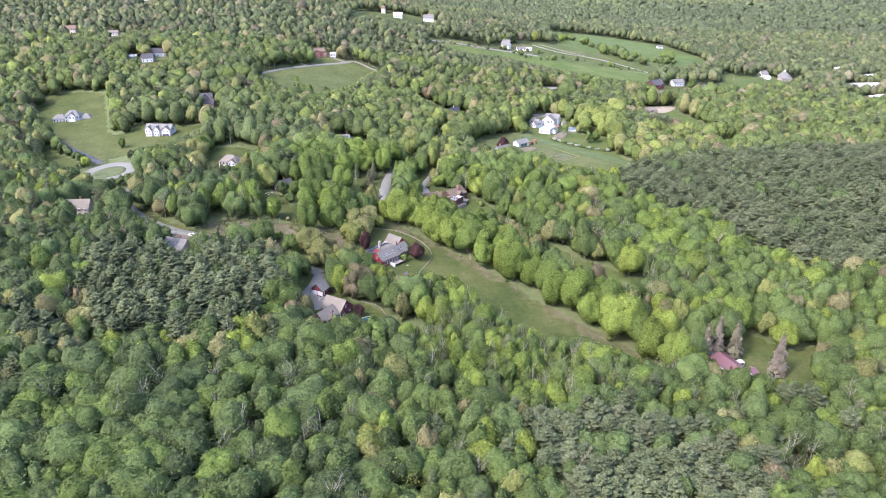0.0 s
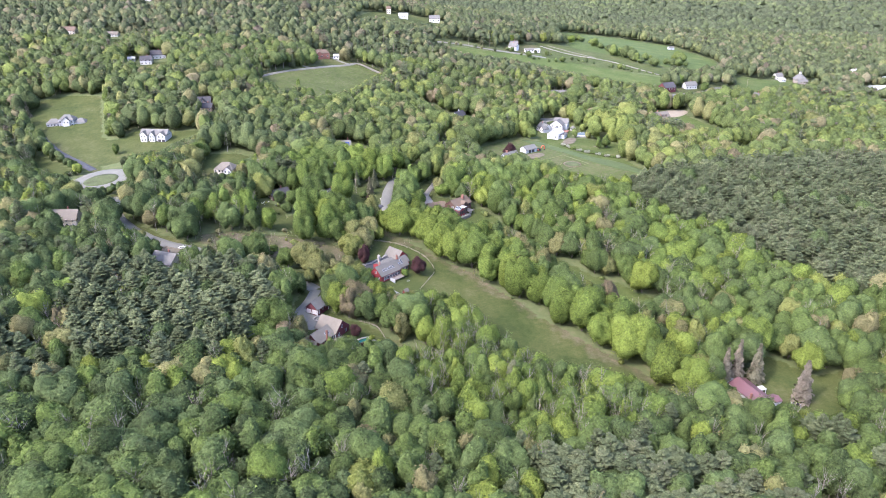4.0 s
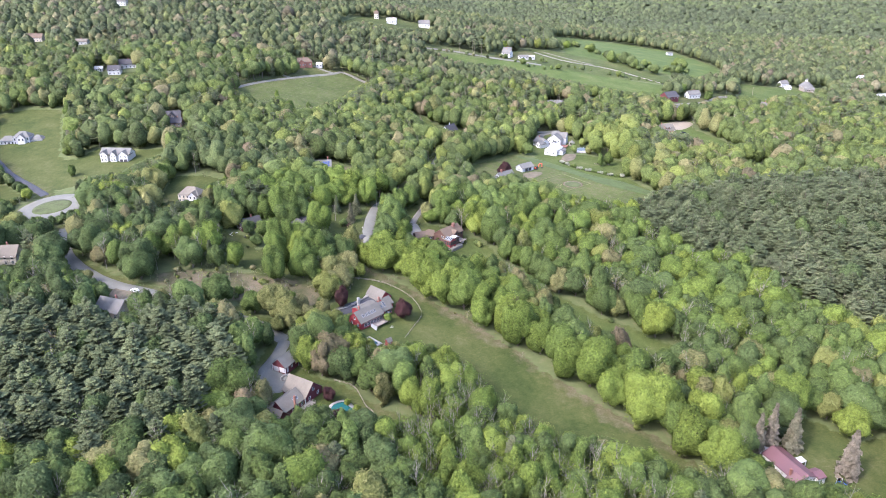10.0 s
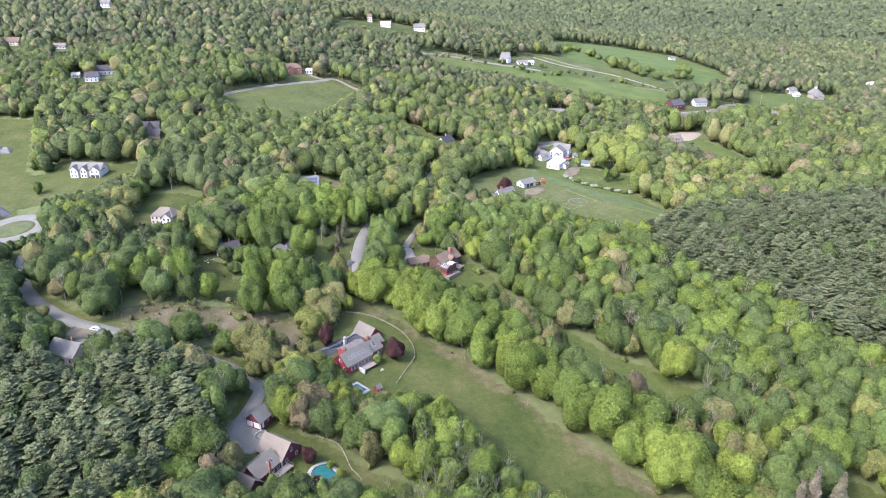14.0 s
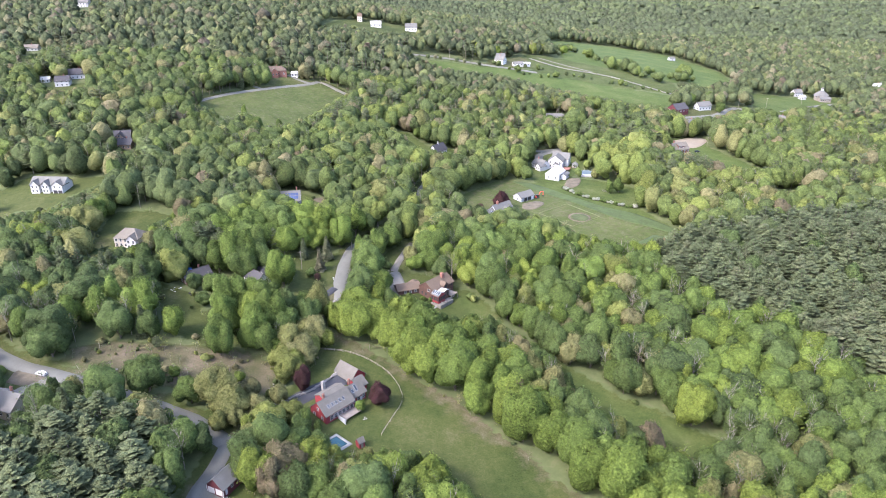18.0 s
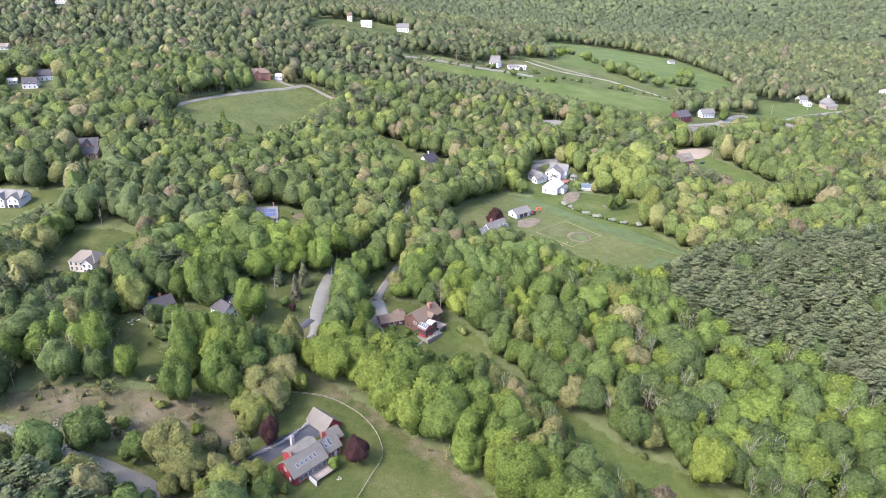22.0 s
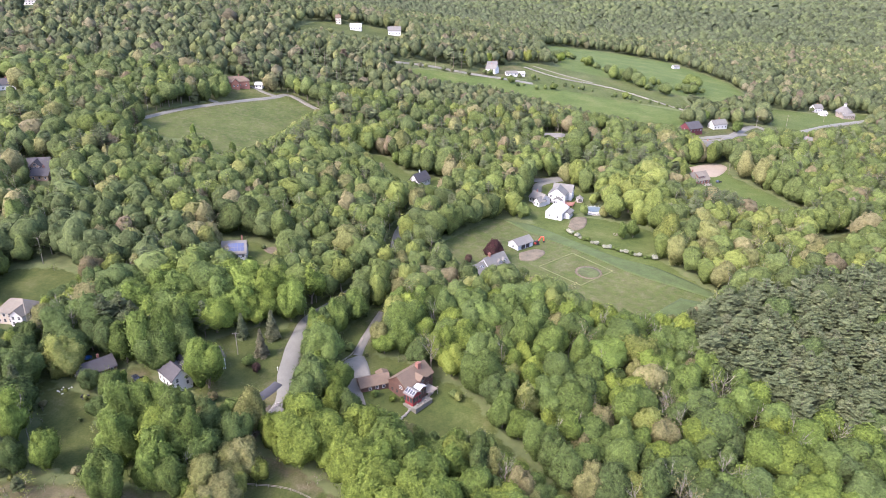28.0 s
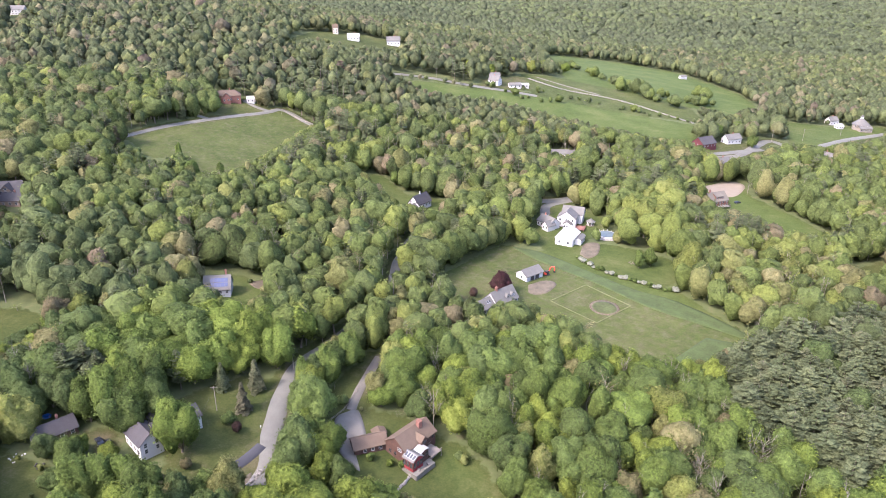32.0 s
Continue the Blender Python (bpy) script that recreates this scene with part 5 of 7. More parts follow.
# ---- pools, paving, sand ----
flat_patch("pool_deck", [(-39.3, 334.4), (-33.1, 341.1), (-26.9, 336.9), (-32.6, 330.8)], M_CONC, "pale paved pool surround", 0.2, straight=True)
flat_patch("pool", [(-37.6, 335.1), (-32.9, 339.7), (-28.7, 336.6), (-32.8, 332.5)], M_WATER, "blue swimming pool water", 0.27, "pool", straight=True)
flat_patch("pool_deck", [(-44.2, 289.3), (-43.1, 293.1), (-38.7, 296.2), (-34.4, 293.3), (-32.2, 289.4), (-35.1, 285.9), (-40.4, 285.9)], M_STONE, "stone surround of a curved pool", 0.2)
flat_patch("pool", [(-42.8, 289.2), (-42.2, 292.4), (-38.7, 294.8), (-35.6, 292.0), (-32.9, 289.5), (-35.3, 287.1), (-40.0, 287.3)], M_POND, "teal water of a curved pool", 0.27, "pool")
flat_patch("drive_pad", [(-74.8, 296.6), (-75.0, 304.0), (-71.1, 312.0), (-64.0, 308.0), (-61.9, 306.0), (-62.8, 297.3), (-69.1, 295.5)], M_ROAD, "grey asphalt yard before a garage", 0.16)
flat_patch("drive_pad", [(-19.3, 455.5), (-23.8, 451.4), (-23.3, 440.6), (-18.5, 433.1), (-13.4, 428.6), (-15.5, 436.1), (-12.6, 443.1), (-16.3, 455.9)], M_GRAVEL, "pale gravel yard before a brown house", 0.2)
flat_patch("sand_patch", [(203.8, 714.1), (225.4, 725.5), (233.1, 716.4), (216.5, 693.8), (202.7, 696.5)], M_SAND, "bare sandy riding patch", 0.2)
flat_patch("brick_terrace", [(90.8, 594.9), (96.6, 609.5), (104.6, 609.7), (100.7, 595.1), (93.8, 588.9)], M_EARTH, "red earth terrace behind the barn", 0.2)
flat_patch("earth_patch", [(-155.7, 353.4), (-155.2, 360.6), (-145.6, 358.8), (-139.9, 355.8), (-146.3, 351.7)], M_EARTH, "red bare earth beside the road", 0.13)
flat_patch("earth_patch", [(68.3, 507.9), (75.4, 513.4), (80.8, 506.3), (74.7, 498.0), (68.6, 500.5)], M_EARTH, "brown heap of bare earth by the field", 0.15)
flat_patch("earth_patch", [(57.4, 555.5), (66.6, 561.0), (71.7, 557.5), (64.5, 547.1), (57.1, 546.6)], M_EARTH, "worn sandy ground before the shed", 0.13)
flat_patch("mulch_bed", [(-73.6, 537.3), (-66.6, 540.3), (-58.1, 536.1), (-62.3, 532.1), (-69.5, 532.8)], M_EARTH, "red mulch bed under pines", 0.15)

flat_patch("earth_patch", [(-62.0, 403.0), (-54.5, 413.5), (-49.0, 421.0), (-46.8, 424.5), (-46.0, 417.0), (-48.5, 408.0), (-53.0, 401.0), (-58.0, 398.5)], M_EARTH, "bare brown earth between the drive and the road", 0.09)

# the turning circle at the end of the left road
cx, cy = (-236.5, 458.4)
def circle_pts(cx, cy, r, n=14):
    return [(cx + r * math.cos(k * 2 * math.pi / n), cy + r * math.sin(k * 2 * math.pi / n)) for k in range(n)]
flat_patch("turning_circle", circle_pts(cx, cy, 19.5), M_ROAD, "round asphalt turning circle", 0.2, "road")
flat_patch("grass_island", circle_pts(cx, cy, 11.0), M_GROUND_GRASS, "round grass island in the turning circle", 0.26, "lawn")


def round_pool():
    x, y = (111.7, 621.8)
    r = thing("round_pool", x, y, 0, "round above-ground pool with a white deck", "pool")
    ring = lambda rad, z, n=20: [(rad * math.cos(k * 2 * math.pi / n), rad * math.sin(k * 2 * math.pi / n), z) for k in range(n)]
    part("deck", solid((ring(8.0, -0.5), ring(8.0, 0.35))), M_CONC, r)
    part("wall", solid((ring(5.4, 0.35), ring(5.4, 1.2))), M_WHITE, r)
    part("water", solid((ring(5.1, 1.0), ring(5.1, 1.23))), M_COVER, r)
    for c in ring(7.8, 0):
        part("fence_post", block(bmesh.new(), c[0] - 0.05, c[0] + 0.05, c[1] - 0.05, c[1] + 0.05, 0.35, 1.3), M_WHITE, r)


def gazebo():
    x, y = (106.2, 639.1)
    r = thing("gazebo", x, y, 0, "eight-sided wooden gazebo with a grey pointed roof", "gazebo")
    ring = lambda rad, z: [(rad * math.cos(k * math.pi / 4), rad * math.sin(k * math.pi / 4), z) for k in range(8)]
    part("floor", solid((ring(2.4, -1), ring(2.4, 0.3))), M_WOOD, r)
    for c in ring(2.2, 0):
        part("post", block(bmesh.new(), c[0] - 0.09, c[0] + 0.09, c[1] - 0.09, c[1] + 0.09, 0.3, 2.6), M_WHITE, r)
    part("roof", solid((ring(2.9, 2.5), ring(0.4, 4.2))), M_SH_MID, r)
    part("roof_lantern", solid((ring(0.5, 4.2), ring(0.05, 5.0))), M_SH_MID, r)


round_pool()
gazebo()


# ---- single trees ----
TREE_MESH = {}
TREE_WORDS = {"broad": "tree", "maple": "maple_tree", "pine": "pine_tree", "spruce": "spruce_tree", "bare": "bare_tree"}


def single_tree(kind, x, y, h, w, tint, label, group="", name=None):
    """One tree as a thing of its own, with trunk and crown."""
    k = int(abs(x * 7 + y * 3)) % len(MODELS[kind]["A"])
    key = (kind, k, round(tint, 2))
    if key not in TREE_MESH:
        (cv, cf), (tv, tf) = MODELS[kind]["A"][k]
        TREE_MESH[key] = (mesh_from("crown", cv, cf, [LEAF_OF[kind]], tint=np.full(len(cv), key[2]), smooth=True, tone=np.full(len(cv), (k * 0.37 % 1.0 - 0.5) * 0.3)),
                          mesh_from("trunk", tv, tf, [M_TWIG if kind == "bare" else M_BARK]))
    cm, tm = TREE_MESH[key]
    root = new(name or TREE_WORDS[kind])
    root.matrix_world = Matrix.LocRotScale((x, y, gz(x, y)), Euler((0, 0, (x * 1.7 + y) % 6.28)), (h * w, h * w, h))
    tagged(root, label, "tree", group)
    for n, m in (("trunk", tm), ("crown", cm)):
        new(n, m).parent = root
    return root


LANDMARK_TREES = [
    ("maple", (-18.5, 359.3), 10.5, 1.3, 1.0, "dark purple-leaved maple on the lawn"),
    ("maple", (-48.0, 362.1), 11.0, 0.95, 1.0, "dark purple-leaved tree beside the drive"),
    ("maple", (-44.2, 295.1), 6.5, 1.25, 1.0, "dark red Japanese maple by the house"),
    ("maple", (-39.1, 281.8), 6.5, 1.2, 1.0, "dark purple maple beside the pool"),
    ("maple", (42.2, 546.6), 12.0, 1.25, 1.0, "dark purple-leaved maple beside the grey house"),
    ("maple", (29.6, 540.8), 5.5, 1.1, 0.97, "low dark-leaved bush by the drive"),
    ("maple", (-55.1, 441.1), 5.0, 1.1, 0.98, "small dark purple tree by the drive"),
    ("maple", (-95.2, 442.8), 23.0, 0.95, 0.36, "large round green maple beside a house"),
    ("maple", (-88.0, 444.6), 23.0, 0.92, 0.34, "large round green maple beside a house"),
    ("maple", (-69.9, 430.5), 22.0, 0.95, 0.40, "large green maple in front of a farmhouse"),
    ("maple", (-89.0, 405.5), 23.0, 0.9, 0.33, "leafy green maple beside a lawn"),
    ("maple", (-86.0, 393.7), 22.0, 0.9, 0.36, "leafy green maple beside a lawn"),
    ("maple", (-82.8, 407.3), 22.0, 0.9, 0.34, "leafy green maple beside a lawn"),
    ("maple", (-70.8, 403.3), 22.0, 0.9, 0.30, "leafy green maple beside a lawn"),
    ("spruce", (-55.3, 451.2), 12.0, 1.2, 0.8, "grey spruce beside the road"),
    ("spruce", (-65.0, 461.3), 11.5, 1.2, 0.55, "grey-green spruce beside the road"),
    ("spruce", (-53.4, 462.8), 13.0, 1.25, 0.7, "grey spruce with a broad foot"),
    ("maple", (-58.8, 444.6), 5.0, 1.6, 0.25, "low round green bush on a lawn"),
    ("maple", (-66.5, 423.8), 4.0, 1.4, 0.85, "brown bush on dry grass"),
]
LANDMARK_TREES += [
    ("spruce", (152.0, 274.2), 21.0, 1.05, 1.0, "dead grey-brown spruce on a lawn"),
    ("spruce", (121.8, 284.4), 19.0, 0.85, 0.93, "browning spruce in a close row"),
    ("spruce", (128.5, 288.1), 21.0, 0.85, 0.97, "browning spruce in a close row"),
    ("spruce", (136.7, 286.9), 20.0, 1.0, 0.85, "dark olive spruce beside a lawn"),
    ("maple", (135.9, 259.2), 7.5, 1.4, 0.48, "round bright green tree before a house"),
    ("maple", (33.9, 356.1), 18.0, 1.0, 0.90, "russet-leaved maple between fields"),
    ("maple", (78.6, 340.3), 18.0, 1.0, 0.90, "russet-leaved tree between fields"),
    ("pine", (25.4, 262.7), 19.0, 1.15, 0.7, "pale grey-green white pine at the field edge"),
    ("maple", (-36.8, 293.5), 3.2, 1.5, 0.56, "round yellow-green bush by the pool"),
    ("maple", (-32.7, 290.3), 3.6, 1.5, 0.56, "round yellow-green bush by the pool"),
    ("maple", (-44.2, 341.6), 9.5, 0.9, 0.30, "dense green tree beside the red house"),
    ("maple", (-25.7, 354.7), 5.0, 1.3, 0.40, "green bush against the red house"),
    ("maple", (-34.7, 363.4), 4.0, 1.2, 0.50, "small bright bush beside the drive"),
    ("maple", (-149.0, 678.4), 12.0, 0.65, 0.36, "slender tree standing in a field"),
    ("maple", (-132.4, 650.5), 14.0, 0.9, 0.33, "leafy tree standing in a field"),
    ("maple", (-117.4, 656.4), 13.0, 0.6, 0.30, "slender tree standing in a field"),
    ("maple", (-34.1, 456.1), 14.0, 0.9, 0.38, "green tree beside the road"),
    ("maple", (-32.0, 442.4), 12.0, 0.9, 0.45, "bright green tree beside the road"),
    ("maple", (-26.3, 428.1), 14.0, 1.0, 0.50, "bright yellow-green maple beside the road"),
]
LANDMARK_TREES += [
    ("maple", (-36.5, 464.9), 15.0, 0.8, 0.34, "green tree beside the road"),
    ("maple", (-23.6, 421.6), 13.0, 1.0, 0.47, "bright yellow-green maple beside the drive"),
    ("maple", (-8.4, 459.0), 10.0, 1.4, 0.42, "soft green tree beside the gravel yard"),
    ("maple", (-10.5, 433.3), 3.0, 1.5, 0.3, "dark bush against the brown house"),
    ("maple", (-4.0, 431.5), 3.0, 1.5, 0.42, "bush against the brown house"),
    ("maple", (0.1, 431.2), 3.2, 1.5, 0.3, "dark bush against the brown house"),
    ("maple", (-13.5, 689.7), 10.0, 1.1, 0.35, "green tree on a small lawn"),
    ("maple", (117.9, 576.9), 10.0, 0.9, 0.3, "green tree on the back lawn"),
    ("maple", (124.4, 579.0), 11.0, 1.0, 0.3, "green tree on the back lawn"),
    ("maple", (50.3, 983.4), 16.0, 1.1, 0.52, "bright green maple beside the farm road"),
    ("maple", (167.5, 1070.6), 14.0, 1.1, 0.45, "bright green tree on the hill"),
    ("maple", (-39.9, 342.1), 5.0, 1.1, 0.3, "bush beside the red house"),
    ("maple", (-53.4, 294.6), 3.0, 1.5, 0.62, "pale flowering bush at the gable"),
    ("maple", (-65.8, 393.9), 24.0, 0.9, 0.34, "leafy green maple beside a lawn"),
    ("maple", (-76.3, 408.5), 21.0, 0.9, 0.36, "leafy green maple beside a lawn"),
    ("maple", (-84.0, 377.8), 23.0, 0.9, 0.32, "leafy green maple beside a lawn"),
    ("maple", (-71.1, 384.8), 24.0, 0.9, 0.36, "leafy green maple beside a lawn"),
]
LANDMARK_TREES += [
    ("maple", (-68.8, 339.9), 10.0, 1.2, 0.74, "tan-green spreading tree along the lane"),
    ("maple", (-61.8, 346.0), 10.5, 1.2, 0.78, "tan-green spreading tree along the lane"),
    ("maple", (-73.7, 336.6), 9.0, 1.2, 0.70, "tan-green spreading tree along the lane"),
    ("maple", (-55.8, 354.1), 10.0, 1.15, 0.76, "tan-green spreading tree along the lane"),
    ("maple", (-66.1, 355.2), 8.5, 1.3, 0.80, "tan spreading bush on the bank"),
    ("maple", (-56.6, 365.6), 9.5, 1.1, 0.66, "olive spreading tree along the lane"),
    ("maple", (-52.4, 373.1), 11.0, 1.1, 0.60, "pale green tree along the lane"),
    ("maple", (-48.3, 382.5), 11.0, 1.1, 0.64, "pale olive tree along the lane"),
    ("maple", (-43.6, 390.9), 10.0, 1.1, 0.60, "pale green tree along the lane"),
    ("maple", (-38.7, 400.8), 9.0, 1.1, 0.52, "pale green tree along the lane"),
    ("maple", (-62.1, 380.4), 11.0, 1.0, 0.40, "green tree above the lane"),
    ("maple", (-73.1, 363.3), 5.0, 1.4, 0.45, "round green bush on the bank"),
    ("maple", (-97.4, 362.8), 5.0, 1.5, 0.38, "round green bush on the bank"),
    ("pine", (-109.4, 378.5), 7.0, 1.3, 0.45, "small dark pine on the bank"),
]
LANDMARK_TREES += [
    ("maple", (74.5, 990.3), 15.0, 1.0, 0.46, "green maple beside the farmhouse"),
    ("maple", (100.3, 1034.8), 16.0, 1.1, 0.55, "yellow-green tree behind the farmhouse"),
    ("maple", (122.7, 1035.8), 15.0, 1.1, 0.62, "tan-green tree behind the farmhouse"),
    ("maple", (138.3, 1054.1), 14.0, 1.1, 0.50, "green tree behind the farmhouse"),
    ("maple", (258.9, 841.0), 15.0, 1.2, 0.34, "leafy tree behind the red barn"),
    ("maple", (282.6, 855.8), 15.0, 1.2, 0.32, "leafy tree beside the white house"),
    ("maple", (282.1, 818.6), 13.0, 1.2, 0.28, "leafy tree beside the road"),
    ("maple", (-301.0, 615.0), 16.0, 0.9, 0.33, "tree at the lawn's edge"),
    ("maple", (-273.4, 566.4), 15.0, 0.9, 0.36, "tree at the lawn's edge"),
    ("maple", (-262.6, 569.0), 15.0, 0.9, 0.33, "tree at the lawn's edge"),
    ("maple", (-247.9, 508.2), 8.0, 1.1, 0.30, "small tree beside the turning circle"),
    ("maple", (-335.3, 517.5), 16.0, 1.0, 0.33, "green tree before the lawn"),
    ("maple", (-322.9, 532.4), 15.0, 1.0, 0.31, "green tree before the lawn"),
]
for kind, (x, y), h, w, tint, label in LANDMARK_TREES:
    single_tree(kind, x, y, h, w, tint, label)


# ---- fences, walls, poles, vehicles and yard things ----
def rail_fence(line, label, gap=2.6, high=1.15, mat=None, rails=(0.55, 1.0)):
    pts = curve_points(line, gap) if len(line) > 2 else [Vector(line[0]).lerp(Vector(line[1]), k / 8) for k in range(9)]
    r = thing("fence", pts[0].x, pts[0].y, 0, label, "fence")
    o = r.matrix_world.translation
    for p in pts:
        q = (p.x - o.x, p.y - o.y, gz(p.x, p.y) - o.z)
        part("post", block(bmesh.new(), q[0] - 0.07, q[0] + 0.07, q[1] - 0.07, q[1] + 0.07, q[2] - 0.3, q[2] + high), mat or M_WOOD, r)
    for hgt in rails:
        for a, b in zip(pts, pts[1:]):
            bm = bmesh.new()
            d = Vector((b.x - a.x, b.y - a.y, gz(b.x, b.y) - gz(a.x, a.y)))
            m = Matrix.Translation((a.x - o.x, a.y - o.y, gz(a.x, a.y) - o.z + hgt)) @ d.to_track_quat("X", "Z").to_matrix().to_4x4()
            part("rail", block(bm, 0, d.length, -0.03, 0.03, -0.06, 0.06, m), mat or M_WOOD, r)


def stone_wall(line, label, high=0.7, thick=0.8, seed=1):
    """A dry wall of rough field stones: too many to pick apart, so one heap."""
    rng = np.random.default_rng(seed)
    iv, fc = ico()
    bits = []
    for p in curve_points(line, 0.45):
        for k in range(4):
            q = np.array((p.x + rng.uniform(-0.5, 0.5) * thick, p.y + rng.uniform(-0.5, 0.5) * thick, gz(p.x, p.y) + rng.uniform(0.05, high)))
            bits.append((iv * rng.uniform(0.18, 0.42, 3) * rng.uniform(0.8, 1.2, (12, 1)) + q, fc))
    v, f = join(bits)
    tagged(new("stone_wall", mesh_from("stone_wall", v, f, [M_STONE])), label, "wall", kind="stuff")


def rocks(x, y, spread_r, n, size, label, mat, seed=3):
    rng = np.random.default_rng(seed)
    iv, fc = ico()
    r = thing("rock_pile", x, y, 0, label, "rocks")
    for k in range(n):
        a, d = rng.uniform(0, 6.28), spread_r * math.sqrt(rng.random())
        px, py = d * math.cos(a), d * math.sin(a)
        pz = gz(x + px, y + py) - gz(x, y)
        v = iv * rng.uniform(0.5, 1.0, 3) * size * rng.uniform(0.8, 1.2, (12, 1)) + (px, py, pz + size * 0.3)
        part("rock", mesh_from("rock", v, fc, [mat]), None, r)


def pole(x, y, high=10.0, arm=True, turn=0.0):
    r = thing("utility_pole", x, y, turn, "brown wooden utility pole with a crossarm", "pole", "poles along the road")
    v, f = stem([(0, 0, -0.5), (0, 0, high)], (0.17, 0.11), 8)
    part("shaft", mesh_from("shaft", v, f, [M_WOOD]), None, r)
    if arm:
        part("crossarm", block(bmesh.new(), -1.2, 1.2, -0.06, 0.06, high - 0.8, high - 0.65), M_WOOD, r)
        for px in (-1.1, -0.4, 0.4, 1.1):
            v, f = stem([(px, 0, high - 0.65), (px, 0, high - 0.45)], (0.05, 0.03), 6)
            part("insulator", mesh_from("insulator", v, f, [M_GREYP]), None, r)
    return Vector((x, y, gz(x, y) + high - 0.5))


def wire(a, b, sag=1.0):
    cu = bpy.data.curves.new("wire", "CURVE")
    cu.dimensions, cu.bevel_depth = "3D", 0.02
    sp = cu.splines.new("POLY")
    sp.points.add(12)
    for k in range(13):
        u = k / 12
        p = a.lerp(b, u) - Vector((0, 0, sag * 4 * u * (1 - u)))
        sp.points[k].co = (*p, 1)
    ob = new("overhead_wire", cu)
    cu.materials.append(M_BLACK)
    tagged(ob, "thin black overhead wire between poles", "wire", "wires along the road")


def car(x, y, turn, mat, label):
    r = thing("car", x, y, turn, label, "car")
    prof = [(-2.2, 0.35), (-2.2, 0.85), (-1.9, 1.0), (-1.5, 1.45), (0.3, 1.48), (0.95, 1.0), (2.0, 0.88), (2.2, 0.7), (2.2, 0.35)]
    part("body", solid(([(a, -0.88, c) for a, c in prof], [(a, 0.88, c) for a, c in prof])), mat, r)
    glass = [(-1.62, 1.05), (-1.35, 1.4), (0.22, 1.43), (0.72, 1.05)]
    part("side_glass", solid(([(a, -0.90, c) for a, c in glass], [(a, 0.90, c) for a, c in glass])), M_GLASS, r)
    part("windscreen", solid(([(0.36, -0.7, 1.44), (0.36, 0.7, 1.44), (0.92, 0.7, 1.06), (0.92, -0.7, 1.06)], [(0.40, -0.7, 1.46), (0.40, 0.7, 1.46), (0.96, 0.7, 1.08), (0.96, -0.7, 1.08)])), M_GLASS, r)
    for px in (-1.35, 1.35):
        for py in (-0.8, 0.8):
            ring = lambda yy, rad: [(px + rad * math.cos(k * math.pi / 6), yy, 0.32 + rad * math.sin(k * math.pi / 6)) for k in range(12)]
            w = part("wheel", solid((ring(py - 0.11, 0.33), ring(py + 0.11, 0.33))), M_BLACK, r)
            part("hub", solid((ring(py - 0.12, 0.18), ring(py + 0.12, 0.18))), M_GREYP, w)


def trampoline():
    x, y = (146.7, 267.9)
    r = thing("trampoline", x, y, 0, "round trampoline with a dark safety net and blue edge", "trampoline")
    ring = lambda rad, z, n=14: [(rad * math.cos(k * 2 * math.pi / n), rad * math.sin(k * 2 * math.pi / n), z) for k in range(n)]
    part("mat", solid((ring(1.7, 0.82), ring(1.7, 0.86))), M_BLACK, r)
    part("edge_pad", solid((ring(2.0, 0.74), ring(2.0, 0.83))), M_BLUE, r)
    for c in ring(1.95, 0, 6):
        part("leg", block(bmesh.new(), c[0] - 0.04, c[0] + 0.04, c[1] - 0.04, c[1] + 0.04, -0.2, 2.5), M_GREYP, r)
    bm = bmesh.new()
    a, b = [bm.verts.new(c) for c in ring(1.9, 0.86)], [bm.verts.new(c) for c in ring(1.9, 2.5)]
    for k in range(14):
        if k % 2:
            bm.faces.new((a[k], a[(k + 1) % 14], b[(k + 1) % 14], b[k]))
    bmesh.ops.solidify(bm, geom=bm.faces[:], thickness=0.02)
    part("net", bm, M_BLACK, r)


def digger():
    x, y = (68.5, 567.5)
    r = thing("excavator", x, y, 30, "small red digger parked beside the shed", "machine")
    for s in (-0.7, 0.7):
        part("track", block(bmesh.new(), -1.3, 1.3, s - 0.2, s + 0.2, 0.0, 0.6), M_BLACK, r)
    part("cab", block(bmesh.new(), -0.9, 0.7, -0.7, 0.7, 0.65, 2.3), M_BLACK, r)
    part("engine_cover", block(bmesh.new(), -1.6, -0.9, -0.75, 0.75, 0.65, 1.5), M_DIGRED, r)
    for name, a, b in (("boom", (0.7, 0, 1.2), (2.4, 0, 4.0)), ("stick", (2.4, 0, 4.0), (4.6, 0, 3.6)), ("bucket_arm", (4.6, 0, 3.6), (4.8, 0, 1.2))):
        d = Vector(b) - Vector(a)
        m = Matrix.Translation(a) @ d.to_track_quat("X", "Z").to_matrix().to_4x4()
        part(name, block(bmesh.new(), 0, d.length, -0.18, 0.18, -0.22, 0.22, m), M_DIGRED, r)
    part("bucket", block(bmesh.new(), 4.3, 5.2, -0.45, 0.45, 0.5, 1.2), M_BLACK, r)


def small_shed(x, y, turn, L, W, H, rise, wall, roof, label):
    r = thing("shed", x, y, turn, label, "shed")
    wg = wing(r, -L / 2, -W / 2, L, W, H, rise, "x", wall, roof, 0.2)
    door(r, 0, -W / 2, "f", min(1.0, L * 0.4), 1.9, M_WOOD)


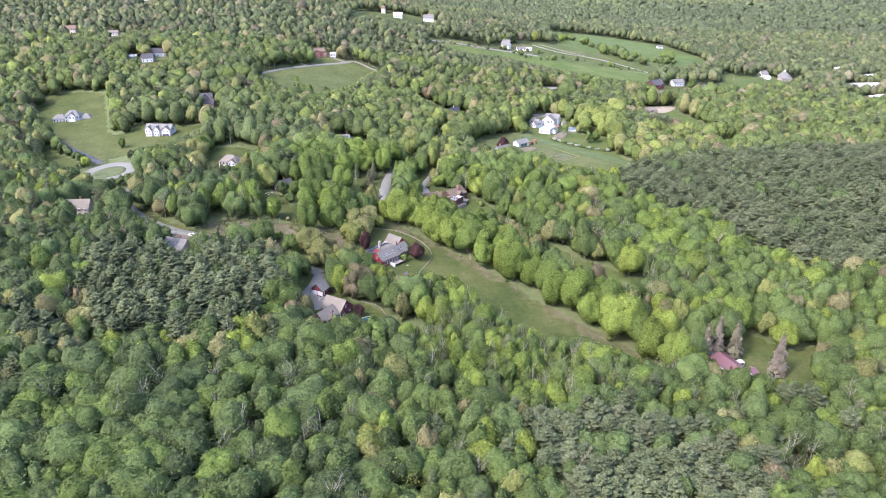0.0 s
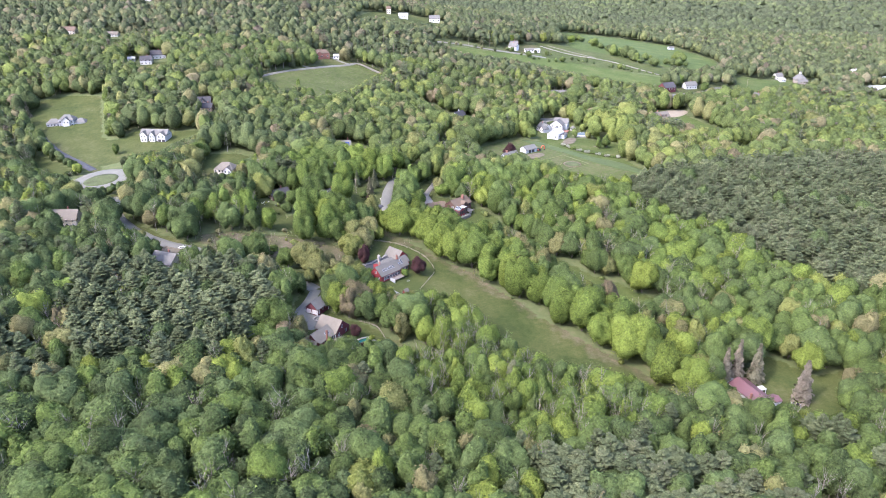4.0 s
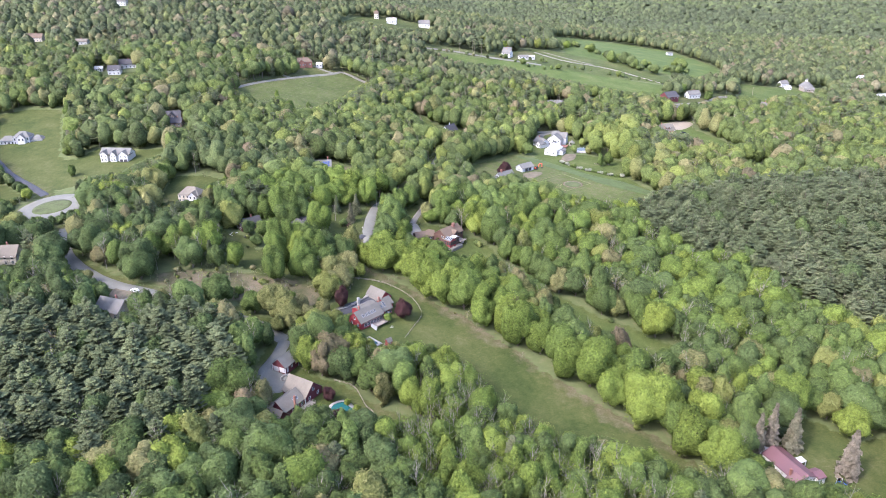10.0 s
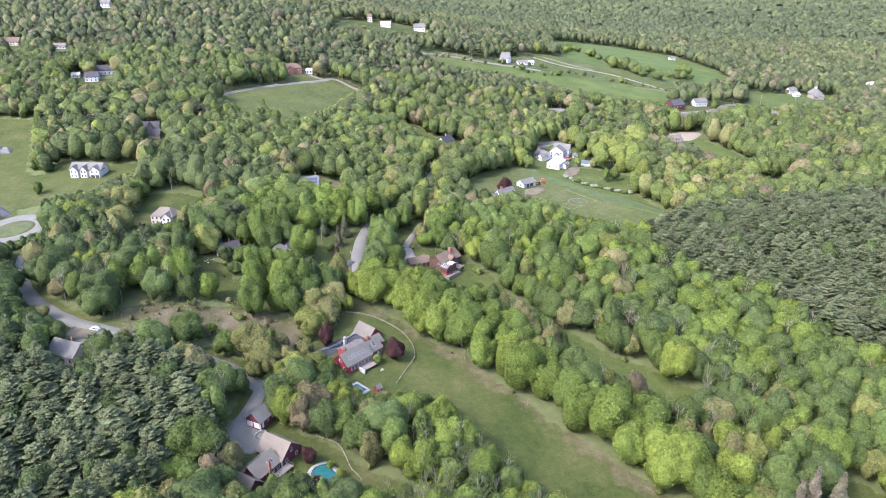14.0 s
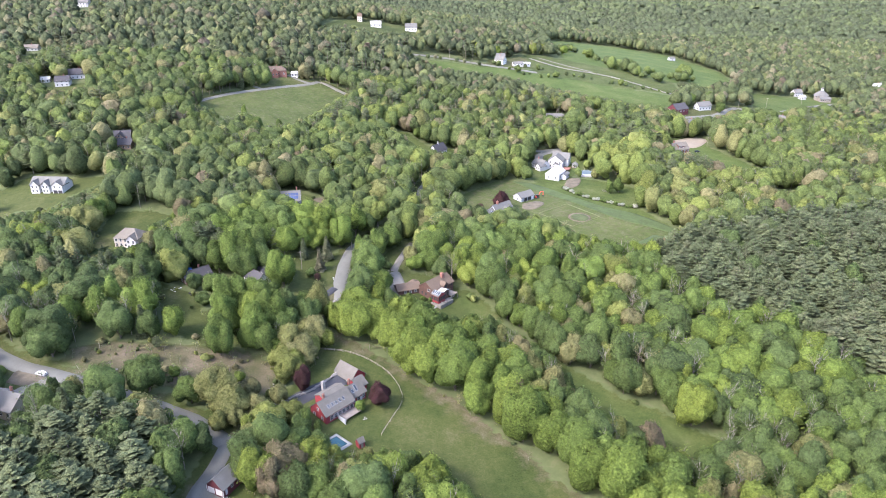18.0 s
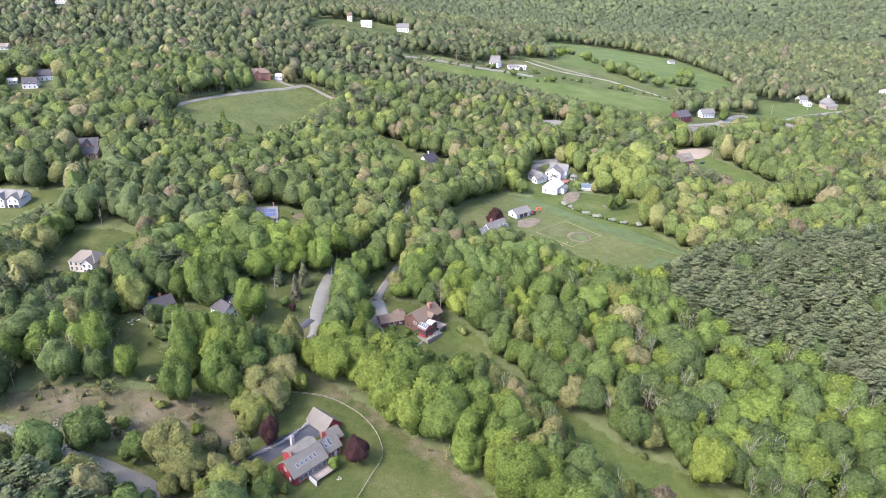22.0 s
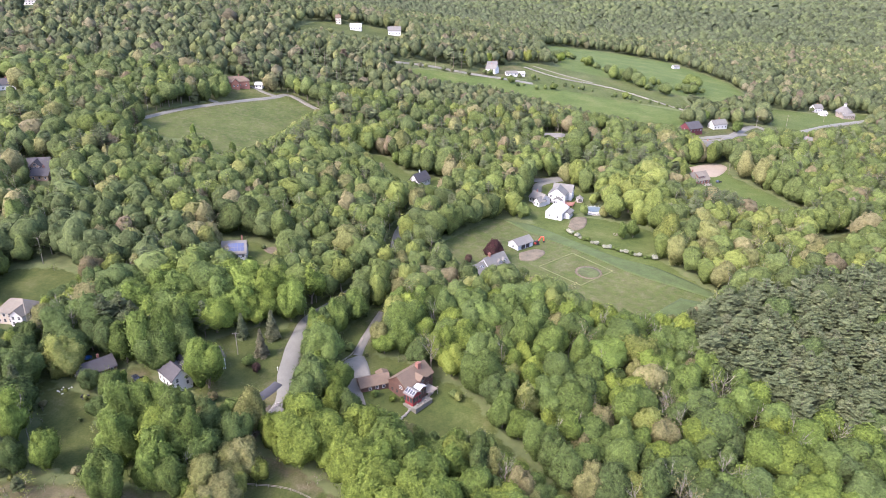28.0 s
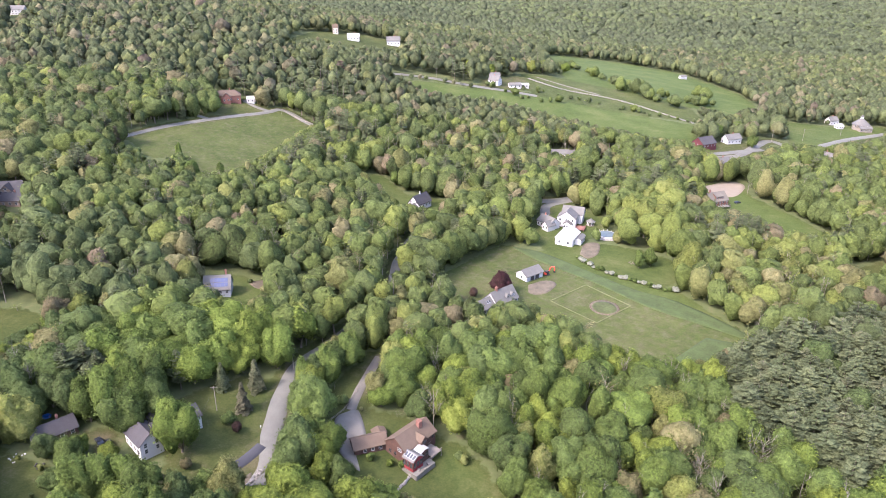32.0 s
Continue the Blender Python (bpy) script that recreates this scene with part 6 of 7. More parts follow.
rail_fence([(-51.0, 388.2), (-33.2, 387.8), (-19.1, 379.8), (-11.9, 369.5), (-10.4, 360.9), (-13.0, 353.6), (-17.1, 342.5)], "low wooden rail fence round the lawn", 3.0)
rail_fence([(-43.9, 307.3), (-35.4, 304.2), (-29.6, 293.4), (-25.6, 288.7), (-28.1, 280.9)], "pale wooden fence round the pool garden", 2.2)
rail_fence([(-25.2, 450.0), (-21.4, 455.3), (-19.8, 460.2), (-17.8, 465.9)], "split-rail fence beside the gravel yard", 2.4)
rail_fence([(-107.7, 800.9), (-92.2, 787.4), (-78.0, 779.1), (-71.1, 775.0)], "wooden fence along the hill drive", 5.0, 1.4)
stone_wall([(-61.6, 349.7), (-49.8, 358.9), (-42.9, 365.8), (-36.9, 374.4), (-31.9, 377.0)], "low wall of grey field stones along the drive")
stone_wall([(-0.8, 422.0), (4.3, 429.9), (10.4, 437.0), (11.2, 440.3)], "curved low stone wall round the terrace", 0.6, 0.7, 2)
stone_wall([(115.1, 1001.9), (149.5, 970.9), (203.7, 949.6), (256.9, 885.3)], "long broken stone wall between fields", 0.9, 2.2, 4)
stone_wall([(-51.9, 406.4), (-48.5, 413.2), (-45.3, 422.3), (-44.1, 425.4)], "rough stone edge along the drive", 0.5, 1.6, 5)
stone_wall([(-65.2, 304.9), (-64.5, 307.0), (-62.3, 307.7), (-61.3, 305.4), (-63.0, 303.8), (-65.1, 304.3)], "ring of stones round a planting bed", 0.5, 0.5, 6)
rocks(*(-119.5, 362.4), 3.0, 10, 0.5, "pale boulders on the dry bank", M_STONE, 11)
rocks(*(-115.0, 364.8), 3.0, 9, 0.45, "pale boulders on the dry bank", M_STONE, 12)
rocks(*(-58.5, 361.4), 4.0, 14, 0.5, "heap of pale rocks below the thicket", M_STONE, 13)
rocks(*(-23.7, 350.8), 1.2, 9, 0.3, "ring of pale stones on the lawn", M_CONC, 14)
rocks(*(-85.3, 398.5), 1.6, 12, 0.4, "stones of a fire ring on the lawn", M_STONE, 15)
rocks(*(-117.0, 423.2), 2.5, 10, 0.35, "scattered white stones and boards", M_WHITE, 16)
rocks(*(116.7, 583.3), 2.0, 16, 0.45, "heap of cut brush on the lawn", M_BARK, 17)
rocks(*(-119.3, 360.6), 3.5, 10, 0.45, "boulders beside the road", M_STONE, 18)
rocks(*(-109.2, 420.9), 1.4, 8, 0.5, "heap of grey scrap beside the house", M_BLACK, 19)
TOPS = [pole(*(-64.3, 450.4)), pole(*(-42.5, 475.7)), pole(*(-66.5, 386.8)), pole(*(-66.2, 389.7))]
wire(TOPS[0], TOPS[1])
wire(TOPS[0], TOPS[2])
wire(TOPS[2], TOPS[3])
FAR_POLES = [pole(*(-28.6, 940.7), 11, True), pole(*(15.8, 947.5), 11, True), pole(*(310.1, 842.2), 11, True), pole(*(344.7, 855.1), 11, True), pole(*(398.8, 889.1), 11, True)]
wire(FAR_POLES[0], FAR_POLES[1], 1.5)
wire(FAR_POLES[2], FAR_POLES[3], 1.5)
wire(FAR_POLES[3], FAR_POLES[4], 1.5)
car(*(-96.0, 431.8), 130, M_CAR, "dark car parked beside the farmhouse")
car(*(-92.9, 431.1), 130, M_CAR, "dark blue car parked beside the farmhouse")
car(*(212.7, 680.1), 20, M_CAR, "dark car parked before the brick house")
car(*(81.6, 652.5), 80, M_CAR, "dark car parked on a drive")
car(*(-77.0, 772.1), 10, M_CAR, "dark car beside the hill field")
car(*(-145.6, 358.8), 160, M_WHITE, "white car on the side road")
trampoline()
digger()
small_shed(*(-24.0, 336.3), 40, 2.4, 2.4, 2.2, 1.4, M_RED, M_SH_GREY, "tiny red pump shed beside the pool")
small_shed(*(-72.6, 776.8), 15, 5.0, 4.0, 2.6, 1.6, M_WHITE, M_SH_WHITE, "small white shed in the hill field corner")
small_shed(*(343.6, 1172.0), 15, 9.0, 6.0, 3.0, 2.0, M_GREYP, M_SH_MID, "blue-grey shed on the far field edge")


def mailbox():
    x, y = (-47.8, 443.2)
    r = thing("mailbox", x, y, 20, "white mailbox on a white post by the drive", "mailbox")
    part("post", block(bmesh.new(), -0.07, 0.07, -0.07, 0.07, -0.3, 1.1), M_WHITE, r)
    part("box", block(bmesh.new(), -0.15, 0.15, -0.35, 0.35, 1.1, 1.45), M_WHITE, r)
    part("arm", block(bmesh.new(), -0.05, 0.05, -0.3, 0.3, 0.95, 1.1), M_WHITE, r)


def tarp():
    x, y = (-117.2, 441.8)
    r = thing("tarpaulin", x, y, 20, "blue tarpaulin over a heap behind the house", "tarpaulin")
    iv, fc = ico()
    part("sheet", mesh_from("sheet", iv * (1.8, 1.3, 0.9) + (0, 0, 0.2), fc, [M_BLUE]), None, r)
    part("heap", block(bmesh.new(), -1.2, 1.2, -0.8, 0.8, -0.5, 0.6), M_WOOD, r)


def garden_border():
    c = [(65.8, 539.9), (86.2, 556.9), (102.9, 536.3), (83.6, 521.0)]
    r = thing("garden_border", *c[0], 0, "square of pale uncut grass strips round a garden plot", "border")
    o = r.matrix_world.translation
    for a, b in zip(c, c[1:] + c[:1]):
        pa, pb = Vector((*a, gz(*a))), Vector((*b, gz(*b)))
        n = 6
        for k in range(n):
            p, q = pa.lerp(pb, k / n), pa.lerp(pb, (k + 0.94) / n)
            d = q - p
            m = Matrix.Translation(p - o) @ d.to_track_quat("X", "Z").to_matrix().to_4x4()
            part("grass_strip", block(bmesh.new(), 0, d.length, -0.24, 0.24, -0.2, 0.24, m), M_PALEGRASS, r)
    x, y = (90.2, 534.5)
    s = thing("garden_ring", x, y, 0, "ring of low stakes round a worn circle", "fence")
    for k in range(26):
        a = k * 2 * math.pi / 26
        px, py = 6.6 * math.cos(a), 6.6 * math.sin(a)
        pz = gz(x + px, y + py) - gz(x, y)
        part("stake", block(bmesh.new(), px - 0.12, px + 0.12, py - 0.12, py + 0.12, pz - 0.3, pz + 0.7), M_BROWN, s)
    flat_patch("garden_path", circle_pts(x, y, 6.9), M_EARTH, "worn brown circle in the grass", 0.10, "path")
    flat_patch("grass_island", circle_pts(x, y, 5.6), M_GROUND_GRASS, "round patch of grass inside the ring", 0.15, "lawn")


mailbox()
tarp()
garden_border()
flat_patch("tall_grass", [(54.3, 602.9), (70.5, 595.5), (90.5, 573.1), (108.5, 553.1), (126.5, 540.2), (142.9, 520.4), (148.9, 507.3), (132.2, 519.0), (111.5, 534.9), (90.5, 560.1), (68.5, 582.7)], M_TALL, "band of taller dark green grass", 0.12, "grass")
flat_patch("mown_patch", [(101.3, 487.5), (129.0, 510.1), (144.0, 504.4), (132.1, 491.5), (114.8, 483.1)], M_TALL, "darker square of uncut grass", 0.12, "grass", straight=True)

# flowering bushes in a row behind the field
MODELS["bloom"] = {"A": MODELS["maple"]["A"]}
LEAF_OF["bloom"] = M_BLOSSOM
TREE_WORDS["bloom"] = "flowering_bush"
BLOOM = curve_points([(88.3, 588.7), (94.3, 577.3), (103.5, 566.7), (113.0, 559.2), (121.0, 553.2), (128.3, 549.7)], 2.4)
for k, p in enumerate(BLOOM):
    single_tree("bloom" if k % 7 in (1, 2, 4, 5) else "maple", p.x, p.y + 0.6 * math.sin(k * 2.1), 1.7 + (k * 7 % 5) * 0.28, 2.0, 0.3,
                "pale flowering bush in a row" if k % 7 in (1, 2, 4, 5) else "low green bush in a row", "bushes behind the field")
single_tree("bare", *(19.1, 364.9), 13.0, 1.3, 0.3, "dead grey tree with bare limbs")
single_tree("bare", *(226.9, 698.0), 11.0, 1.6, 0.3, "bare grey tree beside the sandy patch")
# where no tree stands: clearings, roads, houses
KEEP_OFF = [(cx, cy, 24)]                 # rows of x, y, radius
bpy.context.view_layer.update()
for ob in list(scene.objects):
    if ob.name.split(".")[0] == "wall" and ob.type == "MESH":
        box = [ob.matrix_world @ Vector(c) for c in ob.bound_box]
        mid = sum(box, Vector()) / 8
        KEEP_OFF.append((mid.x, mid.y, max((p - mid).xy.length for p in box) + 2.0))
HOUSE_SPOTS = list(KEEP_OFF)
KEEP_OFF += [(t[1][0], t[1][1], 4.0) for t in LANDMARK_TREES]

# open ground as a raster on the plan, to keep tall trees from growing where the view over it is known to be free
CELL, RX0, RY0 = 3.0, -560.0, 100.0
RX, RY = np.meshgrid(np.arange(RX0, 640, CELL), np.arange(RY0, 1420, CELL))
OPEN = np.zeros(RX.shape, bool)
for n, poly in CLEARINGS.items():
    if n not in ("bank", "Syard", "ringyard", "wtwoyard", "whitehill"):
        OPEN |= inside(RX, RY, poly)[0]
for n, w, line in ROAD_LINES:
    if n in ("main", "left", "culdrive", "farroad", "rightroad", "hillroad", "browndrive"):
        for p in line:
            if not (n == "main" and (p.y > 500 or p.x > 0)) and not (n == "left" and (-132 < p.x < -96 or p.x > -76)):
                OPEN |= np.hypot(RX - p.x, RY - p.y) < w * 0.5
for a, b, r in HOUSE_SPOTS:
    if math.dist((a, b), (-80, 525)) < 25:       # the house with solar cells stands deep in the trees
        continue
    OPEN |= np.hypot(RX - a, RY - b) < r * 0.75


def room_above(x, y):
    """How high a tree may grow at each spot without standing before open ground."""
    ex, ey = 5.0, np.where(x < -120, np.clip(y - 480, 0, 100), np.clip(y - np.where((x > -15) & (y < 320), 200, 235), 0, 248))
    d = np.hypot(x - ex, y - ey)
    ux, uy = (x - ex) / d, (y - ey) / d
    fall = (160 - ground_z(x, y)) / d
    most = np.full(len(x), 99.0)
    for s in np.arange(4.0, 170.0, 4.0):
        i, j = ((y + uy * s - RY0) / CELL).astype(int), ((x + ux * s - RX0) / CELL).astype(int)
        ok = (i >= 0) & (j >= 0) & (i < OPEN.shape[0]) & (j < OPEN.shape[1])
        hit = np.zeros(len(x), bool)
        hit[ok] = OPEN[i[ok], j[ok]]
        most = np.where(hit, np.minimum(most, s * fall + np.where(x < -150, 1.5, 4.5)), most)
    return most


# stands of pine, as outlines on the plan
PINES = [
    [(122, 483), (160, 501), (204, 512), (253, 525), (310, 540), (372, 545), (330, 440), (265, 362), (212, 350), (177, 386), (166, 402), (154, 415), (134, 430), (119, 446)],
    [(-189, 323), (-171, 334), (-139, 318), (-113, 332), (-88, 323), (-79, 295), (-100, 276), (-113, 258), (-144, 245)],
    [(35, 220), (63, 228), (98, 220), (115, 195), (99, 171), (45, 170), (30, 193)],
]


# stretches with their own mix: leaf colours, share of bare trees, height, width, outline
ZONES = [
    ('thin grey saplings beside the meadow', (0.2, 0.5), 0.38, 0.9, 0.9, [(-19, 301), (4, 322), (20, 286), (45, 266), (82, 249), (69, 237), (4, 230), (-16, 260)]),
    ('bright maples between the fields', (0.34, 0.52), 0, 1.15, 1.12, [(-44, 419), (-17, 414), (9, 401), (29, 377), (43, 351), (56, 329), (76, 332), (92, 298), (104, 265), (89, 270), (71, 289), (53, 313), (28, 332), (8, 354), (-10, 368), (-35, 387)]),
    ('tan thicket along the lane', (0.62, 0.78), 0, 0.75, 1.25, [(-76, 354), (-64, 370), (-54, 388), (-44, 398), (-39, 382), (-49, 358), (-54, 332), (-70, 332)]),
    ('olive and tan oaks below the pines', (0.12, 0.52), 0.12, 0.9, 1.15, [(111, 439), (137, 428), (158, 411), (179, 386), (155, 344), (114, 343), (105, 373), (95, 409)]),
    ('yellow-green maples behind the farmhouse', (0.26, 0.50), 0, 1.1, 1.1, [(-111, 474), (-96, 504), (-68, 499), (-45, 495), (-43, 472), (-78, 466), (-100, 458)]),
    ('olive trees at the foot of the slope', (0.04, 0.36), 0.16, 0.95, 1.2, [(-190, 200), (-118, 228), (-78, 240), (-42, 225), (-30, 160), (-150, 150)]),
    ('bright trees right of the house lawn', (0.4, 0.58), 0, 1.1, 1.1, [(133, 648), (157, 669), (154, 609), (134, 577), (118, 593)]),
    ('dull brown wood on the right', (0.3, 0.78), 0.1, 0.9, 1.1, [(134, 528), (182, 592), (253, 588), (224, 540), (173, 529), (139, 509)]),
]


def scatter(step, x0, x1, y0, y1, seed, jitter=0.42):
    rng = np.random.default_rng(seed)
    X, Y = np.meshgrid(np.arange(x0, x1, step), np.arange(y0, y1, step))
    X[1::2] += step * 0.5
    x, y = X.ravel() + rng.uniform(-jitter, jitter, X.size) * step, Y.ravel() + rng.uniform(-jitter, jitter, X.size) * step
    return x, y, rng


def soft_noise(x, y, size, seed):
    """Smooth random values from about 0 to 1 on the plan."""
    return np.array([noise.noise((a / size + seed, b / size, seed * 0.7)) for a, b in zip(x, y)]) * 0.6 + 0.5


def packed(x, y, r, share, rng):
    """Which of the trees stand, where no two crowns may overlap by more than a share: large and small ones fill the wood."""
    cell = 9.0
    grid, keep = {}, np.zeros(len(x), bool)
    for i in rng.permutation(len(x)):
        a, b, q = x[i], y[i], r[i]
        ci, cj = int(a // cell), int(b // cell)
        if all((a - c) ** 2 + (b - d) ** 2 > ((q + e) * share) ** 2 for m in (-1, 0, 1) for n in (-1, 0, 1) for c, d, e in grid.get((ci + m, cj + n), ())):
            grid.setdefault((ci, cj), []).append((a, b, q))
            keep[i] = True
    return keep


def forest(level, step, y0, y1, seed, margin):
    far = 0.66 * (0.92 * y1 + 85) + margin
    x, y, rng = scatter(step, -far, far, y0, y1, seed)
    ok = np.abs(x - 4) < 0.66 * (0.92 * y + 85) + margin
    x, y = x[ok], y[ok]
    ok, rim = np.ones(len(x), bool), np.full(len(x), 1e9)
    for n, poly in CLEARINGS.items():
        hit, dist = inside(x, y, poly)
        ok &= ~(hit | (dist < 1.5))
        rim = np.minimum(rim, dist)
    for n, w, line in ROAD_LINES:
        edge = 3.0
        for p in line:
            ok &= np.hypot(x - p.x, y - p.y) > w * 0.5 + (0.2 if n == "main" and p.y > 486 else edge)
    for a, b, r in KEEP_OFF:
        ok &= np.hypot(x - a, y - b) > r
    x, y, rim = x[ok], y[ok], rim[ok]
    big, fine, mood = soft_noise(x, y, 130, 3.1), soft_noise(x, y, 34, 8.3), soft_noise(x, y, 420, 5.7)
    pine = (fine * 0.55 + big * 0.45 > 0.63)
    grove = np.zeros(len(x), bool)
    for poly in PINES:
        hit, dist = inside(x, y, poly)
        grove |= hit
    if level == "D":
        grove |= rng.random(len(x)) < 0.10 + 0.20 * (big > 0.5)
    mixed = (y < 270) | (x < -60) | (y > 560)
    pine = pine & (rng.random(len(x)) < np.where(mixed, 0.45, 0.0)) | (rng.random(len(x)) < np.where(mixed, 0.04, 0.0)) | grove & (rng.random(len(x)) < np.where(x > 110, 0.95, 0.80))
    kind = np.where(pine, 1, 0)
    kind = np.where(~pine & (rng.random(len(x)) < 0.13), 3, kind)
    kind = np.where(~grove & mixed & (rng.random(len(x)) < 0.015), 2, kind)
    scale = 1.25 if y0 > 2000 else 1.0
    hgt = np.where(kind == 1, rng.uniform(15, 22, len(x)), np.where(kind == 3, rng.uniform(12, 18, len(x)), rng.uniform(13, 20.5, len(x))))
    wid = np.where(kind == 1, rng.uniform(0.85, 1.15, len(x)), rng.uniform(0.76, 1.12, len(x)))
    wid = np.where(grove & pine, rng.uniform(1.15, 1.55, len(x)), wid)
    hgt = np.where(grove & pine, rng.uniform(16, 20, len(x)), hgt)
    wid = wid * (1.9 if y0 > 2000 else {"A": 1.18, "B": 1.22, "C": 1.32, "D": 1.6}[level])
    # leaf colour: mostly fresh green, some olive, tan and russet
    g = rng.random(len(x))
    tint = 0.14 + 0.28 * np.clip(mood * 0.5 + fine * 0.25 + g * 0.45 - 0.1, 0, 1)
    warm = rng.random(len(x))
    tint = np.where(warm < 0.08 + 0.10 * big, 0.42 + 0.13 * g, tint)
    tint = np.where(warm > 0.90 - 0.12 * fine, 0.62 + 0.24 * g, tint)
    tint = np.where(warm > 0.99, 0.87, tint)
    # leaf tints lowered on the western slope: a cloud's shadow put into the colour
    west_shade = np.clip((-50 - x) / 120, 0, 1) * np.clip((640 - y) / 160, 0.25, 1)
    tint = np.where(tint < 0.5, tint - 0.13 * west_shade, tint)
    tint = np.where(kind == 1, 0.32 + 0.35 * g - 0.18 * west_shade, tint)
    tint = np.where(grove & (kind == 0), 0.10 + 0.12 * g, tint)
    tint = np.where(kind == 2, 0.15 + 0.8 * g * g, tint)
    for name, (lo, hi), bare, hs, ws, poly in ZONES:
        hit, dist = inside(x, y, poly)
        hit |= dist < 3.0
        tint = np.where(hit, lo + (hi - lo) * g, tint)
        kind = np.where(hit & (kind > 0), 0, kind)
        kind = np.where(hit & (rng.random(len(x)) < bare), 3, kind)
        hgt, wid = np.where(hit, rng.uniform(15, 21, len(x)) * hs, hgt), np.where(hit, wid * ws, wid)
    kind = np.where((kind == 1) & (rim < 12) & ~grove & (rng.random(len(x)) < 0.8), 0, kind)
    if level != "D":
        kind = np.where((kind == 0) & (rim < 10), 4, kind)
    z = ground_z(x, y)
    most = room_above(x, y)
    hgt = np.minimum(hgt * scale, most)
    wid = np.where(hgt < 8, wid * 1.3, wid)
    grown = hgt > 4.5
    if level == "D":
        tint = np.where(kind == 1, 0.08 + 0.06 * g, 0.10 + 0.26 * mood * (0.5 + g))
    if level in "AB":
        broad = np.choose(kind, (0.29, 0.17, 0.16, 0.14, 0.31))
        grown &= packed(x, y, np.where(grown, hgt * wid * broad, 0.1), 0.47, rng)
    kind, hgt, wid, tint, x, y, z = (v[grown] for v in (kind, hgt, wid, tint, x, y, z))
    return kind, np.stack([x, y, z, hgt, wid, rng.uniform(0, 6.28, len(x)), tint], 1)


WOODS = [("C", 7.6, -170, 140, 25, 170), ("A", 4.2, 140, 490, 21, 10), ("B", 4.6, 490, 810, 22, 14), ("C", 9.0, 810, 1500, 23, 25), ("D", 14.5, 1500, 2100, 26, 40), ("D", 25.0, 2100, 4300, 24, 60)]
KINDS = ("broad", "pine", "spruce", "bare", "maple")
WOOD_LABEL = {"maple": "leafy green trees along the edges of clearings", "broad": "fresh green broadleaved woodland in spring leaf", "pine": "tall grey-green white pines", "spruce": "dark and browning spruces",
              "bare": "thin grey trees with hardly any leaves"}


def tree_words(kind, tone):
    if kind == "pine":
        return "tall grey-green white pine at the meadow's edge"
    if kind == "spruce":
        return "dark spruce standing among broadleaved trees"
    if kind == "bare":
        return "thin grey tree with few leaves in a thicket"
    return ("dull green", "fresh green", "bright yellow-green", "olive green", "tan-green", "russet")[0 if tone < 0.2 else 1 if tone < 0.4 else 2 if tone < 0.6 else 3 if tone < 0.72 else 4 if tone < 0.86 else 5] + " broadleaved tree in spring leaf"


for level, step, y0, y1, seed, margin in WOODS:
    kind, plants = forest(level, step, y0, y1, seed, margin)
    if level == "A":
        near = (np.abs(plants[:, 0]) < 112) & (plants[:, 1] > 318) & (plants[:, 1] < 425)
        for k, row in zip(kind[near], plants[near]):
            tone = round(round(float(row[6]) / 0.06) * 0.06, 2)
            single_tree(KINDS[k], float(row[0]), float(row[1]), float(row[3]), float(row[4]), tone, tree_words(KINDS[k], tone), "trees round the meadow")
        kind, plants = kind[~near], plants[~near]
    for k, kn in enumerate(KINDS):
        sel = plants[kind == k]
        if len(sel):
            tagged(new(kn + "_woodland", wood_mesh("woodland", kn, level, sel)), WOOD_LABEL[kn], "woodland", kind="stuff")

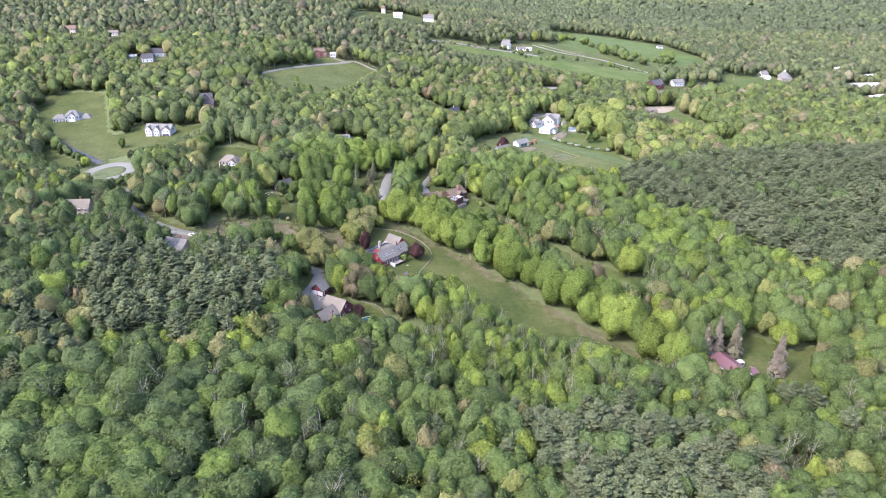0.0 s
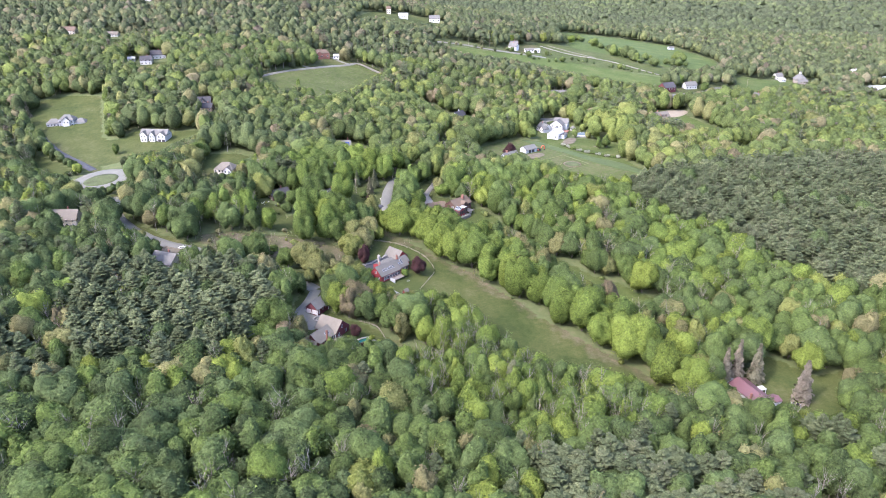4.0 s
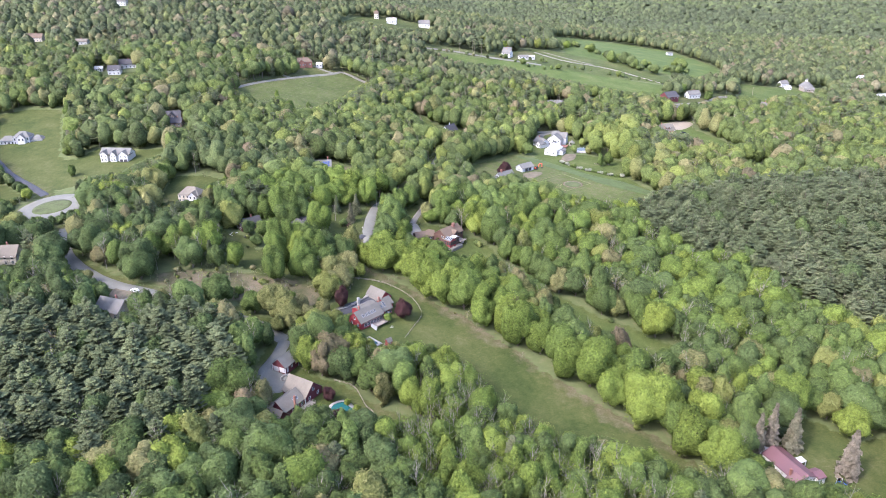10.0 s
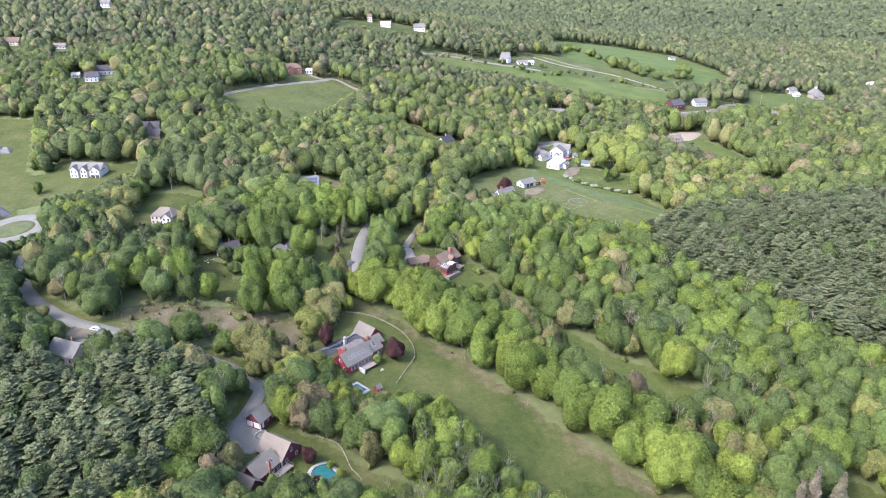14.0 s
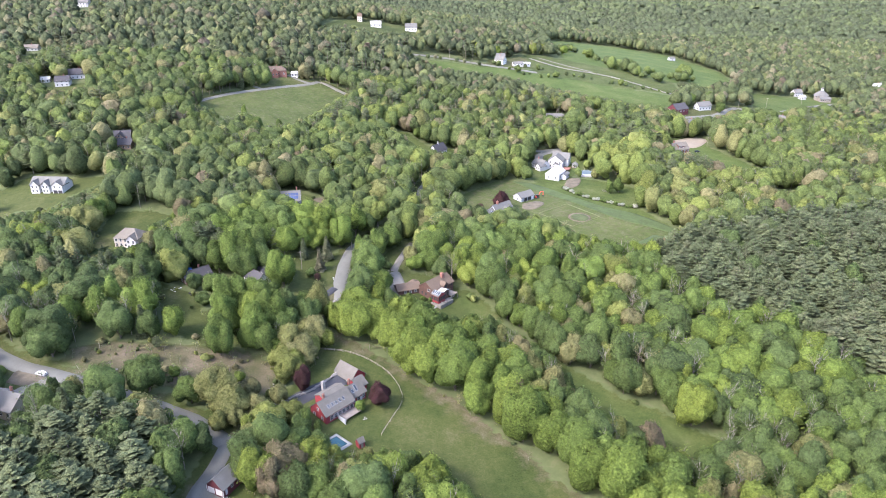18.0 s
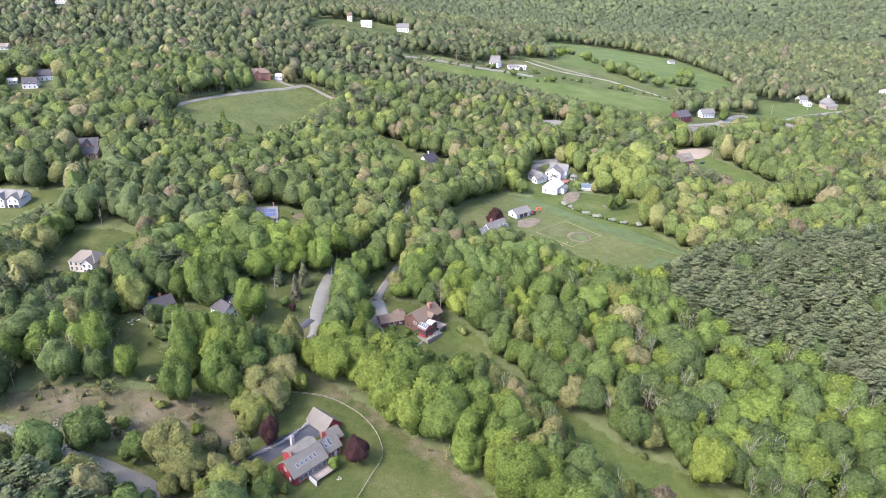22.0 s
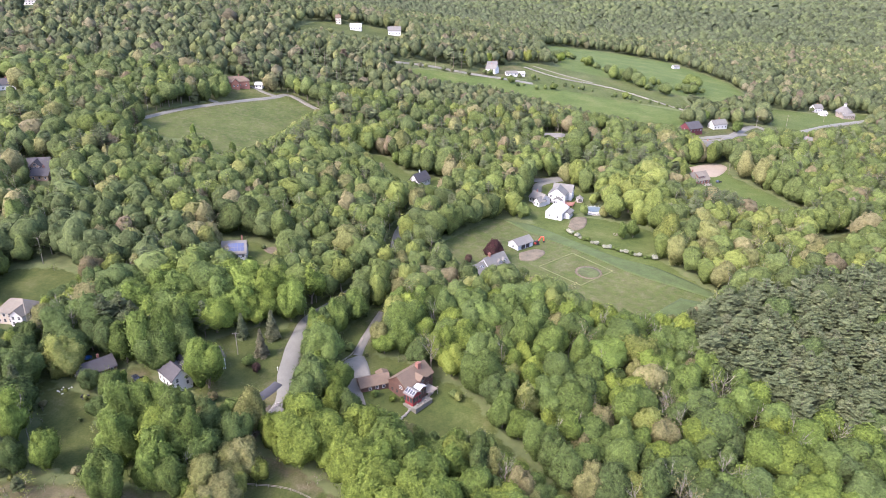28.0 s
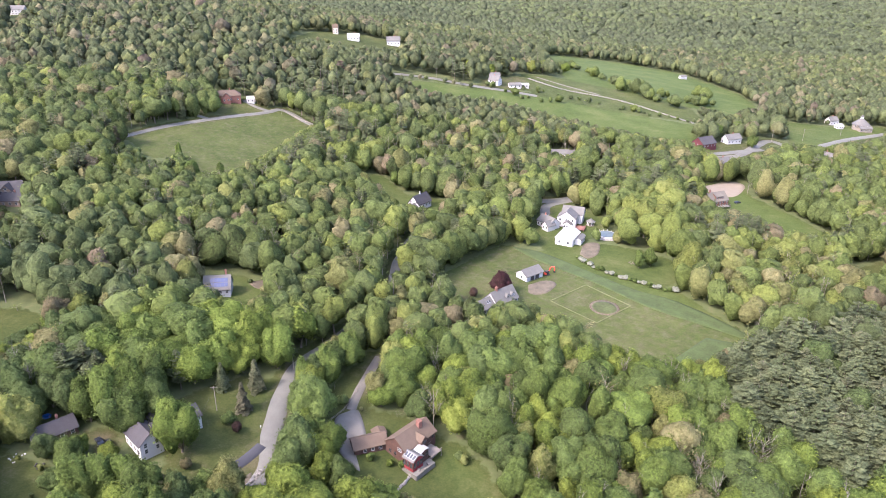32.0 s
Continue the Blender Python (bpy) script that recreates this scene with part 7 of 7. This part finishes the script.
# low scrub along the rims of the clearings and over the dry bank
x, y, rng = scatter(3.6, -200, 190, 250, 640, 77)
share = np.zeros(len(x))
for n, poly in CLEARINGS.items():
    if n in ("band", "greyfield", "whitelawn"):
        continue
    hit, dist = inside(x, y, poly)
    share = np.maximum(share, np.where(hit & (dist < 2.5), 0.22, 0))
    if n == "bank":
        share = np.maximum(share, np.where(hit, 0.60, 0))
for n, w, line in ROAD_LINES:
    for p in line:
        share[np.hypot(x - p.x, y - p.y) < w * 0.5 + 1.5] = 0
for a, b, r in HOUSE_SPOTS:
    share[np.hypot(x - a, y - b) < r] = 0
keep = rng.random(len(x)) < share
x, y = x[keep], y[keep]
n = len(x)
scrub = np.stack([x, y, ground_z(x, y), rng.uniform(0.8, 3.6, n), rng.uniform(1.1, 2.4, n), rng.uniform(0, 6.28, n), np.where(rng.random(n) < 0.5, rng.uniform(0.15, 0.4, n), rng.uniform(0.55, 0.84, n))], 1)
wispy = rng.random(n) < 0.6
scrub[wispy, 3] *= 1.3
scrub[wispy, 4] *= 1.5
for kn, some, words in (("maple", ~wispy, "low mixed scrub and bushes"), ("bare", wispy, "thin grey and tan brush on dry grass")):
    tagged(new("scrub", wood_mesh("scrub", kn, "B", scrub[some])), words, "scrub", kind="stuff")

# bushes along old walls and field edges on the far hill
HEDGES = [
    (5.5, 6, 10, [(134.6, 1051.2), (183.2, 1117.4), (220.6, 1040.9), (263.7, 991.1), (307.2, 971.6)]),
    (6, 2, 5, [(108.6, 951.2), (160.3, 935.7), (210.0, 909.2), (264.4, 883.8)]),
    (9, 3, 7, [(65.7, 951.9), (88.8, 926.6), (117.7, 915.3), (144.9, 913.9)]),
    (5, 7, 12, [(218.9, 1008.9), (235.6, 1001.3), (244.3, 968.2), (256.1, 949.0)]),
    (6, 7, 11, [(312.3, 1049.1), (309.9, 1015.5), (289.8, 969.0)]),
]
rows, rng = [], np.random.default_rng(91)
for gap, lo, hi, line in HEDGES:
    for p in curve_points(line, gap):
        if rng.random() < 0.12:
            continue
        x, y = p.x + rng.uniform(-5, 5), p.y + rng.uniform(-5, 5)
        rows.append((x, y, gz(x, y), rng.uniform(lo, hi) * rng.uniform(0.7, 1.6), rng.uniform(1.2, 1.9), rng.uniform(0, 6), rng.uniform(0.15, 0.45)))
tagged(new("hedge_bushes", wood_mesh("hedge_bushes", "maple", "B", np.array(rows))), "lines of bushes along the far fields", "hedge", kind="stuff")
